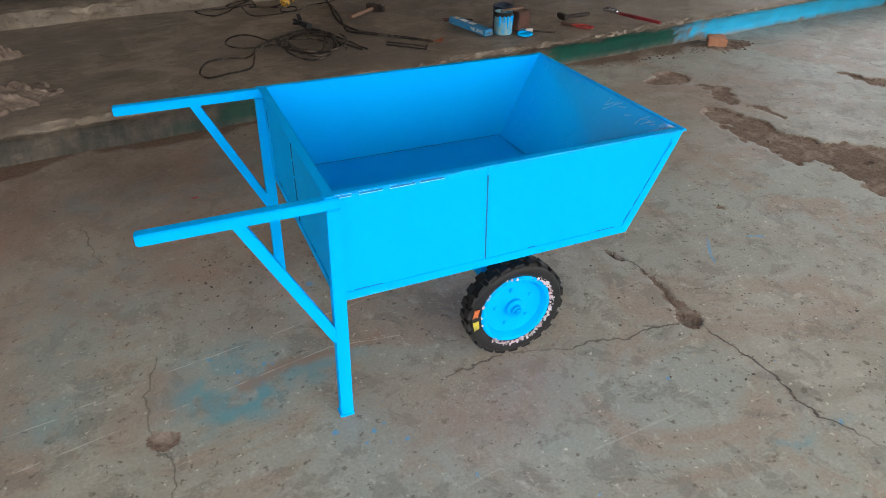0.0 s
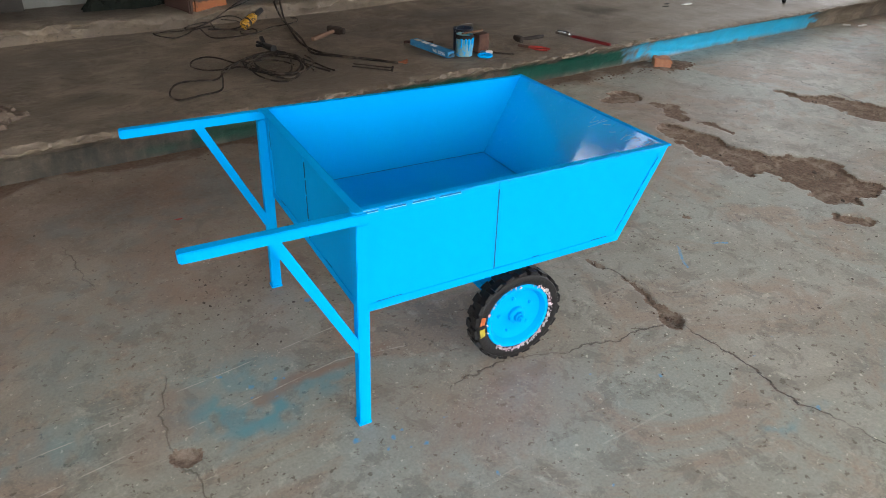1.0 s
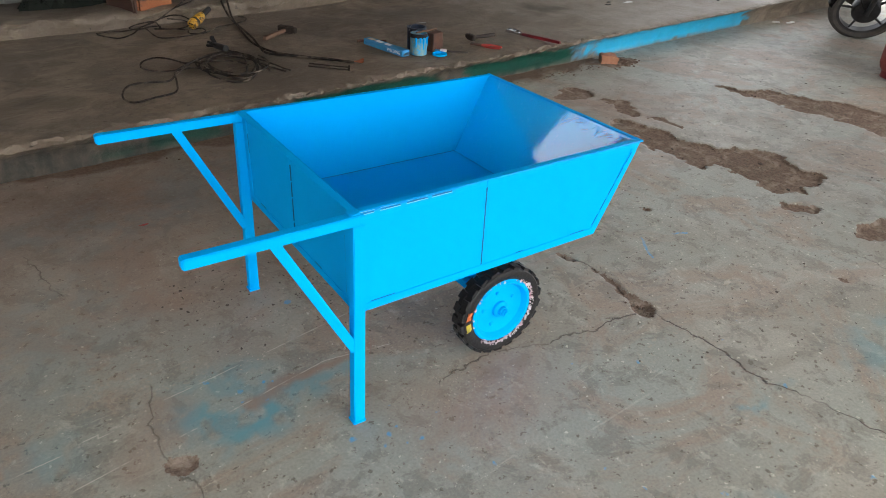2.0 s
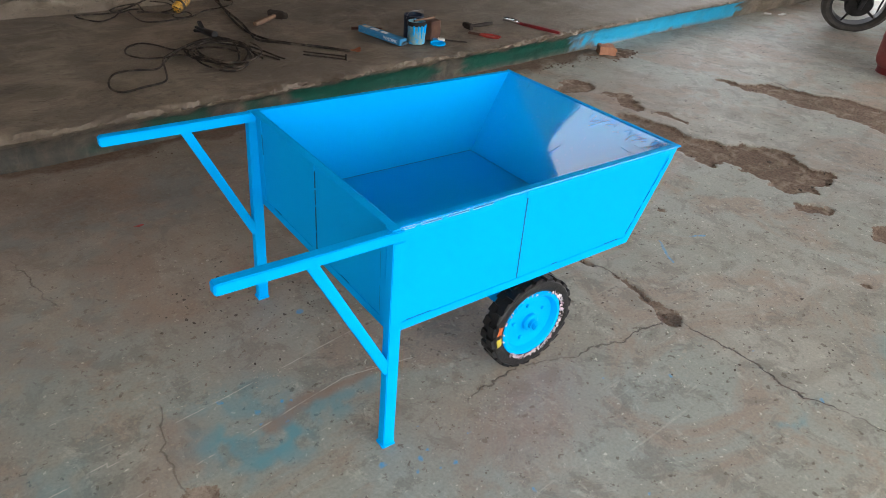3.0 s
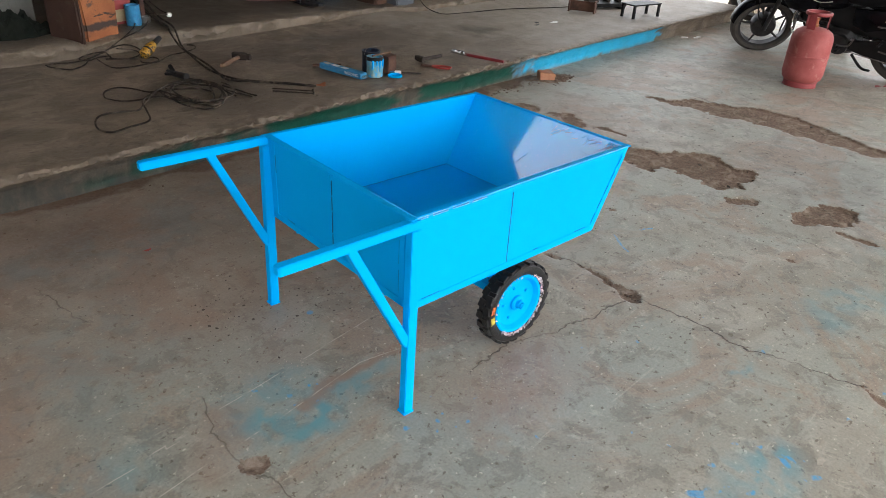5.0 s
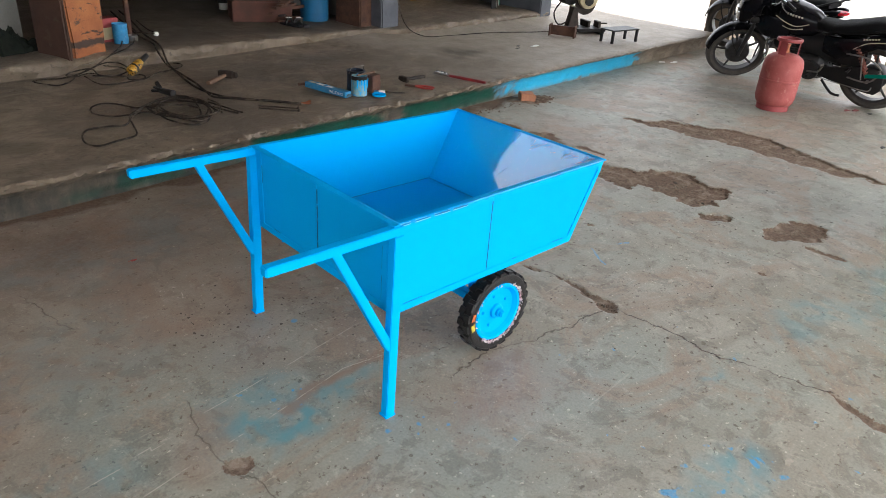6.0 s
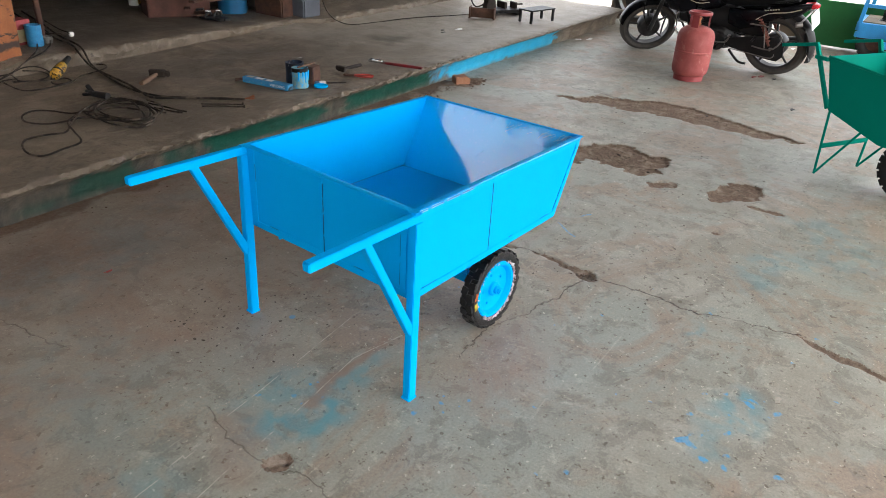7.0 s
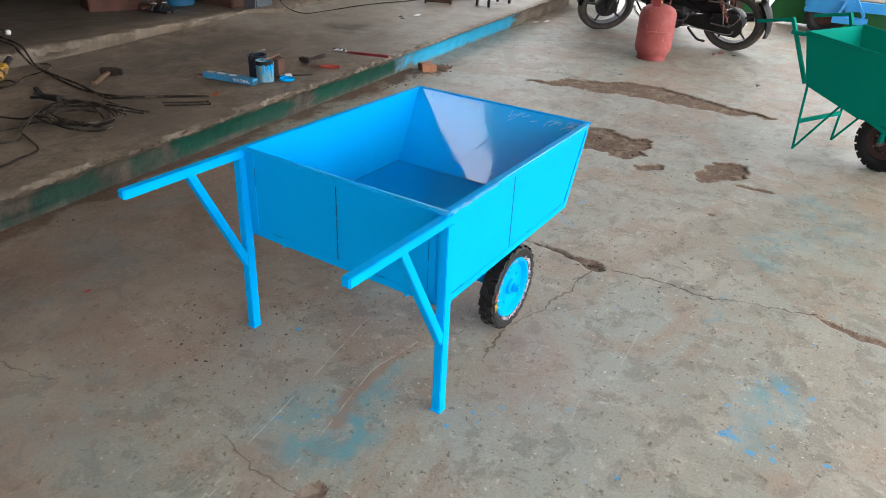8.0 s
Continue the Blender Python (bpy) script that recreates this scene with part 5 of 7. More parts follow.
def build_motorcycle(m, label, steer=0.0):
    b = thing("motorcycle", label, "motorcycle", m, "parked motorcycles")
    R, WB = 0.286, 1.26
    head = Matrix.Translation((WB - 0.2, 0, 0.8))
    turn = head @ Matrix.Rotation(radians(steer), 4, Vector((-0.24, 0, 0.52)).normalized()) @ head.inverted()
    spoked_wheel(b, 0.0, R)
    spoked_wheel(b, WB, R, turn)
    P = lambda name, f, mt, lb="", bev=0.0: (lambda bm: (f(bm), part(name, bm, mt, b, lb, bev, turn if name in STEERED else None))[1])(bmesh.new())
    for v in (-0.063, 0.085):
        P("fork_leg", lambda bm: (rod(bm, (WB, v, R), (WB - 0.12, v, 0.58), 0.021, 12), rod(bm, (WB - 0.12, v, 0.58), (WB - 0.2, v, 0.80), 0.016, 12)), BIKE_GREY)
    P("front_mudguard", lambda bm: arc_strip(bm, WB, R, R + 0.012, 20, 165, 0.075, 0.004, 24), BIKE_BLACK)
    P("mudguard_stay", lambda bm: (sweep(bm, [(WB, 0.075, R), (WB + 0.05, 0.07, R + 0.16), (WB + 0.04, 0.06, R + 0.3)], 0.006), sweep(bm, [(WB, -0.075, R), (WB + 0.05, -0.07, R + 0.16), (WB + 0.04, -0.06, R + 0.3)], 0.006)), BLACK)
    P("headlamp_cowl", lambda bm: loft(bm, [(WB - 0.27, 0, 0.06, 0.72, 0.90), (WB - 0.2, 0, 0.10, 0.66, 0.95), (WB - 0.12, 0, 0.115, 0.63, 0.93), (WB - 0.04, 0, 0.10, 0.61, 0.84), (WB + 0.0, 0, 0.07, 0.62, 0.76)]), BIKE_BLACK)
    P("visor", lambda bm: loft(bm, [(WB - 0.2, 0, 0.08, 0.92, 0.98), (WB - 0.14, 0, 0.10, 0.86, 0.98), (WB - 0.07, 0, 0.085, 0.84, 0.9), (WB - 0.04, 0, 0.05, 0.82, 0.85)]), BLACK)
    P("headlamp", lambda bm: loft(bm, [(WB - 0.03, 0, 0.075, 0.64, 0.78), (WB + 0.01, 0, 0.07, 0.64, 0.76), (WB + 0.025, 0, 0.04, 0.67, 0.73)]), CHROME, "clear chromed headlamp")
    for v in (-1, 1):
        P("indicator", lambda bm: (rod(bm, (WB - 0.12, v * 0.1, 0.72), (WB - 0.12, v * 0.17, 0.72), 0.008), loft(bm, [(WB - 0.16, v * 0.19, 0.02, 0.70, 0.74), (WB - 0.12, v * 0.19, 0.028, 0.69, 0.75), (WB - 0.09, v * 0.19, 0.018, 0.70, 0.74)], 12)), BLACK)
        P("grip", lambda bm: rod(bm, (WB - 0.37, v * 0.26, 0.90), (WB - 0.42, v * 0.37, 0.89), 0.016), BLACK)
        P("lever", lambda bm: sweep(bm, [(WB - 0.33, v * 0.25, 0.9), (WB - 0.33, v * 0.32, 0.895), (WB - 0.36, v * 0.39, 0.885)], 0.005), STEEL)
    P("handlebar", lambda bm: sweep(bm, [(WB - 0.37, -0.27, 0.90), (WB - 0.3, -0.17, 0.91), (WB - 0.24, -0.06, 0.87), (WB - 0.24, 0.06, 0.87), (WB - 0.3, 0.17, 0.91), (WB - 0.37, 0.27, 0.90)], 0.011), CHROME)
    P("instrument_cluster", lambda bm: loft(bm, [(WB - 0.3, 0, 0.07, 0.86, 0.91), (WB - 0.25, 0, 0.09, 0.87, 0.95), (WB - 0.2, 0, 0.07, 0.88, 0.94)], 14), BLACK)
    P("fuel_tank", lambda bm: loft(bm, [(0.48, 0, 0.07, 0.60, 0.70), (0.54, 0, 0.105, 0.56, 0.755), (0.64, 0, 0.14, 0.54, 0.80), (0.76, 0, 0.155, 0.55, 0.835), (0.86, 0, 0.135, 0.58, 0.825), (0.93, 0, 0.07, 0.62, 0.78)], 24), BIKE_BLACK)
    P("tank_stripe", lambda bm: (sweep(bm, [(0.56, 0.118, 0.68), (0.66, 0.149, 0.66), (0.76, 0.158, 0.69), (0.85, 0.142, 0.73)], 0.004, 6), sweep(bm, [(0.6, 0.131, 0.64), (0.7, 0.15, 0.63), (0.8, 0.15, 0.66)], 0.0035, 6)), STRIPE, "pale gold stripe")
    P("fuel_cap", lambda bm: lathe(bm, [(0.035, 0.0), (0.035, 0.012), (0.025, 0.018), (0.0, 0.018)], 20, Matrix.Translation((0.76, 0, 0.832))), CHROME)
    P("seat", lambda bm: loft(bm, [(-0.163, 0, 0.08, 0.705, 0.745), (-0.089, 0, 0.105, 0.68, 0.775), (0.05, 0, 0.118, 0.665, 0.775), (0.2, 0, 0.125, 0.635, 0.735), (0.36, 0, 0.115, 0.615, 0.70), (0.52, 0, 0.085, 0.62, 0.715), (0.56, 0, 0.05, 0.65, 0.71)], 24, 3), SEAT, "black vinyl seat")
    for v in (-1, 1):
        P("side_panel", lambda bm: loft(bm, [(-0.015, v * 0.09, 0.02, 0.56, 0.63), (0.12, v * 0.105, 0.028, 0.48, 0.63), (0.3, v * 0.105, 0.03, 0.42, 0.61), (0.42, v * 0.09, 0.02, 0.46, 0.60)], 16), BIKE_BLACK)
        P("tail_cowl", lambda bm: loft(bm, [(-0.266, v * 0.05, 0.02, 0.66, 0.70), (-0.192, v * 0.085, 0.03, 0.60, 0.70), (-0.074, v * 0.105, 0.03, 0.56, 0.68), (0.06, v * 0.1, 0.022, 0.58, 0.66)], 16), BIKE_BLACK)
        P("cowl_stripe", lambda bm: sweep(bm, [(-0.207, v * 0.117, 0.665), (-0.104, v * 0.137, 0.635), (0.06, v * 0.125, 0.60), (0.16, v * 0.133, 0.54)], 0.0045, 6), STRIPE)
        P("shock_absorber", lambda bm: (rod(bm, (0.02, v * 0.12, 0.31), (0.13, v * 0.12, 0.57), 0.013), sweep(bm, [(0.03 + 0.1 * k / 60 + 0.02 * math.cos(k * 0.95) * 0.9, v * 0.12 + 0.022 * math.sin(k * 0.95), 0.35 + 0.21 * k / 60) for k in range(61)], 0.0065, 6, 2)), SHOCK, "orange-red coil spring shock absorber")
        P("foot_peg", lambda bm: rod(bm, (0.47, v * 0.1, 0.27), (0.47, v * 0.22, 0.27), 0.013), BLACK)
        P("pillion_peg", lambda bm: rod(bm, (0.16, v * 0.1, 0.36), (0.16, v * 0.19, 0.35), 0.011), BLACK)
        P("swing_arm", lambda bm: bar(bm, (0.0, v * 0.085, R), (0.42, v * 0.07, 0.32), 0.022, 0.036), BLACK, "", 0.004)
        P("grab_rail", lambda bm: sweep(bm, [(0.02, v * 0.12, 0.7), (-0.104, v * 0.135, 0.735), (-0.222, v * 0.11, 0.775), (-0.274, v * 0.03, 0.785)], 0.009), BLACK)
    P("tail_lamp", lambda bm: loft(bm, [(-0.311, 0, 0.035, 0.655, 0.68), (-0.28, 0, 0.06, 0.645, 0.69), (-0.24, 0, 0.07, 0.65, 0.69), (-0.2, 0, 0.05, 0.655, 0.685)], 20, 2.2), LENS_RED, "red tail lamp lens")
    P("rear_mudguard", lambda bm: arc_strip(bm, 0.0, R, R + 0.045, 70, 200, 0.07, 0.005), BLACK)
    P("mud_flap", lambda bm: plate(bm, [(-0.244, -0.07, 0.42), (-0.244, 0.07, 0.42), (-0.326, 0.075, 0.2), (-0.326, -0.075, 0.2)], (1, 0, 0.4), 0.005), BIKE_GREY)
    P("number_plate", lambda bm: plate(bm, [(-0.285, -0.1, 0.62), (-0.285, 0.1, 0.62), (-0.315, 0.1, 0.49), (-0.315, -0.1, 0.49)], (1, 0, -0.3), 0.003), WHITE_PLATE, "blank white plate")
    P("rear_indicator", lambda bm: (rod(bm, (-0.222, -0.19, 0.56), (-0.222, 0.19, 0.56), 0.008), rod(bm, (-0.244, 0.17, 0.56), (-0.200, 0.2, 0.56), 0.022), rod(bm, (-0.244, -0.17, 0.56), (-0.200, -0.2, 0.56), 0.022)), STEEL)
    P("frame_tube", lambda bm: (sweep(bm, [(0.95, 0, 0.78), (0.86, 0, 0.5), (0.78, 0, 0.26), (0.6, 0, 0.2)], 0.02), sweep(bm, [(0.95, 0, 0.76), (0.6, 0, 0.6), (0.3, 0.07, 0.58), (-0.074, 0.07, 0.6)], 0.017), sweep(bm, [(0.95, 0, 0.76), (0.6, 0, 0.6), (0.3, -0.07, 0.58), (-0.074, -0.07, 0.6)], 0.017), sweep(bm, [(0.4, 0, 0.6), (0.38, 0, 0.4), (0.42, 0, 0.28)], 0.02)), BLACK)
    P("crankcase", lambda bm: (loft(bm, [(0.38, 0, 0.06, 0.22, 0.36), (0.44, 0, 0.11, 0.19, 0.42), (0.56, 0, 0.125, 0.18, 0.42), (0.68, 0, 0.11, 0.19, 0.39), (0.74, 0, 0.06, 0.22, 0.34)], 20), rod(bm, (0.5, -0.14, 0.29), (0.5, 0.14, 0.29), 0.085, 24), rod(bm, (0.64, -0.13, 0.29), (0.64, 0.13, 0.29), 0.062, 24)), BIKE_GREY, "grimy engine casing", 0.004)
    P("cylinder_fins", lambda bm: [box(bm, (0.66 + 0.028 * k * 0.5, 0, 0.36 + 0.02 * k), (0.13, 0.17 - 0.004 * k, 0.008)) for k in range(9)] + [box(bm, (0.7, 0, 0.44), (0.1, 0.12, 0.18))], BIKE_GREY)
    P("chain_case", lambda bm: loft(bm, [(-0.11, 0.105, 0.014, 0.22, 0.33), (-0.06, 0.105, 0.018, 0.17, 0.39), (0.06, 0.105, 0.018, 0.18, 0.39), (0.36, 0.105, 0.018, 0.24, 0.34), (0.42, 0.105, 0.012, 0.26, 0.32)], 16, 4), BLACK)
    P("silencer", lambda bm: (sweep(bm, [(0.74, -0.05, 0.4), (0.82, -0.09, 0.3), (0.72, -0.12, 0.2), (0.4, -0.13, 0.2)], 0.02), rod(bm, (0.4, -0.14, 0.2), (-0.148, -0.16, 0.28), 0.042, 16)), BLACK)
    P("side_stand", lambda bm: sweep(bm, [(0.64, 0.1, 0.22), (0.62, 0.17, 0.12), (0.59, 0.22, 0.02), (0.55, 0.235, 0.012)], 0.009), BLACK)
    P("leg_guard", lambda bm: sweep(bm, [(0.84, 0.04, 0.56), (0.88, 0.17, 0.52), (0.86, 0.24, 0.40), (0.82, 0.17, 0.29), (0.78, 0.04, 0.28)], 0.010), CHROME, "chromed tubular leg guard")
    P("engine_cover", lambda bm: loft(bm, [(0.3, 0, 0.07, 0.34, 0.56), (0.42, 0, 0.085, 0.36, 0.6), (0.6, 0, 0.08, 0.4, 0.58), (0.7, 0, 0.06, 0.44, 0.56)], 16), BLACK)
    P("battery_box", lambda bm: box(bm, (0.2, 0, 0.46), (0.26, 0.14, 0.2)), BLACK, "", 0.02)
    P("front_shroud", lambda bm: loft(bm, [(0.78, 0, 0.09, 0.5, 0.66), (0.9, 0, 0.1, 0.52, 0.76), (1.0, 0, 0.06, 0.6, 0.78)], 16), BIKE_BLACK)
    for v in (-1, 1):
        P("tank_lettering", lambda bm: [box(bm, (0.62 + 0.024 * k, v * (0.137 + 0.006 * min(k, 3)), 0.735 + 0.006 * k), (0.015, 0.004, 0.016)) for k in range(6)], STRIPE, "row of small pale bars")
        P("cowl_lettering", lambda bm: [box(bm, (-0.02 + 0.022 * k, v * 0.131, 0.648 - 0.004 * k), (0.014, 0.004, 0.01)) for k in range(6)], STRIPE, "row of small pale bars")
        P("mirror_stem", lambda bm: sweep(bm, [(WB - 0.33, v * 0.24, 0.91), (WB - 0.32, v * 0.27, 1.0), (WB - 0.36, v * 0.3, 1.07)], 0.006), BLACK)
        P("mirror", lambda bm: loft(bm, [(WB - 0.385, v * 0.31, 0.05, 1.05, 1.11), (WB - 0.36, v * 0.31, 0.06, 1.04, 1.12), (WB - 0.335, v * 0.31, 0.04, 1.06, 1.1)], 14), BLACK)
        P("tank_shroud", lambda bm: loft(bm, [(0.72, v * 0.12, 0.02, 0.56, 0.66), (0.84, v * 0.145, 0.028, 0.52, 0.72), (0.96, v * 0.14, 0.026, 0.54, 0.72), (1.04, v * 0.11, 0.014, 0.6, 0.68)], 16), BIKE_BLACK)
    P("brake_rod", lambda bm: sweep(bm, [(0.46, 0.13, 0.25), (0.2, 0.13, 0.22), (0.0, 0.125, 0.2), (-0.04, 0.125, 0.24)], 0.005), STEEL, "bright steel rod")
    P("chain_adjuster", lambda bm: (rod(bm, (0.0, 0.1, R), (0.0, 0.15, R), 0.014, 8), bar(bm, (-0.05, 0.115, R), (0.05, 0.115, R + 0.01), 0.006, 0.02)), STEEL, "bright axle nut")
    P("kick_lever", lambda bm: sweep(bm, [(0.5, 0.15, 0.29), (0.4, 0.17, 0.31), (0.36, 0.175, 0.38), (0.36, 0.23, 0.39)], 0.008), STEEL)
    for v in (1, -1):
        P("stand_leg", lambda bm: sweep(bm, [(0.38, v * 0.11, 0.22), (0.28, v * 0.13, 0.13), (0.2, v * 0.14, 0.12)], 0.011), BLACK)
    P("wheel_guard", lambda bm: (sweep(bm, [(0.2, 0.15, 0.5), (0.02, 0.18, 0.5), (-0.1, 0.18, 0.42), (-0.02, 0.17, 0.3), (0.16, 0.15, 0.3)], 0.007), sweep(bm, [(0.06, 0.18, 0.5), (0.04, 0.175, 0.31)], 0.005)), STEEL, "bright tubular guard beside the rear wheel")
    P("carburettor", lambda bm: (box(bm, (0.5, 0.03, 0.48), (0.1, 0.09, 0.09)), rod(bm, (0.42, 0.03, 0.5), (0.62, 0.03, 0.47), 0.024)), BIKE_GREY, "", 0.006)
    return b


build_motorcycle(pose(5.84, 1.34, 0.0, 0, 0, 83.5) @ pose(0, 0, 0, -13, 1.4, 0) @ Matrix.Scale(0.935, 4), "black motorcycle with pale gold stripes leaning on its side stand", 38)
build_motorcycle(pose(6.66, 2.05, 0.0, 0, 0, 63) @ pose(0, 0, 0, -10, 0, 0) @ Matrix.Scale(0.935, 4), "black motorcycle parked behind another, red tail lamp", 22)


# ---- gas cylinder ----
def build_gas_cylinder():
    g = thing("gas_cylinder", "faded red steel cooking gas cylinder standing on the concrete", "gas cylinder", pose(5.10, 1.85, 0, 0, 0, 20) @ Matrix.Diagonal((0.94, 0.94, 1, 1)))
    bm = bmesh.new()
    prof = [(0.02, 0.03), (0.09, 0.028), (0.126, 0.04), (0.146, 0.062), (0.154, 0.095), (0.155, 0.14), (0.155, 0.222), (0.158, 0.226), (0.158, 0.236), (0.155, 0.24), (0.155, 0.335)]
    prof += [(0.150, 0.365), (0.135, 0.395), (0.10, 0.418), (0.05, 0.43), (0.02, 0.432)]
    lathe(bm, prof, 48)
    part("body", bm, LPG, g)
    bm = bmesh.new()
    lathe(bm, [(0.122, 0.0), (0.127, 0.0), (0.124, 0.014), (0.127, 0.046), (0.122, 0.046)], 40, None, True)
    part("foot_ring", bm, LPG_DARK, g, "grimy foot ring")
    for k in range(3):
        bm = bmesh.new()
        a = k * math.tau / 3 + 0.6
        m = Matrix.Rotation(a, 4, "Z")
        pts = [m @ Vector(p) for p in ((0.082, -0.032, 0.415), (0.082, 0.032, 0.415), (0.084, 0.026, 0.53), (0.084, -0.026, 0.53))]
        plate(bm, pts, m @ Vector((1, 0, 0)), 0.004)
        part("guard_stay", bm, LPG_DARK, g, bevel=0.001)
    bm = bmesh.new()
    lathe(bm, [(0.082, 0.515), (0.096, 0.515), (0.1, 0.525), (0.096, 0.538), (0.082, 0.538)], 36, None, True)
    part("guard_ring", bm, LPG_DARK, g)
    bm = bmesh.new()
    lathe(bm, [(0.022, 0.428), (0.022, 0.45), (0.014, 0.452), (0.014, 0.48), (0.019, 0.482), (0.019, 0.497), (0.0, 0.499)], 16)
    part("valve", bm, COPPER, g, "brass valve")


build_gas_cylinder()


# ---- green wheelbarrow ----
def build_wheelbarrow():
    # local x runs from the legs to the wheel, y across
    w = thing("wheelbarrow", "dark green single-wheeled steel wheelbarrow on tubular legs", "wheelbarrow", pose(3.515, 0.51, 0, 0, 0, -122))
    hw = 0.205
    for s in (-1, 1):
        bm = bmesh.new()
        q = [(-0.06, 0.65), (0.0, 0.375), (0.32, 0.285), (0.58, 0.285), (0.86, 0.585)]
        plate(bm, [(x, s * (hw + 0.12 * (z - 0.28)), z) for x, z in q], (0, -s, 0), 0.003)
        part("side_panel", bm, GREEN, w)
        bm = bmesh.new()
        rod(bm, (-0.06, s * 0.2505, 0.652), (0.86, s * 0.243, 0.588), 0.006, 8)
        part("rim_rod", bm, GREEN, w)
        bm = bmesh.new()
        bar(bm, (0.0, s * 0.229, 0.385), (-0.155, s * 0.25, 0.70), 0.018, 0.018)
        bar(bm, (-0.148, s * 0.25, 0.698), (-0.37, s * 0.25, 0.648), 0.018, 0.018)
        part("handle", bm, GREEN, w)
        bm = bmesh.new()
        bar(bm, (-0.14, s * 0.25, 0.635), (-0.06, s * 0.248, 0.635), 0.02, 0.02)
        part("handle_stay", bm, GREEN, w)
        bm = bmesh.new()
        rod(bm, (0.0, s * 0.2, 0.37), (0.0, s * 0.176, 0.006), 0.0072, 10)
        rod(bm, (0.002, s * 0.177, 0.012), (0.21, s * 0.195, 0.317), 0.0065, 10)
        part("leg", bm, GREEN, w)
        bm = bmesh.new()
        bar(bm, (0.28, s * 0.16, 0.31), (0.66, s * 0.05, 0.13), 0.026, 0.022)
        part("fork", bm, GREEN, w, bevel=0.002)
        bm = bmesh.new()
        bar(bm, (0.4, s * 0.06, 0.29), (0.4, s * 0.055, 0.14), 0.012, 0.034, (0, 1, 0))
        part("wheel_hanger", bm, GREEN, w)
    for name, q in (("back_panel", [(-0.06, -0.248, 0.65), (-0.06, 0.248, 0.65), (0.0, 0.215, 0.375), (0.0, -0.215, 0.375)]), ("floor_panel", [(0.0, -0.215, 0.375), (0.0, 0.215, 0.375), (0.32, 0.205, 0.285), (0.32, -0.205, 0.285)]),
                    ("bottom_panel", [(0.32, -0.205, 0.285), (0.32, 0.205, 0.285), (0.58, 0.205, 0.285), (0.58, -0.205, 0.285)]), ("front_panel", [(0.58, -0.205, 0.285), (0.58, 0.205, 0.285), (0.86, 0.24, 0.585), (0.86, -0.24, 0.585)])):
        bm = bmesh.new()
        plate(bm, q, (0, 0, 1), 0.003)
        part(name, bm, GREEN, w)
    bm = bmesh.new()
    bar(bm, (0.0, -0.185, 0.17), (0.0, 0.185, 0.17), 0.008, 0.026)
    part("leg_tie", bm, GREEN, w)
    m = Matrix.Translation((0.40, 0, 0.15)) @ Matrix.Rotation(radians(90), 4, "X")
    bm = bmesh.new()
    lathe(bm, [(0.0, -0.03), (0.04, -0.03), (0.06, -0.015), (0.092, -0.02), (0.095, -0.03), (0.095, 0.03), (0.092, 0.02), (0.06, 0.015), (0.04, 0.03), (0.0, 0.03)], 32, m)
    wh = part("wheel", bm, mat("brown_wheel", (0.045, 0.02, 0.018), (0.03, 0.014, 0.012), 0.5), w, "dark brown wheel disc")
    bm = bmesh.new()
    tyre_mesh(bm, 0.15, 0.09, 0.07, 20, 0.007, m)
    part("tyre", bm, RUBBER, wh, "black tyre with deep tread", 0.001)
    bm = bmesh.new()
    rod(bm, (0.4, -0.075, 0.15), (0.4, 0.075, 0.15), 0.011, 10)
    part("axle", bm, STEEL, wh)
    for k in range(5):
        bm = bmesh.new()
        a = k * math.tau / 5
        rod(bm, m @ Vector((0.05 * math.cos(a), 0.05 * math.sin(a), -0.034)), m @ Vector((0.05 * math.cos(a), 0.05 * math.sin(a), 0.034)), 0.006, 6)
        part("bolt", bm, STEEL, wh)


build_wheelbarrow()


# ---- tools on the platform ----
TOP = 0.174


def cord(name, strands, r, label, category="cable", material=CABLE):
    """One cable; strands are its runs, lists of (x, y, rise)."""
    bm = bmesh.new()
    for pts in strands:
        sweep(bm, [(x, y, TOP + r + h) for x, y, h in pts], r, 8, 6)
    return single(name, bm, material, label, category)


def loops(cx, cy, rx, ry, turn, count, seed, wobble=0.18, rise=0.006):
    """Points of an untidy coil."""
    rnd, out = random.Random(seed), []
    n = 14
    px, py = rnd.uniform(0, 6), rnd.uniform(0, 6)
    for k in range(count * n + 1):
        a = k / n * math.tau
        f = 1 + wobble * math.sin(a * 0.37 + px) + 0.08 * math.sin(a * 1.7 + py)
        x, y = rx * f * math.cos(a), ry * f * math.sin(a)
        c, s = math.cos(turn), math.sin(turn)
        dx, dy = 0.03 * math.sin(a * 0.21 + py), 0.03 * math.cos(a * 0.17 + px)
        out.append((cx + dx + c * x - s * y, cy + dy + s * x + c * y, rise * (k / n) + 0.004 * abs(math.sin(a * 2.3))))
    return out


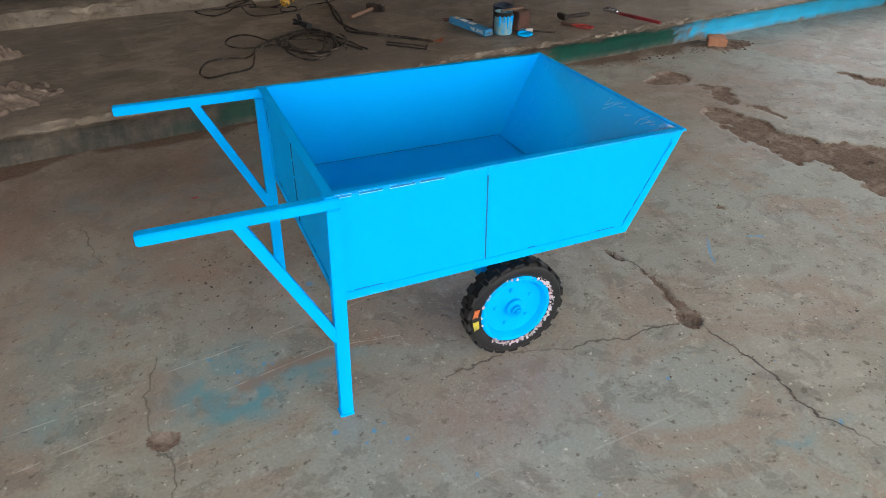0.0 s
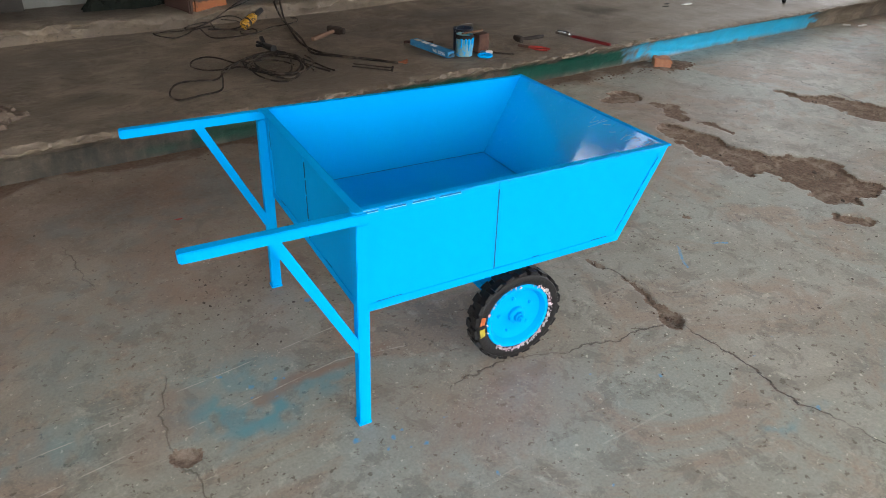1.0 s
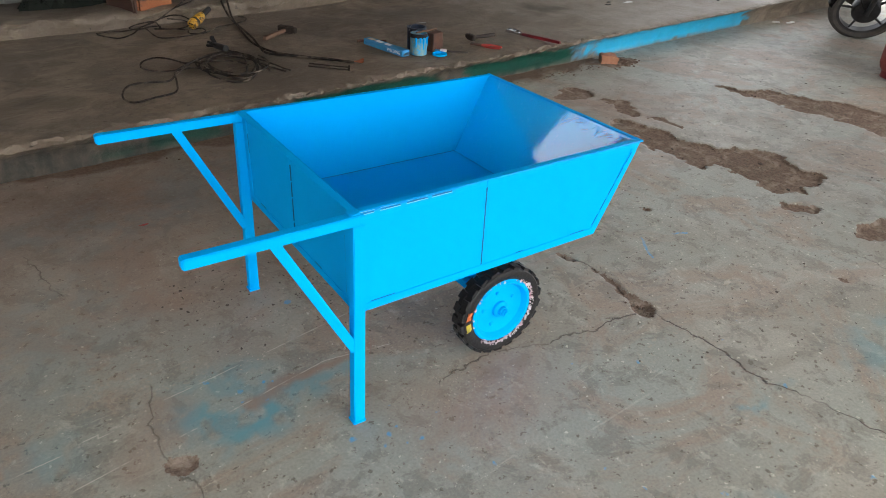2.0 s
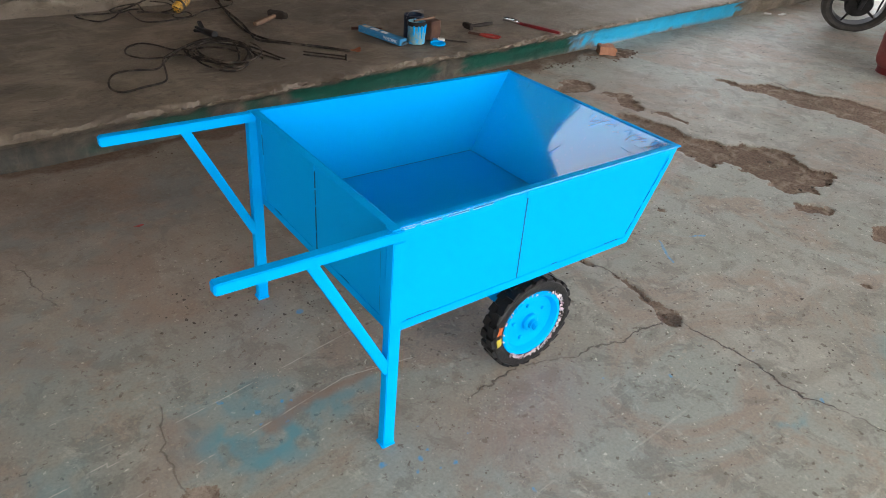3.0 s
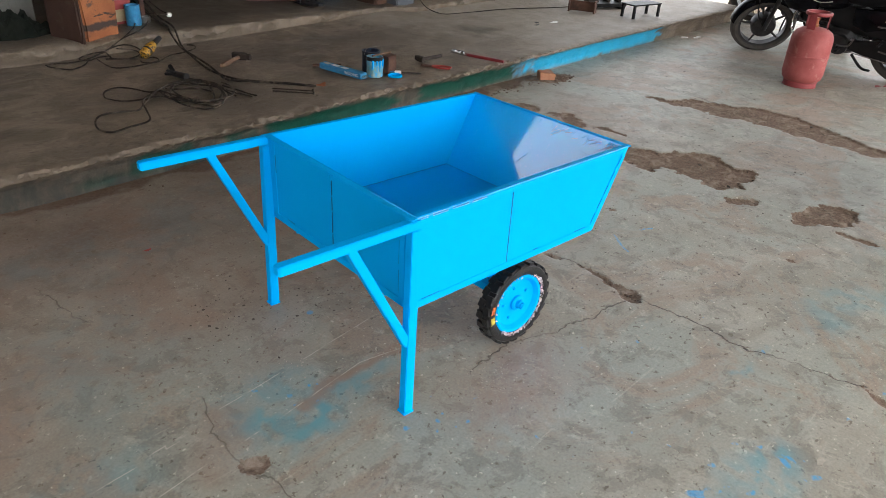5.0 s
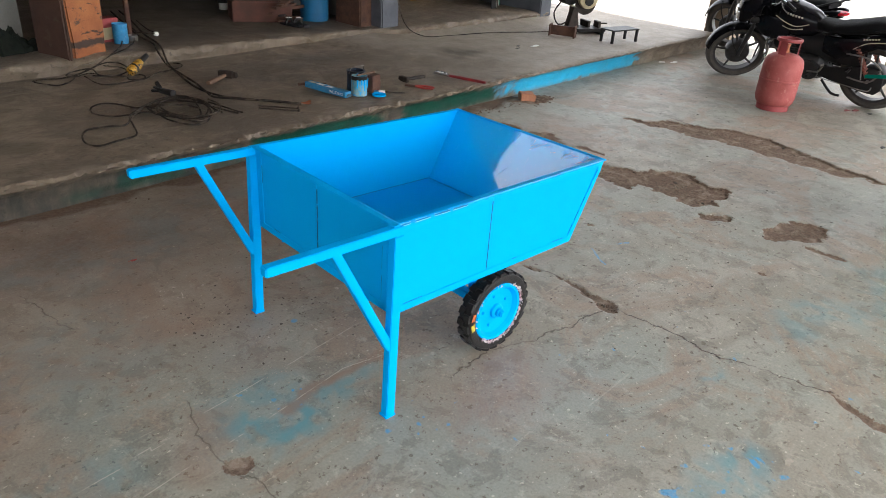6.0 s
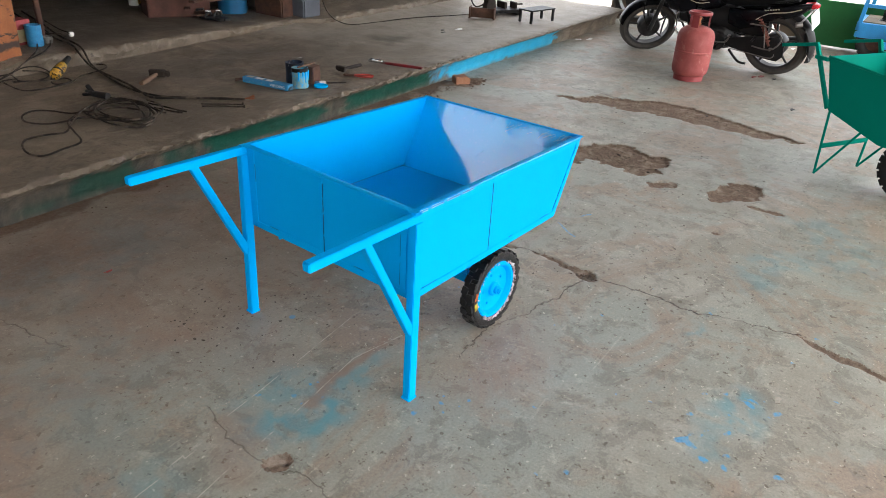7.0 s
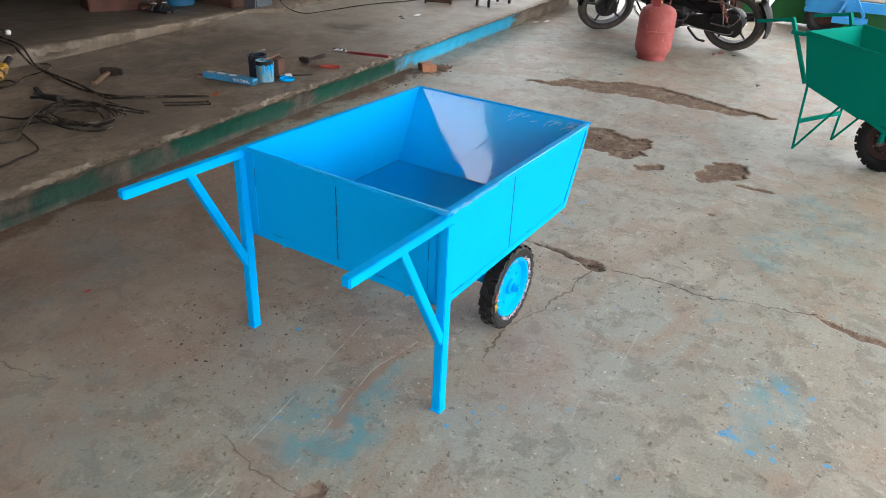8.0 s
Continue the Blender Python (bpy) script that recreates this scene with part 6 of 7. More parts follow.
cord("welding_cable", [
    [(1.28, 4.05, 0.012), (1.3, 3.92, 0.02), (1.31, 3.77, 0.022), (1.28, 3.63, 0.008), (1.17, 3.51, 0.0), (1.08, 3.53, 0.0), (1.03, 3.67, 0.006), (1.06, 3.82, 0.012), (1.15, 3.95, 0.006), (1.25, 3.98, 0.004), (1.34, 3.91, 0.008), (1.35, 3.79, 0.01), (1.31, 3.67, 0.018), (1.33, 3.6, 0.004)],
    [(0.96, 3.85, 0.012), (1.09, 3.94, 0.018), (1.21, 3.97, 0.012), (1.31, 3.94, 0.014), (1.34, 3.81, 0.02), (1.28, 3.66, 0.02), (1.18, 3.56, 0.012), (1.11, 3.66, 0.012), (1.04, 3.74, 0.016), (0.99, 3.83, 0.008), (0.93, 3.85, 0.0), (0.83, 3.88, 0.0), (0.78, 3.98, 0.0), (0.82, 4.09, 0.0), (0.9, 4.13, 0.0), (0.96, 4.07, 0.0), (1.0, 3.94, 0.004), (1.03, 3.87, 0.022), (1.05, 3.77, 0.024), (1.08, 3.6, 0.014), (1.14, 3.51, 0.012), (1.24, 3.57, 0.014), (1.31, 3.76, 0.03), (1.28, 3.91, 0.03), (1.18, 3.94, 0.022), (1.07, 3.88, 0.026)],
    [(1.0, 3.86, 0.024), (0.89, 3.77, 0.006), (0.82, 3.7, 0.0), (0.73, 3.73, 0.0), (0.64, 3.73, 0.0), (0.58, 3.65, 0.0), (0.55, 3.54, 0.0), (0.58, 3.47, 0.0), (0.68, 3.49, 0.0), (0.79, 3.52, 0.0), (0.85, 3.67, 0.0), (0.89, 3.79, 0.012), (0.97, 3.84, 0.026), (1.11, 3.93, 0.03), (1.22, 3.94, 0.034), (1.29, 3.86, 0.034), (1.2, 3.6, 0.02), (1.12, 3.58, 0.02), (1.06, 3.72, 0.03), (1.1, 3.86, 0.034), (1.2, 3.9, 0.04)],
    loops(1.19, 3.75, 0.145, 0.2, 0.25, 2, 5, 0.14, 0.01),
    [(1.33, 3.74, 0.03), (1.38, 3.66, 0.014), (1.41, 3.58, 0.004), (1.43, 3.55, 0.0)], [(1.32, 3.68, 0.02), (1.36, 3.60, 0.01), (1.40, 3.55, 0.0)]],
     0.0047, "black rubber welding cable in an untidy coil on the platform")
cord("mains_cable", [[(2.05, 6.3, 0.1), (1.9, 5.75, 0.1), (1.76, 5.3, 0.1), (1.70, 5.0, 0.1), (1.65, 4.84, 0.09), (1.62, 4.72, 0.02), (1.57, 4.5, 0.0), (1.5, 4.2, 0.0), (1.49, 4.02, 0.0), (1.53, 3.86, 0.0), (1.66, 3.68, 0.0), (1.80, 3.50, 0.0)],
                     [(1.98, 6.3, 0.1), (1.83, 5.75, 0.1), (1.71, 5.3, 0.1), (1.66, 4.98, 0.1), (1.61, 4.84, 0.09), (1.6, 4.7, 0.02), (1.56, 4.42, 0.01), (1.52, 4.2, 0.012), (1.47, 4.0, 0.01), (1.46, 3.88, 0.006), (1.58, 3.74, 0.006), (1.7, 3.62, 0.004), (1.78, 3.52, 0.0)]],
     0.0066, "thick black twin cable running out of the shop")
cord("grinder_cord", [[(0.78, 4.8, 0.0), (0.86, 4.8, 0.0), (0.95, 4.78, 0.0), (1.05, 4.8, 0.006), (1.15, 4.82, 0.03), (1.25, 4.83, 0.05), (1.33, 4.82, 0.04), (1.36, 4.75, 0.01), (1.26, 4.56, 0.0), (1.34, 4.51, 0.0), (1.48, 4.61, 0.0), (1.58, 4.63, 0.0), (1.69, 4.68, 0.0), (1.73, 4.76, 0.0), (1.7, 4.8, 0.0)],
                      [(0.78, 4.77, 0.0), (0.8, 4.72, 0.0), (0.84, 4.65, 0.0), (0.88, 4.63, 0.0), (0.96, 4.67, 0.006), (1.04, 4.78, 0.008), (1.16, 4.82, 0.03), (1.28, 4.83, 0.09), (1.40, 4.86, 0.115), (1.5, 4.98, 0.112), (1.56, 5.06, 0.11), (1.74, 5.39, 0.11), (1.81, 5.64, 0.11), (1.93, 5.9, 0.11)],
                      [(1.16, 4.76, 0.008), (1.1, 4.78, 0.008), (1.01, 4.74, 0.008), (0.98, 4.8, 0.01), (1.05, 4.83, 0.02), (1.14, 4.8, 0.03), (1.15, 4.72, 0.006), (1.24, 4.68, 0.0), (1.33, 4.72, 0.006), (1.32, 4.79, 0.02), (1.22, 4.8, 0.04)],
                      [(1.06, 4.72, 0.01), (1.07, 4.53, 0.0), (1.2, 4.49, 0.0), (1.34, 4.5, 0.008), (1.36, 4.6, 0.006), (1.29, 4.6, 0.006), (1.2, 4.66, 0.008), (1.1, 4.7, 0.012)],
                      [(1.28, 4.83, 0.09), (1.36, 4.88, 0.115), (1.44, 5.0, 0.11), (1.55, 5.2, 0.11), (1.6, 5.3, 0.11), (1.72, 5.36, 0.11), (1.8, 5.28, 0.11), (1.84, 5.3, 0.11), (1.86, 5.46, 0.11), (1.95, 5.8, 0.11)]],
     0.0042, "thin black power cord lying in loose loops")
cord("wall_cable", [[(3.83, 4.82, 0.9), (3.82, 4.8, 0.45), (3.86, 4.72, 0.12), (3.98, 4.6, 0.01), (4.25, 4.52, 0.0), (4.6, 4.46, 0.0), (4.9, 4.36, 0.0), (5.2, 4.22, 0.0), (5.45, 4.1, 0.01)]], 0.0042, "thin black cable hanging down the pillar and across the platform")
bm = bmesh.new()
for k in range(9):
    rod(bm, (1.80 + 0.002 * k, 3.50 - 0.001 * k, TOP + 0.012), (1.835 + 0.004 * (k % 3), 3.468 - 0.004 * (k % 4), TOP + 0.006 + 0.003 * k), 0.003, 6)
single("cable_lug", bm, COPPER, "frayed copper cable end", "cable end")


def build_holder():
    h = thing("electrode_holder", "black welding electrode holder lying beside its cable coil", "electrode holder", pose(1.26, 4.15, TOP, 0, 0, -85))
    bm = bmesh.new()
    rod(bm, (0.0, 0, 0.022), (0.13, 0, 0.03), 0.017, 12, 0.02)
    part("grip", bm, BLACK, h, bevel=0.003)
    bm = bmesh.new()
    bar(bm, (0.0, 0, 0.03), (-0.05, 0.008, 0.06), 0.022, 0.018)
    bar(bm, (0.0, 0.0, 0.02), (-0.06, -0.02, 0.012), 0.02, 0.016)
    bar(bm, (0.05, 0.0, 0.03), (0.0, -0.045, 0.05), 0.016, 0.012)
    part("jaw", bm, BLACK, h, "blackened jaw", 0.003)


build_holder()


def build_hammer(name, m, ln, head, label, handle_mat):
    h = thing(name, label, "hammer", m)
    bm = bmesh.new()
    loft(bm, [(0.0, 0, 0.013, 0.012, 0.036), (ln * 0.25, 0, 0.016, 0.008, 0.038), (ln * 0.7, 0, 0.012, 0.012, 0.036), (ln, 0, 0.011, 0.014, 0.034)], 12)
    part("handle", bm, handle_mat, h, "worn wooden handle")
    bm = bmesh.new()
    box(bm, (ln, 0, 0.028), (head * 0.36, head, 0.044))
    box(bm, (ln, -head * 0.62, 0.028), (head * 0.26, head * 0.3, 0.034))
    part("head", bm, IRON, h, "blackened steel head", 0.005)


build_hammer("sledge_hammer", pose(1.57, 4.14, TOP, 0, 0, 31), 0.24, 0.1, "short wooden-handled hammer with a heavy blackened head", WOOD)
build_hammer("claw_hammer", pose(2.89, 3.53, TOP, 0, 0, 177) @ Matrix.Scale(0.82, 4), 0.23, 0.085, "small hammer with a blackened head and handle", IRON)


def build_wrench():
    w = thing("pipe_wrench", "red-handled adjustable pipe wrench lying on the platform", "wrench", pose(3.05, 3.57, TOP, 0, 0, -76.5))
    bm = bmesh.new()
    loft(bm, [(0.1, 0, 0.010, 0.004, 0.022), (0.2, 0, 0.011, 0.003, 0.024), (0.36, 0, 0.013, 0.003, 0.024), (0.40, 0, 0.011, 0.005, 0.022)], 12)
    part("handle", bm, RED, w)
    bm = bmesh.new()
    bar(bm, (0.12, 0, 0.013), (0.0, 0.004, 0.016), 0.02, 0.016)
    box(bm, (0.0, 0.016, 0.016), (0.028, 0.05, 0.018))
    box(bm, (0.04, 0.02, 0.016), (0.026, 0.042, 0.018))
    rod(bm, (0.06, 0.016, 0.016), (0.085, 0.012, 0.016), 0.014, 14)
    part("jaw", bm, CHROME, w, "bright steel jaws", 0.002)


build_wrench()


def build_pliers():
    p = thing("pliers", "pliers with orange-red grips lying on the platform", "pliers", pose(2.64, 3.47, TOP, 0, 0, -62))
    for s in (-1, 1):
        bm = bmesh.new()
        sweep(bm, [(0.075, s * 0.005, 0.009), (0.11, s * 0.022, 0.009), (0.15, s * 0.028, 0.009), (0.20, s * 0.014, 0.009)], 0.0065, 8)
        part("grip", bm, ORANGE_RED, p)
        bm = bmesh.new()
        bar(bm, (0.08, s * 0.005, 0.008), (0.0, s * 0.004, 0.008), 0.011, 0.012)
        part("jaw", bm, RUST, p, bevel=0.002)


build_pliers()


def build_paint_can():
    c = thing("paint_can", "small open paint tin smeared with blue paint", "paint can", pose(2.235, 3.475, TOP, 0, 0, 10))
    bm = bmesh.new()
    lathe(bm, [(0.0, 0.0), (0.049, 0.0), (0.051, 0.004), (0.05, 0.01), (0.05, 0.112), (0.052, 0.116), (0.052, 0.122), (0.045, 0.122), (0.045, 0.09), (0.0, 0.09)], 36)
    part("tin", bm, TINPAINT, c)
    bm = bmesh.new()
    lathe(bm, [(0.0, 0.088), (0.0445, 0.088), (0.0445, 0.093), (0.0, 0.093)], 24)
    part("paint", bm, BLUE, c)
    bm = bmesh.new()
    lathe(bm, [(0.0505, 0.1), (0.053, 0.101), (0.053, 0.124), (0.0505, 0.1245)], 36, None, True)
    part("rim", bm, BLACK, c, "dark rim crusted with paint")
    for k, (a, ln) in enumerate(((3.6, 0.05), (4.1, 0.03), (4.5, 0.07), (5.0, 0.04), (5.5, 0.06))):
        bm = bmesh.new()
        rod(bm, (0.0505 * math.cos(a), 0.0505 * math.sin(a), 0.105), (0.0505 * math.cos(a), 0.0505 * math.sin(a), 0.105 - ln), 0.007, 8, 0.003)
        part("paint_run", bm, BLUE, c)
    bm = bmesh.new()
    rod(bm, (-0.02, 0.0, 0.127), (0.12, -0.03, 0.132), 0.006, 8)
    part("stir_stick", bm, WOOD, c)


build_paint_can()
# Lid of a paint tin, lying on its own.
bm = bmesh.new()
lathe(bm, [(0.0, 0.003), (0.036, 0.003), (0.038, 0.012), (0.044, 0.012), (0.045, 0.003), (0.04, 0.0), (0.0, 0.0)], 32)
single("paint_tin_lid", bm, BLUE, "round paint tin lid covered in blue paint", "tin disc", pose(2.325, 3.385, TOP))
bm = bmesh.new()
box(bm, (0, 0, 0.055), (0.09, 0.05, 0.11))
bmesh.ops.subdivide_edges(bm, edges=bm.edges, cuts=3, use_grid_fill=True)
for v in bm.verts:
    v.co += Vector((random.uniform(-1, 1), random.uniform(-1, 1), random.uniform(-0.5, 0.5))) * 0.002
single("iron_block", bm, RUST, "rust brown iron block standing beside the tin", "metal block", pose(2.362, 3.482, TOP, 0, 0, 12), 0.003)
t = thing("dark_tin", "dark navy open tin crusted with paint behind the paint can", "tin", pose(2.297, 3.58, TOP))
bm = bmesh.new()
lathe(bm, [(0.0, 0.0), (0.056, 0.0), (0.058, 0.005), (0.057, 0.012), (0.057, 0.118), (0.06, 0.122), (0.06, 0.129), (0.051, 0.129), (0.051, 0.1), (0.0, 0.1)], 32)
part("tin", bm, mat("navy_tin", (0.006, 0.02, 0.05), (0.012, 0.012, 0.016), 0.45, scale=16, wear=(0.01, 0.10, 0.22), wear_at=0.62), t)
bm = bmesh.new()
sweep(bm, [(-0.058, 0, 0.11), (-0.05, -0.02, 0.15), (0.0, -0.03, 0.158), (0.05, -0.02, 0.15), (0.058, 0, 0.11)], 0.002, 6)
part("wire_handle", bm, STEEL, t, "bent wire handle")


def build_packet():
    p = thing("electrode_packet", "long blue cardboard packet of welding electrodes", "packet", pose(2.115, 3.64, TOP, 0, 0, -84))
    bm = bmesh.new()
    box(bm, (0, 0, 0.018), (0.36, 0.055, 0.036))
    part("box", bm, LABELBLUE, p, bevel=0.003)
    for x, w in ((-0.135, 0.045), (-0.06, 0.06), (0.02, 0.05)):
        bm = bmesh.new()
        box(bm, (x, 0.0, 0.0365), (w, 0.03, 0.0012))
        part("printed_panel", bm, LABELWHITE if x > -0.1 else STRIPE, p)
    cu = bpy.data.curves.new("word", "FONT")
    cu.body, cu.size, cu.extrude, cu.align_x, cu.align_y = "WELDING", 0.026, 0.0006, "CENTER", "CENTER"
    tmp = bpy.data.objects.new("word", cu)
    me = bpy.data.meshes.new_from_object(tmp)
    bpy.data.objects.remove(tmp)
    me.materials.append(LABELWHITE)
    word = new("printed_word", me)
    word.parent = p
    word.matrix_basis = pose(0.10, -0.028, 0.018, 90, 0, 0)
    bm = bmesh.new()
    for k in range(7):
        rod(bm, (0.18, -0.02 + 0.006 * k, 0.012 + 0.005 * (k % 3)), (0.197 + 0.002 * (k % 3), -0.02 + 0.006 * k, 0.012 + 0.005 * (k % 3)), 0.0025, 6)
    part("electrodes", bm, STEEL, p)


build_packet()
for k, (x0, y0, x1, y1) in enumerate(((1.548, 3.57, 1.698, 3.395), (1.575, 3.612, 1.725, 3.437))):
    bm = bmesh.new()
    rod(bm, (x0, y0, TOP + 0.005), (x1, y1, TOP + 0.005), 0.004, 8)
    rod(bm, (x1, y1, TOP + 0.008), (x1 + 0.004, y1 - 0.005, TOP + 0.008), 0.009, 10)
    single("iron_bolt", bm, IRON, "long dark steel bolt lying on the platform", "bolt", group="bolts by the cable")
bm = bmesh.new()
sweep(bm, [(2.05, 3.86, TOP + 0.01), (2.12, 3.82, TOP + 0.012), (2.2, 3.76, TOP + 0.01)], 0.009, 8)
single("file_tool", bm, RUST, "rusty file lying behind the packet", "file")
t = thing("paint_brush", "small paint brush with a pale ferrule and dark handle", "brush", pose(2.38, 3.42, TOP, 0, 0, -40))
bm = bmesh.new()
box(bm, (0.0, 0, 0.011), (0.042, 0.03, 0.018))
part("ferrule", bm, WHITE_PLATE, t, "paint-smeared pale ferrule", 0.004)
bm = bmesh.new()
box(bm, (-0.036, 0, 0.010), (0.034, 0.03, 0.014))
part("bristles", bm, DRUM, t, "paint-stiffened bristles", 0.003)
bm = bmesh.new()
loft(bm, [(0.02, 0, 0.009, 0.004, 0.016), (0.05, 0, 0.006, 0.004, 0.013), (0.12, 0, 0.005, 0.003, 0.011), (0.15, 0, 0.003, 0.004, 0.009)], 10)
part("handle", bm, IRON, t)


def build_grinder():
    g = thing("angle_grinder", "yellow and black angle grinder lying on its cord", "grinder", pose(1.30, 4.59, TOP + 0.006, 0, -18, 32) @ Matrix.Scale(0.85, 4))
    bm = bmesh.new()
    m = Matrix.Translation((0, 0, 0.04)) @ Matrix.Rotation(radians(90), 4, "Y")
    lathe(bm, [(0.0, 0.0), (0.026, 0.0), (0.036, 0.01), (0.038, 0.03), (0.036, 0.07), (0.038, 0.075), (0.038, 0.1), (0.032, 0.13), (0.026, 0.15), (0.0, 0.15)], 24, m)
    part("body", bm, YELLOW, g)
    bm = bmesh.new()
    lathe(bm, [(0.0385, 0.045), (0.0395, 0.046), (0.0395, 0.062), (0.0385, 0.063)], 24, m, True)
    part("band", bm, BLACK, g)
    bm = bmesh.new()
    rod(bm, (0.14, 0, 0.04), (0.25, 0.0, 0.04), 0.024, 16, 0.019)
    part("handle", bm, BLACK, g, bevel=0.004)
    for a in range(5):
        bm = bmesh.new()
        c, q = 0.019 * math.cos(a * 1.257), 0.019 * math.sin(a * 1.257)
        rod(bm, (-0.002, c, 0.04 + q), (0.004, c, 0.04 + q), 0.006, 8)
        part("vent", bm, BLACK, g)


build_grinder()


# ---- sacking, brick, litter ----
def heap(name, cx, cy, rx, ry, h, seed, material, label, category, z0, fringe=0):
    """Crumpled cloth: an uneven outline, sharp folds, loose threads at the hem."""
    n, m, rnd = 110, 26, random.Random(seed)
    bm = bmesh.new()
    px, py = rnd.uniform(0, 50), rnd.uniform(0, 50)
    fold = lambda x, y, s, o: 1 - abs(noise.noise((x * s + px + o, y * s * 0.55 + py, o))) * 2.4
    rows = []
    for k in range(m + 1):
        f = k / m
        row = []
        for j in range(n):
            a = j / n * math.tau
            e = 1 + 0.4 * noise.noise((math.cos(a) * 1.7 + px, math.sin(a) * 1.7, seed)) + 0.18 * noise.noise((math.cos(a) * 6 + px, math.sin(a) * 6, seed)) + 0.06 * rnd.uniform(-1, 1) * (f > 0.9)
            x, y = rx * e * f * math.cos(a), ry * e * f * math.sin(a)
            z = h * (1 - f ** 2.2) * (0.35 + 0.65 * max(0, fold(x, y, 9, 0.3))) + 0.5 * h * max(0, fold(x + 0.4 * y, y, 22, 1.7)) * (1 - f * 0.55) + 0.25 * h * max(0, fold(y, x, 45, 3.1)) * (1 - f * 0.4)
            row.append(bm.verts.new((cx + x, cy + y, z0 + (z if k < m else 0.002))))
        rows.append(row)
    for a, b in zip(rows, rows[1:]):
        for j in range(n):
            bm.faces.new((a[j], a[(j + 1) % n], b[(j + 1) % n], b[j]))
    bmesh.ops.remove_doubles(bm, verts=bm.verts, dist=1e-5)
    for k in range(fringe):
        v = rows[-1][rnd.randrange(n)]
        if not v.is_valid:
            continue
        d = Vector((v.co.x - cx, v.co.y - cy, 0)).normalized() * rnd.uniform(0.01, 0.035)
        t = Vector((-d.y, d.x, 0)) * rnd.uniform(-0.6, 0.6)
        rod(bm, (v.co.x, v.co.y, z0 + 0.006), (v.co.x + d.x + t.x, v.co.y + d.y + t.y, z0 + rnd.uniform(0.002, 0.01)), rnd.uniform(0.0012, 0.003), 5, 0.0006)
    return single(name, bm, material, label, category)


heap("sack", -0.33, 3.62, 0.25, 0.20, 0.05, 2, SACK, "crumpled torn jute sack on the platform edge", "sack", TOP - 0.002, 60)
heap("rag", -0.33, 4.3, 0.12, 0.06, 0.05, 5, SACK, "small crumpled brown rag on the platform", "rag", TOP - 0.002, 20)
bm = bmesh.new()
box(bm, (0, 0, 0.029), (0.115, 0.09, 0.058))
bmesh.ops.subdivide_edges(bm, edges=bm.edges, cuts=5, use_grid_fill=True)
for v in bm.verts:
    v.co += Vector((noise.noise(v.co * 25), noise.noise(v.co * 25 + Vector((9, 0, 0))), noise.noise(v.co * 25 + Vector((0, 9, 0))))) * 0.006
    if v.co.x > 0.02 and v.co.z > 0.04:
        v.co.z -= (v.co.x - 0.02) * 0.3
single("brick_piece", bm, BRICKM, "broken half of a fired clay brick on the floor", "brick", pose(3.6, 3.135, 0.002, 0, 0, -38), 0.012)


def scraps(name, spots, size, material, label, category, seed):
    for k, (x, y, z) in enumerate(spots):
        rnd = random.Random(seed + k)
        bm = bmesh.new()
        n = 11
        ring = []
        for j in range(n):
            a = j / n * math.tau
            r = size * rnd.uniform(0.5, 1.2)
            ring.append(bm.verts.new((x + r * 1.5 * math.cos(a), y + r * 0.7 * math.sin(a), z + rnd.uniform(0.001, size * 0.25))))
        mid = bm.verts.new((x + size * 0.3, y, z + size * 0.22))
        for j in range(n):
            bm.faces.new((ring[j], ring[(j + 1) % n], mid))
        bot = [bm.verts.new((v.co.x, v.co.y, z)) for v in ring]
        bm.faces.new(list(reversed(bot)))
        for j in range(n):
            bm.faces.new((bot[j], bot[(j + 1) % n], ring[(j + 1) % n], ring[j]))
        single(name, bm, material, label, category, group=category if len(spots) > 1 else "")


scraps("paper_scrap", [(4.62, 3.82, TOP), (5.9, 3.2, 0.0), (6.0, 3.12, 0.0), (7.2, 1.4, 0.0), (7.0, 0.9, 0.0)], 0.035, LITTER, "crumpled scrap of white litter on the concrete", "litter", 3)
scraps("pale_stone", [(1.815, 1.075, -0.001), (1.090, 0.350, -0.001), (3.75, 3.06, 0.0)], 0.016, MORTAR, "pale flattened lump of mortar on the floor", "stone", 17)
scraps("paint_chip", [(0.3, 2.62, -0.001)], 0.012, ORANGE_RED, "small orange scrap on the floor", "scrap", 27)
scraps("dark_rag", [(5.59, 1.43, 0.0), (5.66, 1.38, 0.0)], 0.03, LPG_DARK, "dull red rag scrap on the floor", "rag scrap", 31)
scraps("dark_chip", [(4.73, 0.96, 0.0), (5.64, 1.27, 0.0), (4.47, 3.9, TOP), (4.4, 3.84, TOP)], 0.022, BLACK, "small dark scrap on the floor", "scrap", 41)


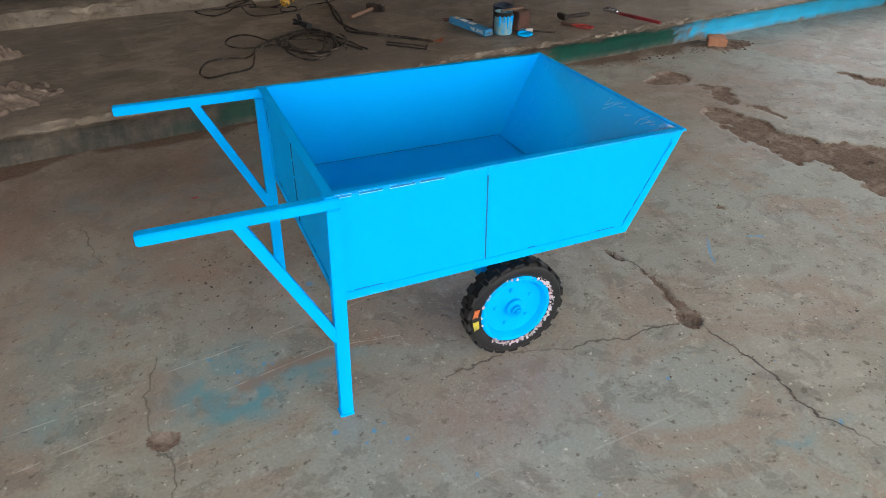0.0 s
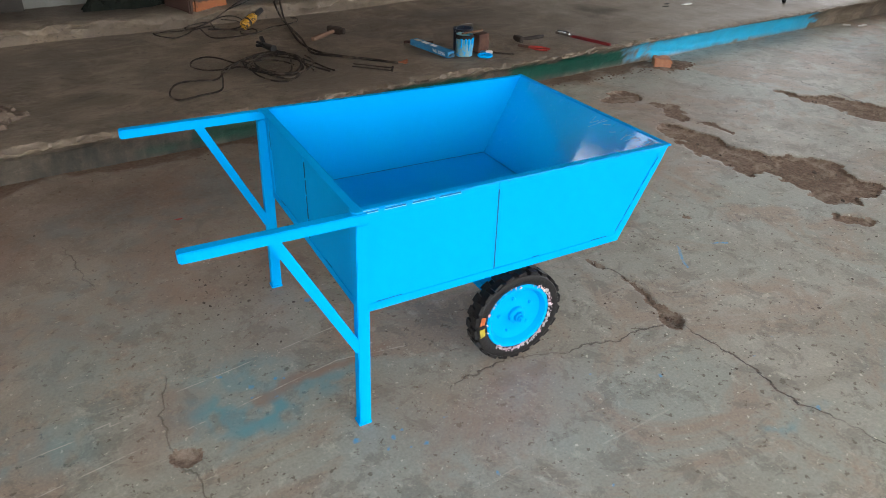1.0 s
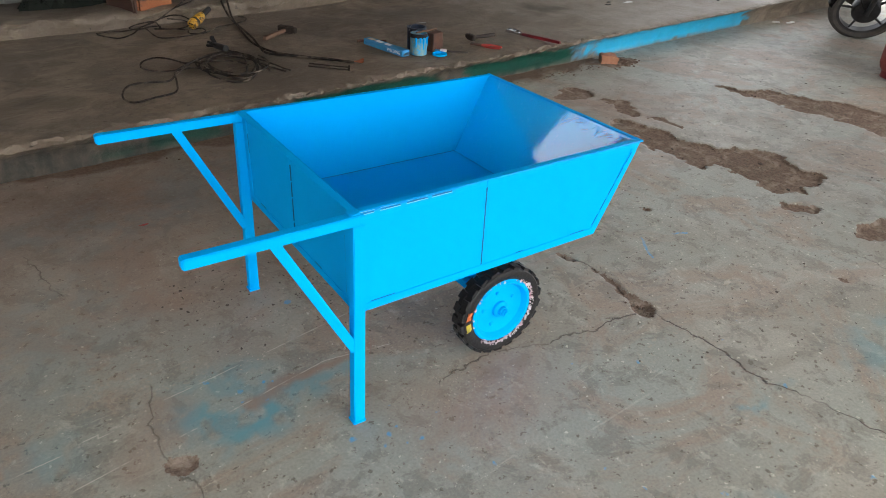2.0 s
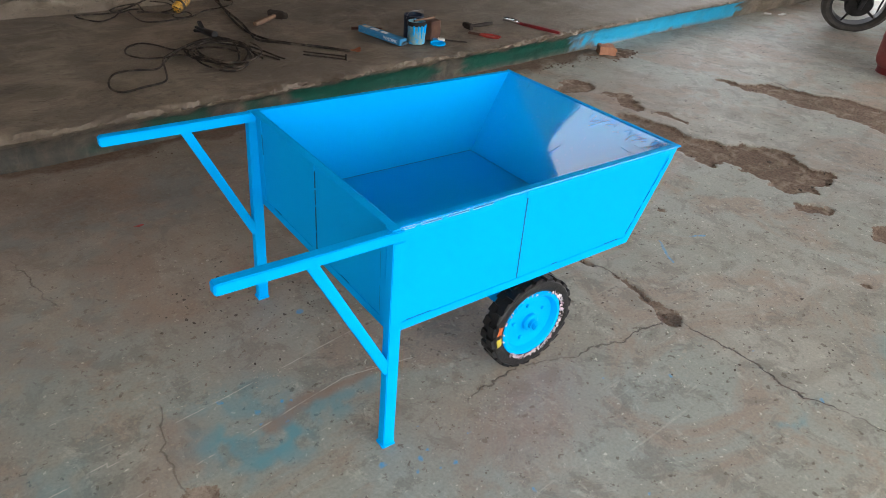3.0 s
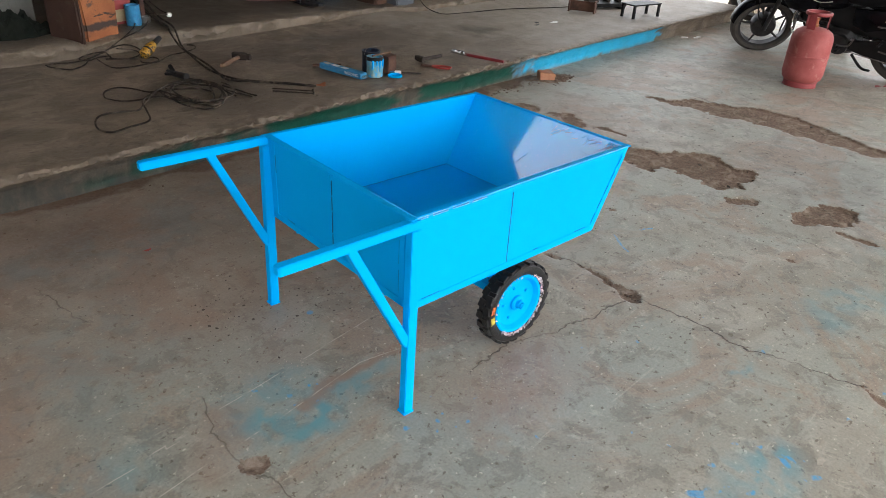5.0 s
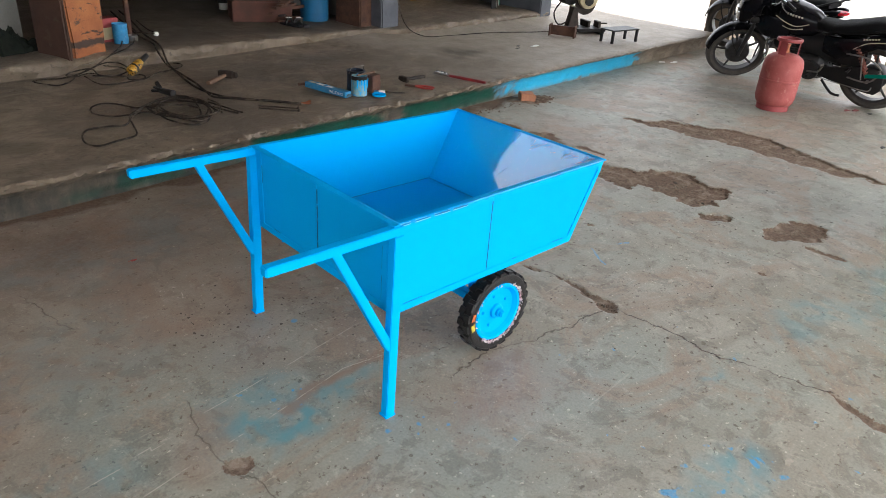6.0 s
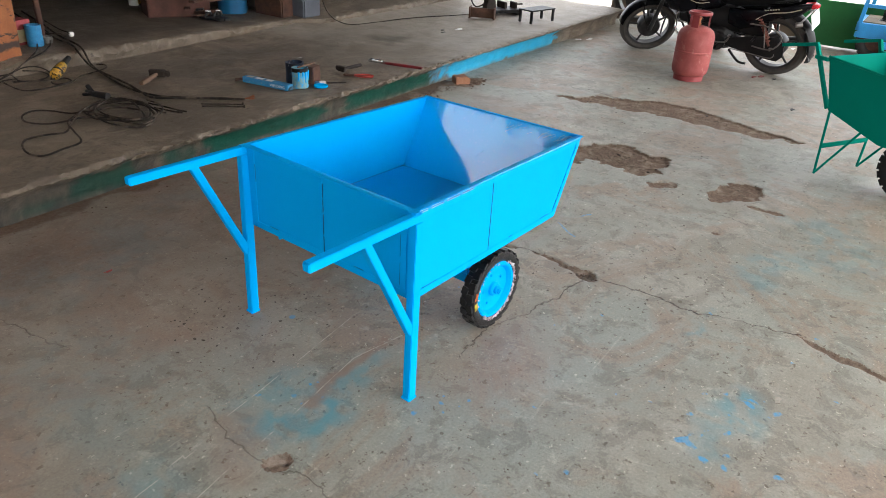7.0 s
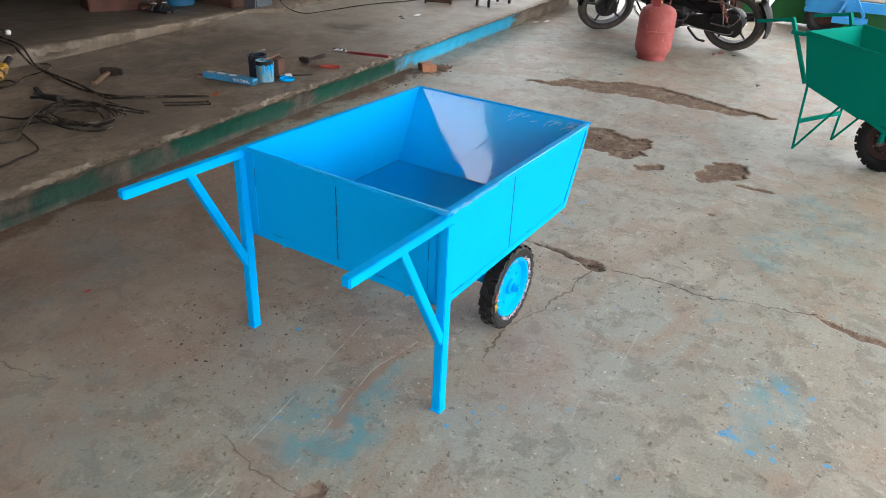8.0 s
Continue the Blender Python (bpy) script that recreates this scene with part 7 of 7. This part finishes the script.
def build_grit():
    """Loose grains in the potholes and along the platform foot."""
    rnd, vs, fs = random.Random(12), [], []
    zones = [(2.85, 1.6, 0.14, 0.14, 240), (2.73, 2.0, 0.06, 0.2, 110), (4.03, 1.65, 0.1, 0.3, 200), (3.95, 1.05, 0.04, 0.2, 60), (2.78, 0.88, 0.1, 0.06, 90), (2.88, 2.8, 0.1, 0.05, 70), (3.7, 3.12, 0.14, 0.05, 130),
             (1.45, 1.18, 0.018, 0.06, 60), (1.46, 0.22, 0.018, 0.06, 40), (1.4, 3.2, 1.2, 0.03, 200), (0.9, 1.6, 1.0, 0.6, 170), (2.3, 1.4, 0.8, 0.8, 160), (0.6, 1.25, 0.2, 0.12, 120), (3.72, 3.1, 0.09, 0.05, 90), (3.2, 3.14, 0.3, 0.05, 60), (4.0, 1.9, 0.08, 0.14, 210), (4.05, 1.35, 0.08, 0.2, 190), (2.86, 1.55, 0.12, 0.1, 180), (2.74, 2.15, 0.06, 0.12, 120), (2.78, 0.9, 0.07, 0.05, 110)]
    for cx, cy, sx, sy, count in zones:
        for _ in range(count):
            x, y, r = rnd.gauss(cx, sx * 0.7), rnd.gauss(cy, sy * 0.7), rnd.uniform(0.001, 0.0036) * (2.6 if count in (90, 60) and cy > 3 else 1)
            if y > 3.26:
                continue
            deep = -0.010 if sx < 0.16 and cy < 3 else -0.001
            o = len(vs)
            for dx, dy, dz in ((1, 0, 0), (-1, 0, 0), (0, 1, 0), (0, -1, 0), (0, 0, 1), (0, 0, -1)):
                vs.append((x + dx * r * rnd.uniform(0.6, 1.3), y + dy * r * rnd.uniform(0.6, 1.3), deep + r * 0.4 + dz * r * 0.8))
            for a, b in ((0, 2), (2, 1), (1, 3), (3, 0)):
                fs += [(o + a, o + b, o + 4), (o + b, o + a, o + 5)]
    me = bpy.data.meshes.new("grit")
    me.from_pydata(vs, [], fs)
    me.materials.append(mat("grit_stone", (0.13, 0.1, 0.075), (0.2, 0.165, 0.13), 0.95, scale=60))
    tagged(new("grit", me), "loose grit and mortar crumbs on the yard floor", "grit", kind="stuff")


build_grit()


def build_clods():
    """Brown lumps of soil heaped beside the brick and strewn along the kerb."""
    rnd, vs, fs = random.Random(33), [], []
    for cx, cy, sx, sy, count, top in ((3.73, 3.08, 0.05, 0.03, 70, 0.016), (3.66, 3.03, 0.06, 0.03, 25, 0.01), (3.32, 3.14, 0.2, 0.03, 40, 0.009), (2.4, 3.18, 0.5, 0.02, 30, 0.008), (0.2, 3.14, 0.6, 0.03, 24, 0.007), (1.44, 1.17, 0.015, 0.05, 26, 0.006)):
        for _ in range(count):
            x, y, r = rnd.gauss(cx, sx), rnd.gauss(cy, sy), rnd.uniform(0.25, 1.0) * top
            if y > 3.24:
                continue
            o, low = len(vs), -0.004 if cy < 3 else -0.001
            ring = 6
            for h, f in ((0.0, 1.0), (0.55, 0.85), (0.95, 0.4)):
                for j in range(ring):
                    a = j / ring * math.tau + h
                    q = r * f * rnd.uniform(0.7, 1.3)
                    vs.append((x + q * math.cos(a), y + q * math.sin(a), low + r * 0.9 * h * rnd.uniform(0.85, 1.15)))
            for k in range(2):
                for j in range(ring):
                    fs.append((o + k * ring + j, o + k * ring + (j + 1) % ring, o + (k + 1) * ring + (j + 1) % ring, o + (k + 1) * ring + j))
            fs.append(tuple(o + 2 * ring + j for j in range(ring)))
    me = bpy.data.meshes.new("soil_clods")
    me.from_pydata(vs, [], fs)
    me.materials.append(mat("brown_soil", (0.14, 0.088, 0.06), (0.09, 0.056, 0.038), 0.95, scale=50, relief=0.5))
    tagged(new("soil_clods", me), "dark brown crumbs of soil on the yard floor", "soil", kind="stuff")


build_clods()


def scatter(name, zones, material, label, category, seed, top):
    """Flat irregular flakes lying on the yard floor; zones are (x, y, spread x, spread y, count, size)."""
    rnd, vs, fs = random.Random(seed), [], []
    for cx, cy, sx, sy, count, size in zones:
        for _ in range(count):
            x, y, r, a = rnd.gauss(cx, sx), rnd.gauss(cy, sy), size * (0.35 + 1.1 * rnd.random() ** 2.5), rnd.uniform(0, math.tau)
            if y > 3.15:
                continue
            o, n, f = len(vs), 7, rnd.uniform(0.3, 0.9)
            for h, shrink in ((-0.004, 1.0), (top * rnd.uniform(0.4, 1.0), 0.8)):
                for j in range(n):
                    b, q = j / n * math.tau, r * shrink * rnd.uniform(0.65, 1.2)
                    px, py = q * math.cos(b), q * f * math.sin(b)
                    vs.append((x + px * math.cos(a) - py * math.sin(a), y + px * math.sin(a) + py * math.cos(a), h))
            fs.append(tuple(o + n + j for j in range(n)))
            fs += [(o + j, o + (j + 1) % n, o + n + (j + 1) % n, o + n + j) for j in range(n)]
    me = bpy.data.meshes.new(name)
    me.from_pydata(vs, [], fs)
    me.materials.append(material)
    tagged(new(name, me), label, category, kind="stuff")


scatter("dirt_flakes", [(0.30, 2.05, 0.08, 0.09, 40, 0.006), (0.58, 1.9, 0.07, 0.1, 46, 0.006), (0.5, 2.0, 0.25, 0.2, 40, 0.005), (1.2, 0.75, 0.4, 0.3, 60, 0.0045), (1.9, 1.0, 0.5, 0.4, 60, 0.005), (3.2, 2.3, 0.5, 0.5, 60, 0.009), (3.3, 1.2, 0.4, 0.4, 46, 0.008), (4.6, 2.5, 0.6, 0.5, 54, 0.012), (0.0, 2.0, 0.4, 0.5, 46, 0.005), (0.5, 1.1, 0.4, 0.3, 54, 0.0035)],
        mat("dark_dirt", (0.125, 0.10, 0.078), (0.06, 0.048, 0.038), 0.9, scale=70), "dark flakes of dirt trodden into the concrete", "dirt", 51, 0.0012)
scatter("mortar_crumbs", [(0.66, 1.26, 0.08, 0.07, 220, 0.0034), (0.60, 1.5, 0.06, 0.025, 60, 0.004), (0.30, 1.66, 0.05, 0.02, 26, 0.004), (0.3, 2.3, 0.05, 0.03, 26, 0.005), (0.75, 1.1, 0.1, 0.08, 90, 0.003), (1.9, 1.2, 0.5, 0.4, 30, 0.004), (0.55, 1.78, 0.1, 0.08, 24, 0.004)],
        MORTAR, "pale crumbs of mortar on the yard floor", "mortar", 61, 0.0025)


# ---- chop saw, stool and iron offcut ----
def build_saw():
    s = thing("chop_saw", "workshop cut-off saw with a cream blade guard on the platform", "cut-off saw", pose(5.62, 4.02, TOP, 0, 0, -28))
    bm = bmesh.new()
    box(bm, (0.02, 0, 0.035), (0.46, 0.22, 0.03))
    box(bm, (-0.1, 0, 0.012), (0.06, 0.24, 0.024))
    box(bm, (0.2, 0, 0.012), (0.06, 0.24, 0.024))
    part("base", bm, BLACK, s, bevel=0.004)
    bm = bmesh.new()
    box(bm, (0.1, 0.05, 0.08), (0.03, 0.16, 0.06))
    box(bm, (0.21, 0.0, 0.08), (0.03, 0.1, 0.06))
    rod(bm, (0.21, 0, 0.085), (0.32, 0, 0.085), 0.008)
    part("vice", bm, IRON, s, bevel=0.003)
    bm = bmesh.new()
    plate(bm, [(-0.14, -0.04, 0.05), (-0.02, -0.04, 0.05), (-0.06, -0.04, 0.24), (-0.1, -0.04, 0.24)], (0, 1, 0), 0.08)
    part("pivot_arm", bm, IRON, s, bevel=0.003)
    bm = bmesh.new()
    rod(bm, (-0.06, 0.1, 0.30), (-0.06, 0.28, 0.30), 0.062, 24)
    rod(bm, (-0.06, 0.28, 0.30), (-0.06, 0.31, 0.30), 0.055, 24)
    part("motor", bm, BLACK, s, bevel=0.004)
    bm = bmesh.new()
    rod(bm, (0.06, -0.03, 0.33), (0.06, 0.02, 0.33), 0.105, 36)
    part("blade_guard", bm, CREAM, s, "cream blade guard", 0.006)
    bm = bmesh.new()
    rod(bm, (0.06, 0.024, 0.28), (0.06, 0.028, 0.28), 0.118, 40)
    part("blade", bm, IRON, s)
    bm = bmesh.new()
    rod(bm, (0.06, -0.045, 0.30), (0.06, -0.03, 0.30), 0.045, 20)
    part("flange", bm, BLACK, s)
    bm = bmesh.new()
    rod(bm, (0.12, 0.02, 0.42), (0.3, 0.02, 0.5), 0.014, 12)
    part("handle", bm, BLACK, s)
    bm = bmesh.new()
    box(bm, (-0.07, 0.05, 0.21), (0.05, 0.04, 0.08))
    part("switch_box", bm, CREAM, s, bevel=0.004)
    bm = bmesh.new()
    sweep(bm, [(-0.08, 0.26, 0.26), (-0.14, 0.28, 0.14), (-0.12, 0.2, 0.04), (-0.04, 0.12, 0.1), (-0.06, 0.06, 0.18)], 0.008)
    part("flex", bm, CABLE, s)


build_saw()


def build_stool():
    s = thing("low_stand", "low black angle-iron stand on the platform", "stand", pose(5.57, 3.53, TOP, 0, 0, -12))
    bm = bmesh.new()
    box(bm, (0, 0, 0.116), (0.36, 0.17, 0.012))
    part("top", bm, BLACK, s, "", 0.002)
    for x, y in ((-0.165, -0.07), (0.165, -0.07), (-0.165, 0.07), (0.165, 0.07)):
        bm = bmesh.new()
        box(bm, (x, y, 0.055), (0.022, 0.022, 0.11))
        part("leg", bm, BLACK, s, bevel=0.002)


build_stool()


def build_offcut():
    bm = bmesh.new()
    for y in (-0.12, 0.12):
        box(bm, (0, y, 0.055), (0.09, 0.012, 0.11))
    box(bm, (0, 0, 0.055), (0.012, 0.24, 0.09))
    single("beam_offcut", bm, RUST, "rusty offcut of an iron beam standing on the platform", "iron beam", pose(5.25, 3.96, TOP, 0, 0, 20), 0.002)


build_offcut()


# ---- inside the shop ----
IN = 0.272


def tin(name, x, y, z, r, h, body, band, label, category):
    t = thing(name, label, category, pose(x, y, z))
    bm = bmesh.new()
    lathe(bm, [(0.0, 0.0), (r * 0.97, 0.0), (r, 0.006), (r, h - 0.008), (r * 1.03, h - 0.005), (r * 1.03, h), (r * 0.9, h), (r * 0.9, h - 0.02), (0.0, h - 0.02)], 28)
    part("tin", bm, body, t)
    if band:
        bm = bmesh.new()
        lathe(bm, [(r * 1.004, h * 0.25), (r * 1.012, h * 0.26), (r * 1.012, h * 0.7), (r * 1.004, h * 0.71)], 28, None, True)
        part("band", bm, band, t)
    return t


tin("paint_tin", 1.52, 5.16, IN - 0.004, 0.049, 0.135, LABELBLUE, None, "blue paint tin with a dirty lid beside the pillar", "paint tin")
tin("small_tin", 1.62, 5.2, IN - 0.004, 0.035, 0.04, STEEL, None, "small low steel tin", "tin")
tin("yellow_can", 3.10, 6.25, IN - 0.03, 0.085, 0.34, YELLOW, BLACK, "yellow and black lubricant can on the shop floor", "can")
tin("white_can", 2.98, 6.2, IN - 0.03, 0.04, 0.25, WHITE_PLATE, BLACK, "narrow white bottle-shaped can", "can")
tin("blue_white_can", 3.05, 6.95, IN - 0.03, 0.075, 0.3, LABELBLUE, WHITE_PLATE, "blue and white can deep in the shop", "can")
for x, y, r, h in ((3.42, 5.42, 0.125, 0.85), (3.26, 5.72, 0.11, 0.8)):
    bm = bmesh.new()
    lathe(bm, [(0.0, 0.0), (r * 0.96, 0.0), (r, 0.02), (r, h * 0.33), (r * 1.04, h * 0.345), (r, h * 0.36), (r, h * 0.66), (r * 1.04, h * 0.675), (r, h * 0.69), (r, h - 0.02), (r * 0.9, h), (0.0, h)], 32)
    single("blue_drum", bm, DRUM, "tall narrow blue drum on the shop floor", "drum", pose(x, y, IN - 0.03), group="drums in the shop")
b = thing("small_carton", "red and yellow printed carton beside the pillar", "carton", pose(1.47, 5.27, IN - 0.004, 0, 0, 8))
bm = bmesh.new()
box(bm, (0, 0, 0.08), (0.14, 0.1, 0.16))
part("box", bm, LPG_DARK, b, bevel=0.003)
bm = bmesh.new()
box(bm, (-0.02, -0.0505, 0.06), (0.08, 0.002, 0.08))
part("printed_panel", bm, CREAM, b)
bm = bmesh.new()
bar(bm, (1.66, 5.32, IN - 0.01), (1.66, 5.36, 2.5), 0.03, 0.03)
single("door_post", bm, RUST, "thin rusty iron door post", "post", None, 0.003)
bm = bmesh.new()
box(bm, (0, 0, 0.09), (0.5, 0.3, 0.18))
single("wooden_crate", bm, mat("dark_red_boards", (0.085, 0.026, 0.016), (0.05, 0.018, 0.012), 0.8, scale=12), "low reddish brown box on the shop floor", "box", pose(2.98, 5.62, IN - 0.03, 0, 0, -25), 0.01)
rnd = random.Random(21)
for k in range(14):
    bm = bmesh.new()
    a = rnd.uniform(0, 6.28)
    ln = rnd.uniform(0.15, 0.4)
    c = Vector((3.15 + rnd.uniform(-0.16, 0.16), 5.42 + rnd.uniform(-0.1, 0.14), IN + 0.0 + 0.012 * k))
    d = Vector((math.cos(a), math.sin(a), rnd.uniform(-0.1, 0.15))) * ln / 2
    bar(bm, c - d, c + d, rnd.uniform(0.02, 0.06), rnd.uniform(0.012, 0.03))
    single("iron_scrap", bm, RUST if k % 3 else BLACK, "rusty piece of scrap iron in a pile", "scrap iron", None, 0.002, "scrap pile")
for k, (x, y, a) in enumerate(((3.02, 5.22, 0.3), (3.09, 5.2, 0.1))):
    s = thing("sandal", "black sandal with a pale buckle on the shop floor", "sandal", pose(x, y, IN - 0.02, 0, 0, math.degrees(a) + 80), "pair of sandals")
    bm = bmesh.new()
    loft(bm, [(-0.11, 0, 0.03, 0.0, 0.02), (-0.06, 0, 0.036, 0.0, 0.022), (0.05, 0, 0.042, 0.0, 0.02), (0.11, 0, 0.03, 0.0, 0.016)], 14, 4)
    part("sole", bm, BLACK, s)
    bm = bmesh.new()
    sweep(bm, [(0.03, -0.04, 0.015), (0.03, -0.02, 0.05), (0.03, 0.02, 0.05), (0.03, 0.04, 0.015)], 0.01)
    part("strap", bm, BLACK, s)
    bm = bmesh.new()
    for q in (((0.02, -0.02), (0.05, -0.02)), ((0.05, -0.02), (0.05, 0.02)), ((0.05, 0.02), (0.02, 0.02)), ((0.02, 0.02), (0.02, -0.02))):
        bar(bm, (*q[0], 0.064), (*q[1], 0.064), 0.005, 0.004)
    part("buckle", bm, WHITE_PLATE, s, "pale square buckle")
bm = bmesh.new()
lathe(bm, [(0.0, 0.0), (0.018, 0.0), (0.024, 0.012), (0.024, 0.03), (0.016, 0.04), (0.0, 0.042)], 16)
single("cable_plug", bm, LITTER, "small white plug on the shop floor", "plug", pose(1.84, 5.28, IN - 0.004) @ Matrix.Scale(0.75, 4))
b = thing("yellow_crate", "yellow plastic crate standing in the second bay", "crate", pose(5.35, 6.1, IN - 0.03, 0, 0, 8))
for x, y, sx, sy in ((0, -0.18, 0.5, 0.012), (0, 0.18, 0.5, 0.012), (-0.25, 0, 0.012, 0.36), (0.25, 0, 0.012, 0.36)):
    bm = bmesh.new()
    box(bm, (x, y, 0.16), (sx, sy, 0.32))
    part("side", bm, YELLOW, b, bevel=0.003)
bm = bmesh.new()
box(bm, (0, 0, 0.008), (0.48, 0.34, 0.012))
part("bottom", bm, YELLOW, b)
rnd = random.Random(6)
for k in range(9):
    bm = bmesh.new()
    x = 5.6 + 0.035 * k
    bar(bm, (x, 5.1 + 0.02 * k, IN - 0.03), (x + 0.04, 5.35 + 0.03 * k, IN + rnd.uniform(1.2, 1.9)), rnd.uniform(0.03, 0.09), 0.01, (0, 1, 0))
    single("leaning_section", bm, (BLACK, GREEN, SHEETGREY, RUST, BLACK, WHITE_PLATE)[k % 6], "long metal section leaning at the end wall", "metal section", None, 0.002, "leaning sections")
bm = bmesh.new()
for k in range(12):
    box(bm, (0.18 + 0.07 * k, 5.42 + 0.012 * (k % 2), 1.3), (0.071, 0.012, 2.1))
single("door_leaf", bm, SHEETGREY, "pale grey sheet metal door leaf standing open", "door", None, 0.003)
heap("tarpaulin", 0.72, 5.22, 0.28, 0.09, 0.12, 9, TARP, "dark bundled tarpaulin at the foot of the door", "tarpaulin", IN - 0.004)
bm = bmesh.new()
for z in (0.5, 0.95, 1.4):
    box(bm, (2.4, 8.75, z), (2.2, 0.5, 0.03))
for x in (1.32, 3.48):
    box(bm, (x, 8.75, 0.95), (0.04, 0.5, 1.4))
single("rack", bm, RUST, "dark rusty storage rack at the back of the shop", "rack", None, 0.003)


# ---- outside, beyond the shed ----
def build_gate():
    g = thing("green_gate_leaf", "bright green sheet metal gate leaf with rounded corner leaning outside", "gate", pose(7.6, 0.5, 0, 0, 0, 90))
    bm = bmesh.new()
    pts = [(-1.1, 0.02), (0.86, 0.02), (0.95, 0.05), (1.0, 0.12), (1.0, 0.4), (0.97, 0.46), (-1.1, 0.46)]
    plate(bm, [(x, 0, z) for x, z in pts], (0, 1, 0), 0.012)
    part("sheet", bm, GREENWALL, g, bevel=0.002)
    for x in (-1.08, -0.15, 0.8):
        bm = bmesh.new()
        box(bm, (x, -0.012, 0.24), (0.03, 0.022, 0.42))
        part("upright", bm, GREENWALL, g, bevel=0.002)


build_gate()


def build_trailer():
    # local x runs along its length, y away from the yard
    t = thing("farm_trailer", "blue steel flatbed trailer with rails and a drawbar frame", "trailer", pose(7.0, 0.86, 0, 0, 0, -90))
    L, D = 1.9, 0.95
    for a, b, w, h in (((0, 0, 0.32), (L, 0, 0.32), 0.05, 0.09), ((0, D, 0.32), (L, D, 0.32), 0.05, 0.09), ((0.0, 0, 0.33), (0.0, D, 0.33), 0.05, 0.08), ((L, 0, 0.33), (L, D, 0.33), 0.05, 0.08), ((-0.02, 0.02, 0.255), (0.32, 0.02, 0.255), 0.05, 0.05)):
        bm = bmesh.new()
        bar(bm, a, b, w, h)
        part("chassis_beam", bm, DARKBLUE, t, bevel=0.004)
    bm = bmesh.new()
    box(bm, (L / 2, D / 2, 0.37), (L - 0.04, D - 0.04, 0.012))
    part("deck", bm, mat("dusty_deck", (0.22, 0.18, 0.14), (0.15, 0.12, 0.09), 0.9), t, "dusty brown deck", 0.002)
    for y in (0.0, D):
        for x in (0.0, 0.65, 1.3, L):
            bm = bmesh.new()
            bar(bm, (x, y, 0.36), (x + 0.015, y, 0.62), 0.035, 0.035)
            part("post", bm, DARKBLUE, t, bevel=0.003)
        for z in (0.52, 0.61):
            bm = bmesh.new()
            bar(bm, (0, y, z), (L, y, z), 0.028, 0.032)
            part("rail", bm, DARKBLUE, t, bevel=0.003)
    # folded drawbar: an upright with two stays on a low beam
    for a, b, w in (((0.36, -0.06, 0.2), (0.36, -0.06, 0.66), 0.055), ((0.37, -0.06, 0.44), (0.5, -0.08, 0.25), 0.03), ((0.35, -0.06, 0.44), (0.27, -0.08, 0.22), 0.03), ((0.5, -0.08, 0.26), (0.47, -0.08, 0.17), 0.03), ((0.24, -0.07, 0.2), (0.54, -0.07, 0.2), 0.075), ((0.36, -0.06, 0.6), (0.46, -0.06, 0.5), 0.025)):
        bm = bmesh.new()
        bar(bm, a, b, w, w * 0.8)
        part("drawbar_stay", bm, DARKBLUE, t, bevel=0.003)
    for x, y, z, R, w, nm in ((0.18, 0.25, 0.19, 0.19, 0.1, "wheel"), (0.18, 0.75, 0.19, 0.19, 0.1, "wheel"), (1.5, 0.25, 0.19, 0.19, 0.1, "wheel"), (1.5, 0.75, 0.19, 0.19, 0.1, "wheel"), (0.2, 0.3, 0.525, 0.15, 0.08, "spare_wheel"), (0.34, 0.36, 0.525, 0.15, 0.08, "spare_wheel")):
        m = Matrix.Translation((x, y, z)) @ Matrix.Rotation(radians(90), 4, "X" if nm == "wheel" else "Y")
        bm = bmesh.new()
        lathe(bm, [(0.0, -0.03), (R * 0.5, -0.035), (R * 0.55, -0.04), (R * 0.55, 0.04), (R * 0.5, 0.035), (0.0, 0.03)], 28, m)
        wh = part(nm, bm, RUST, t)
        bm = bmesh.new()
        tyre_mesh(bm, R, R * 0.54, w, 20, 0.008, m)
        part("tyre", bm, RUBBER, wh, "black tyre")


build_trailer()


def build_bush(x, y, seed):
    rnd, vs, fs = random.Random(seed), [], []
    t = thing("bush", "small sunlit green bush beyond the yard wall", "bush", pose(x, y, 0))
    bm = bmesh.new()
    for k in range(5):
        a = k * 1.3
        sweep(bm, [(0, 0, 0), (0.1 * math.cos(a), 0.1 * math.sin(a), 0.4), (0.3 * math.cos(a), 0.3 * math.sin(a), 0.9)], 0.02, 6)
    part("stems", bm, WOOD, t)
    for _ in range(1500):
        a, b, r = rnd.uniform(0, math.tau), rnd.uniform(-1, 1), rnd.random() ** 0.4
        c = Vector((0.6 * r * math.cos(a) * math.sqrt(1 - b * b), 0.6 * r * math.sin(a) * math.sqrt(1 - b * b), 0.85 + 0.5 * r * b))
        q = Euler((rnd.uniform(0, 6), rnd.uniform(0, 6), 0)).to_matrix()
        o = len(vs)
        vs += [c + q @ Vector(p) for p in ((-0.05, 0, 0), (0, -0.02, 0.008), (0.05, 0, 0), (0, 0.02, 0.008))]
        fs.append((o, o + 1, o + 2, o + 3))
    me = bpy.data.meshes.new("leaves")
    me.from_pydata(vs, [], fs)
    me.materials.append(LEAF)
    ob = new("leaves", me)
    ob.parent = t
    tagged(ob, kind="stuff")


build_bush(12.6, 2.0, 2)
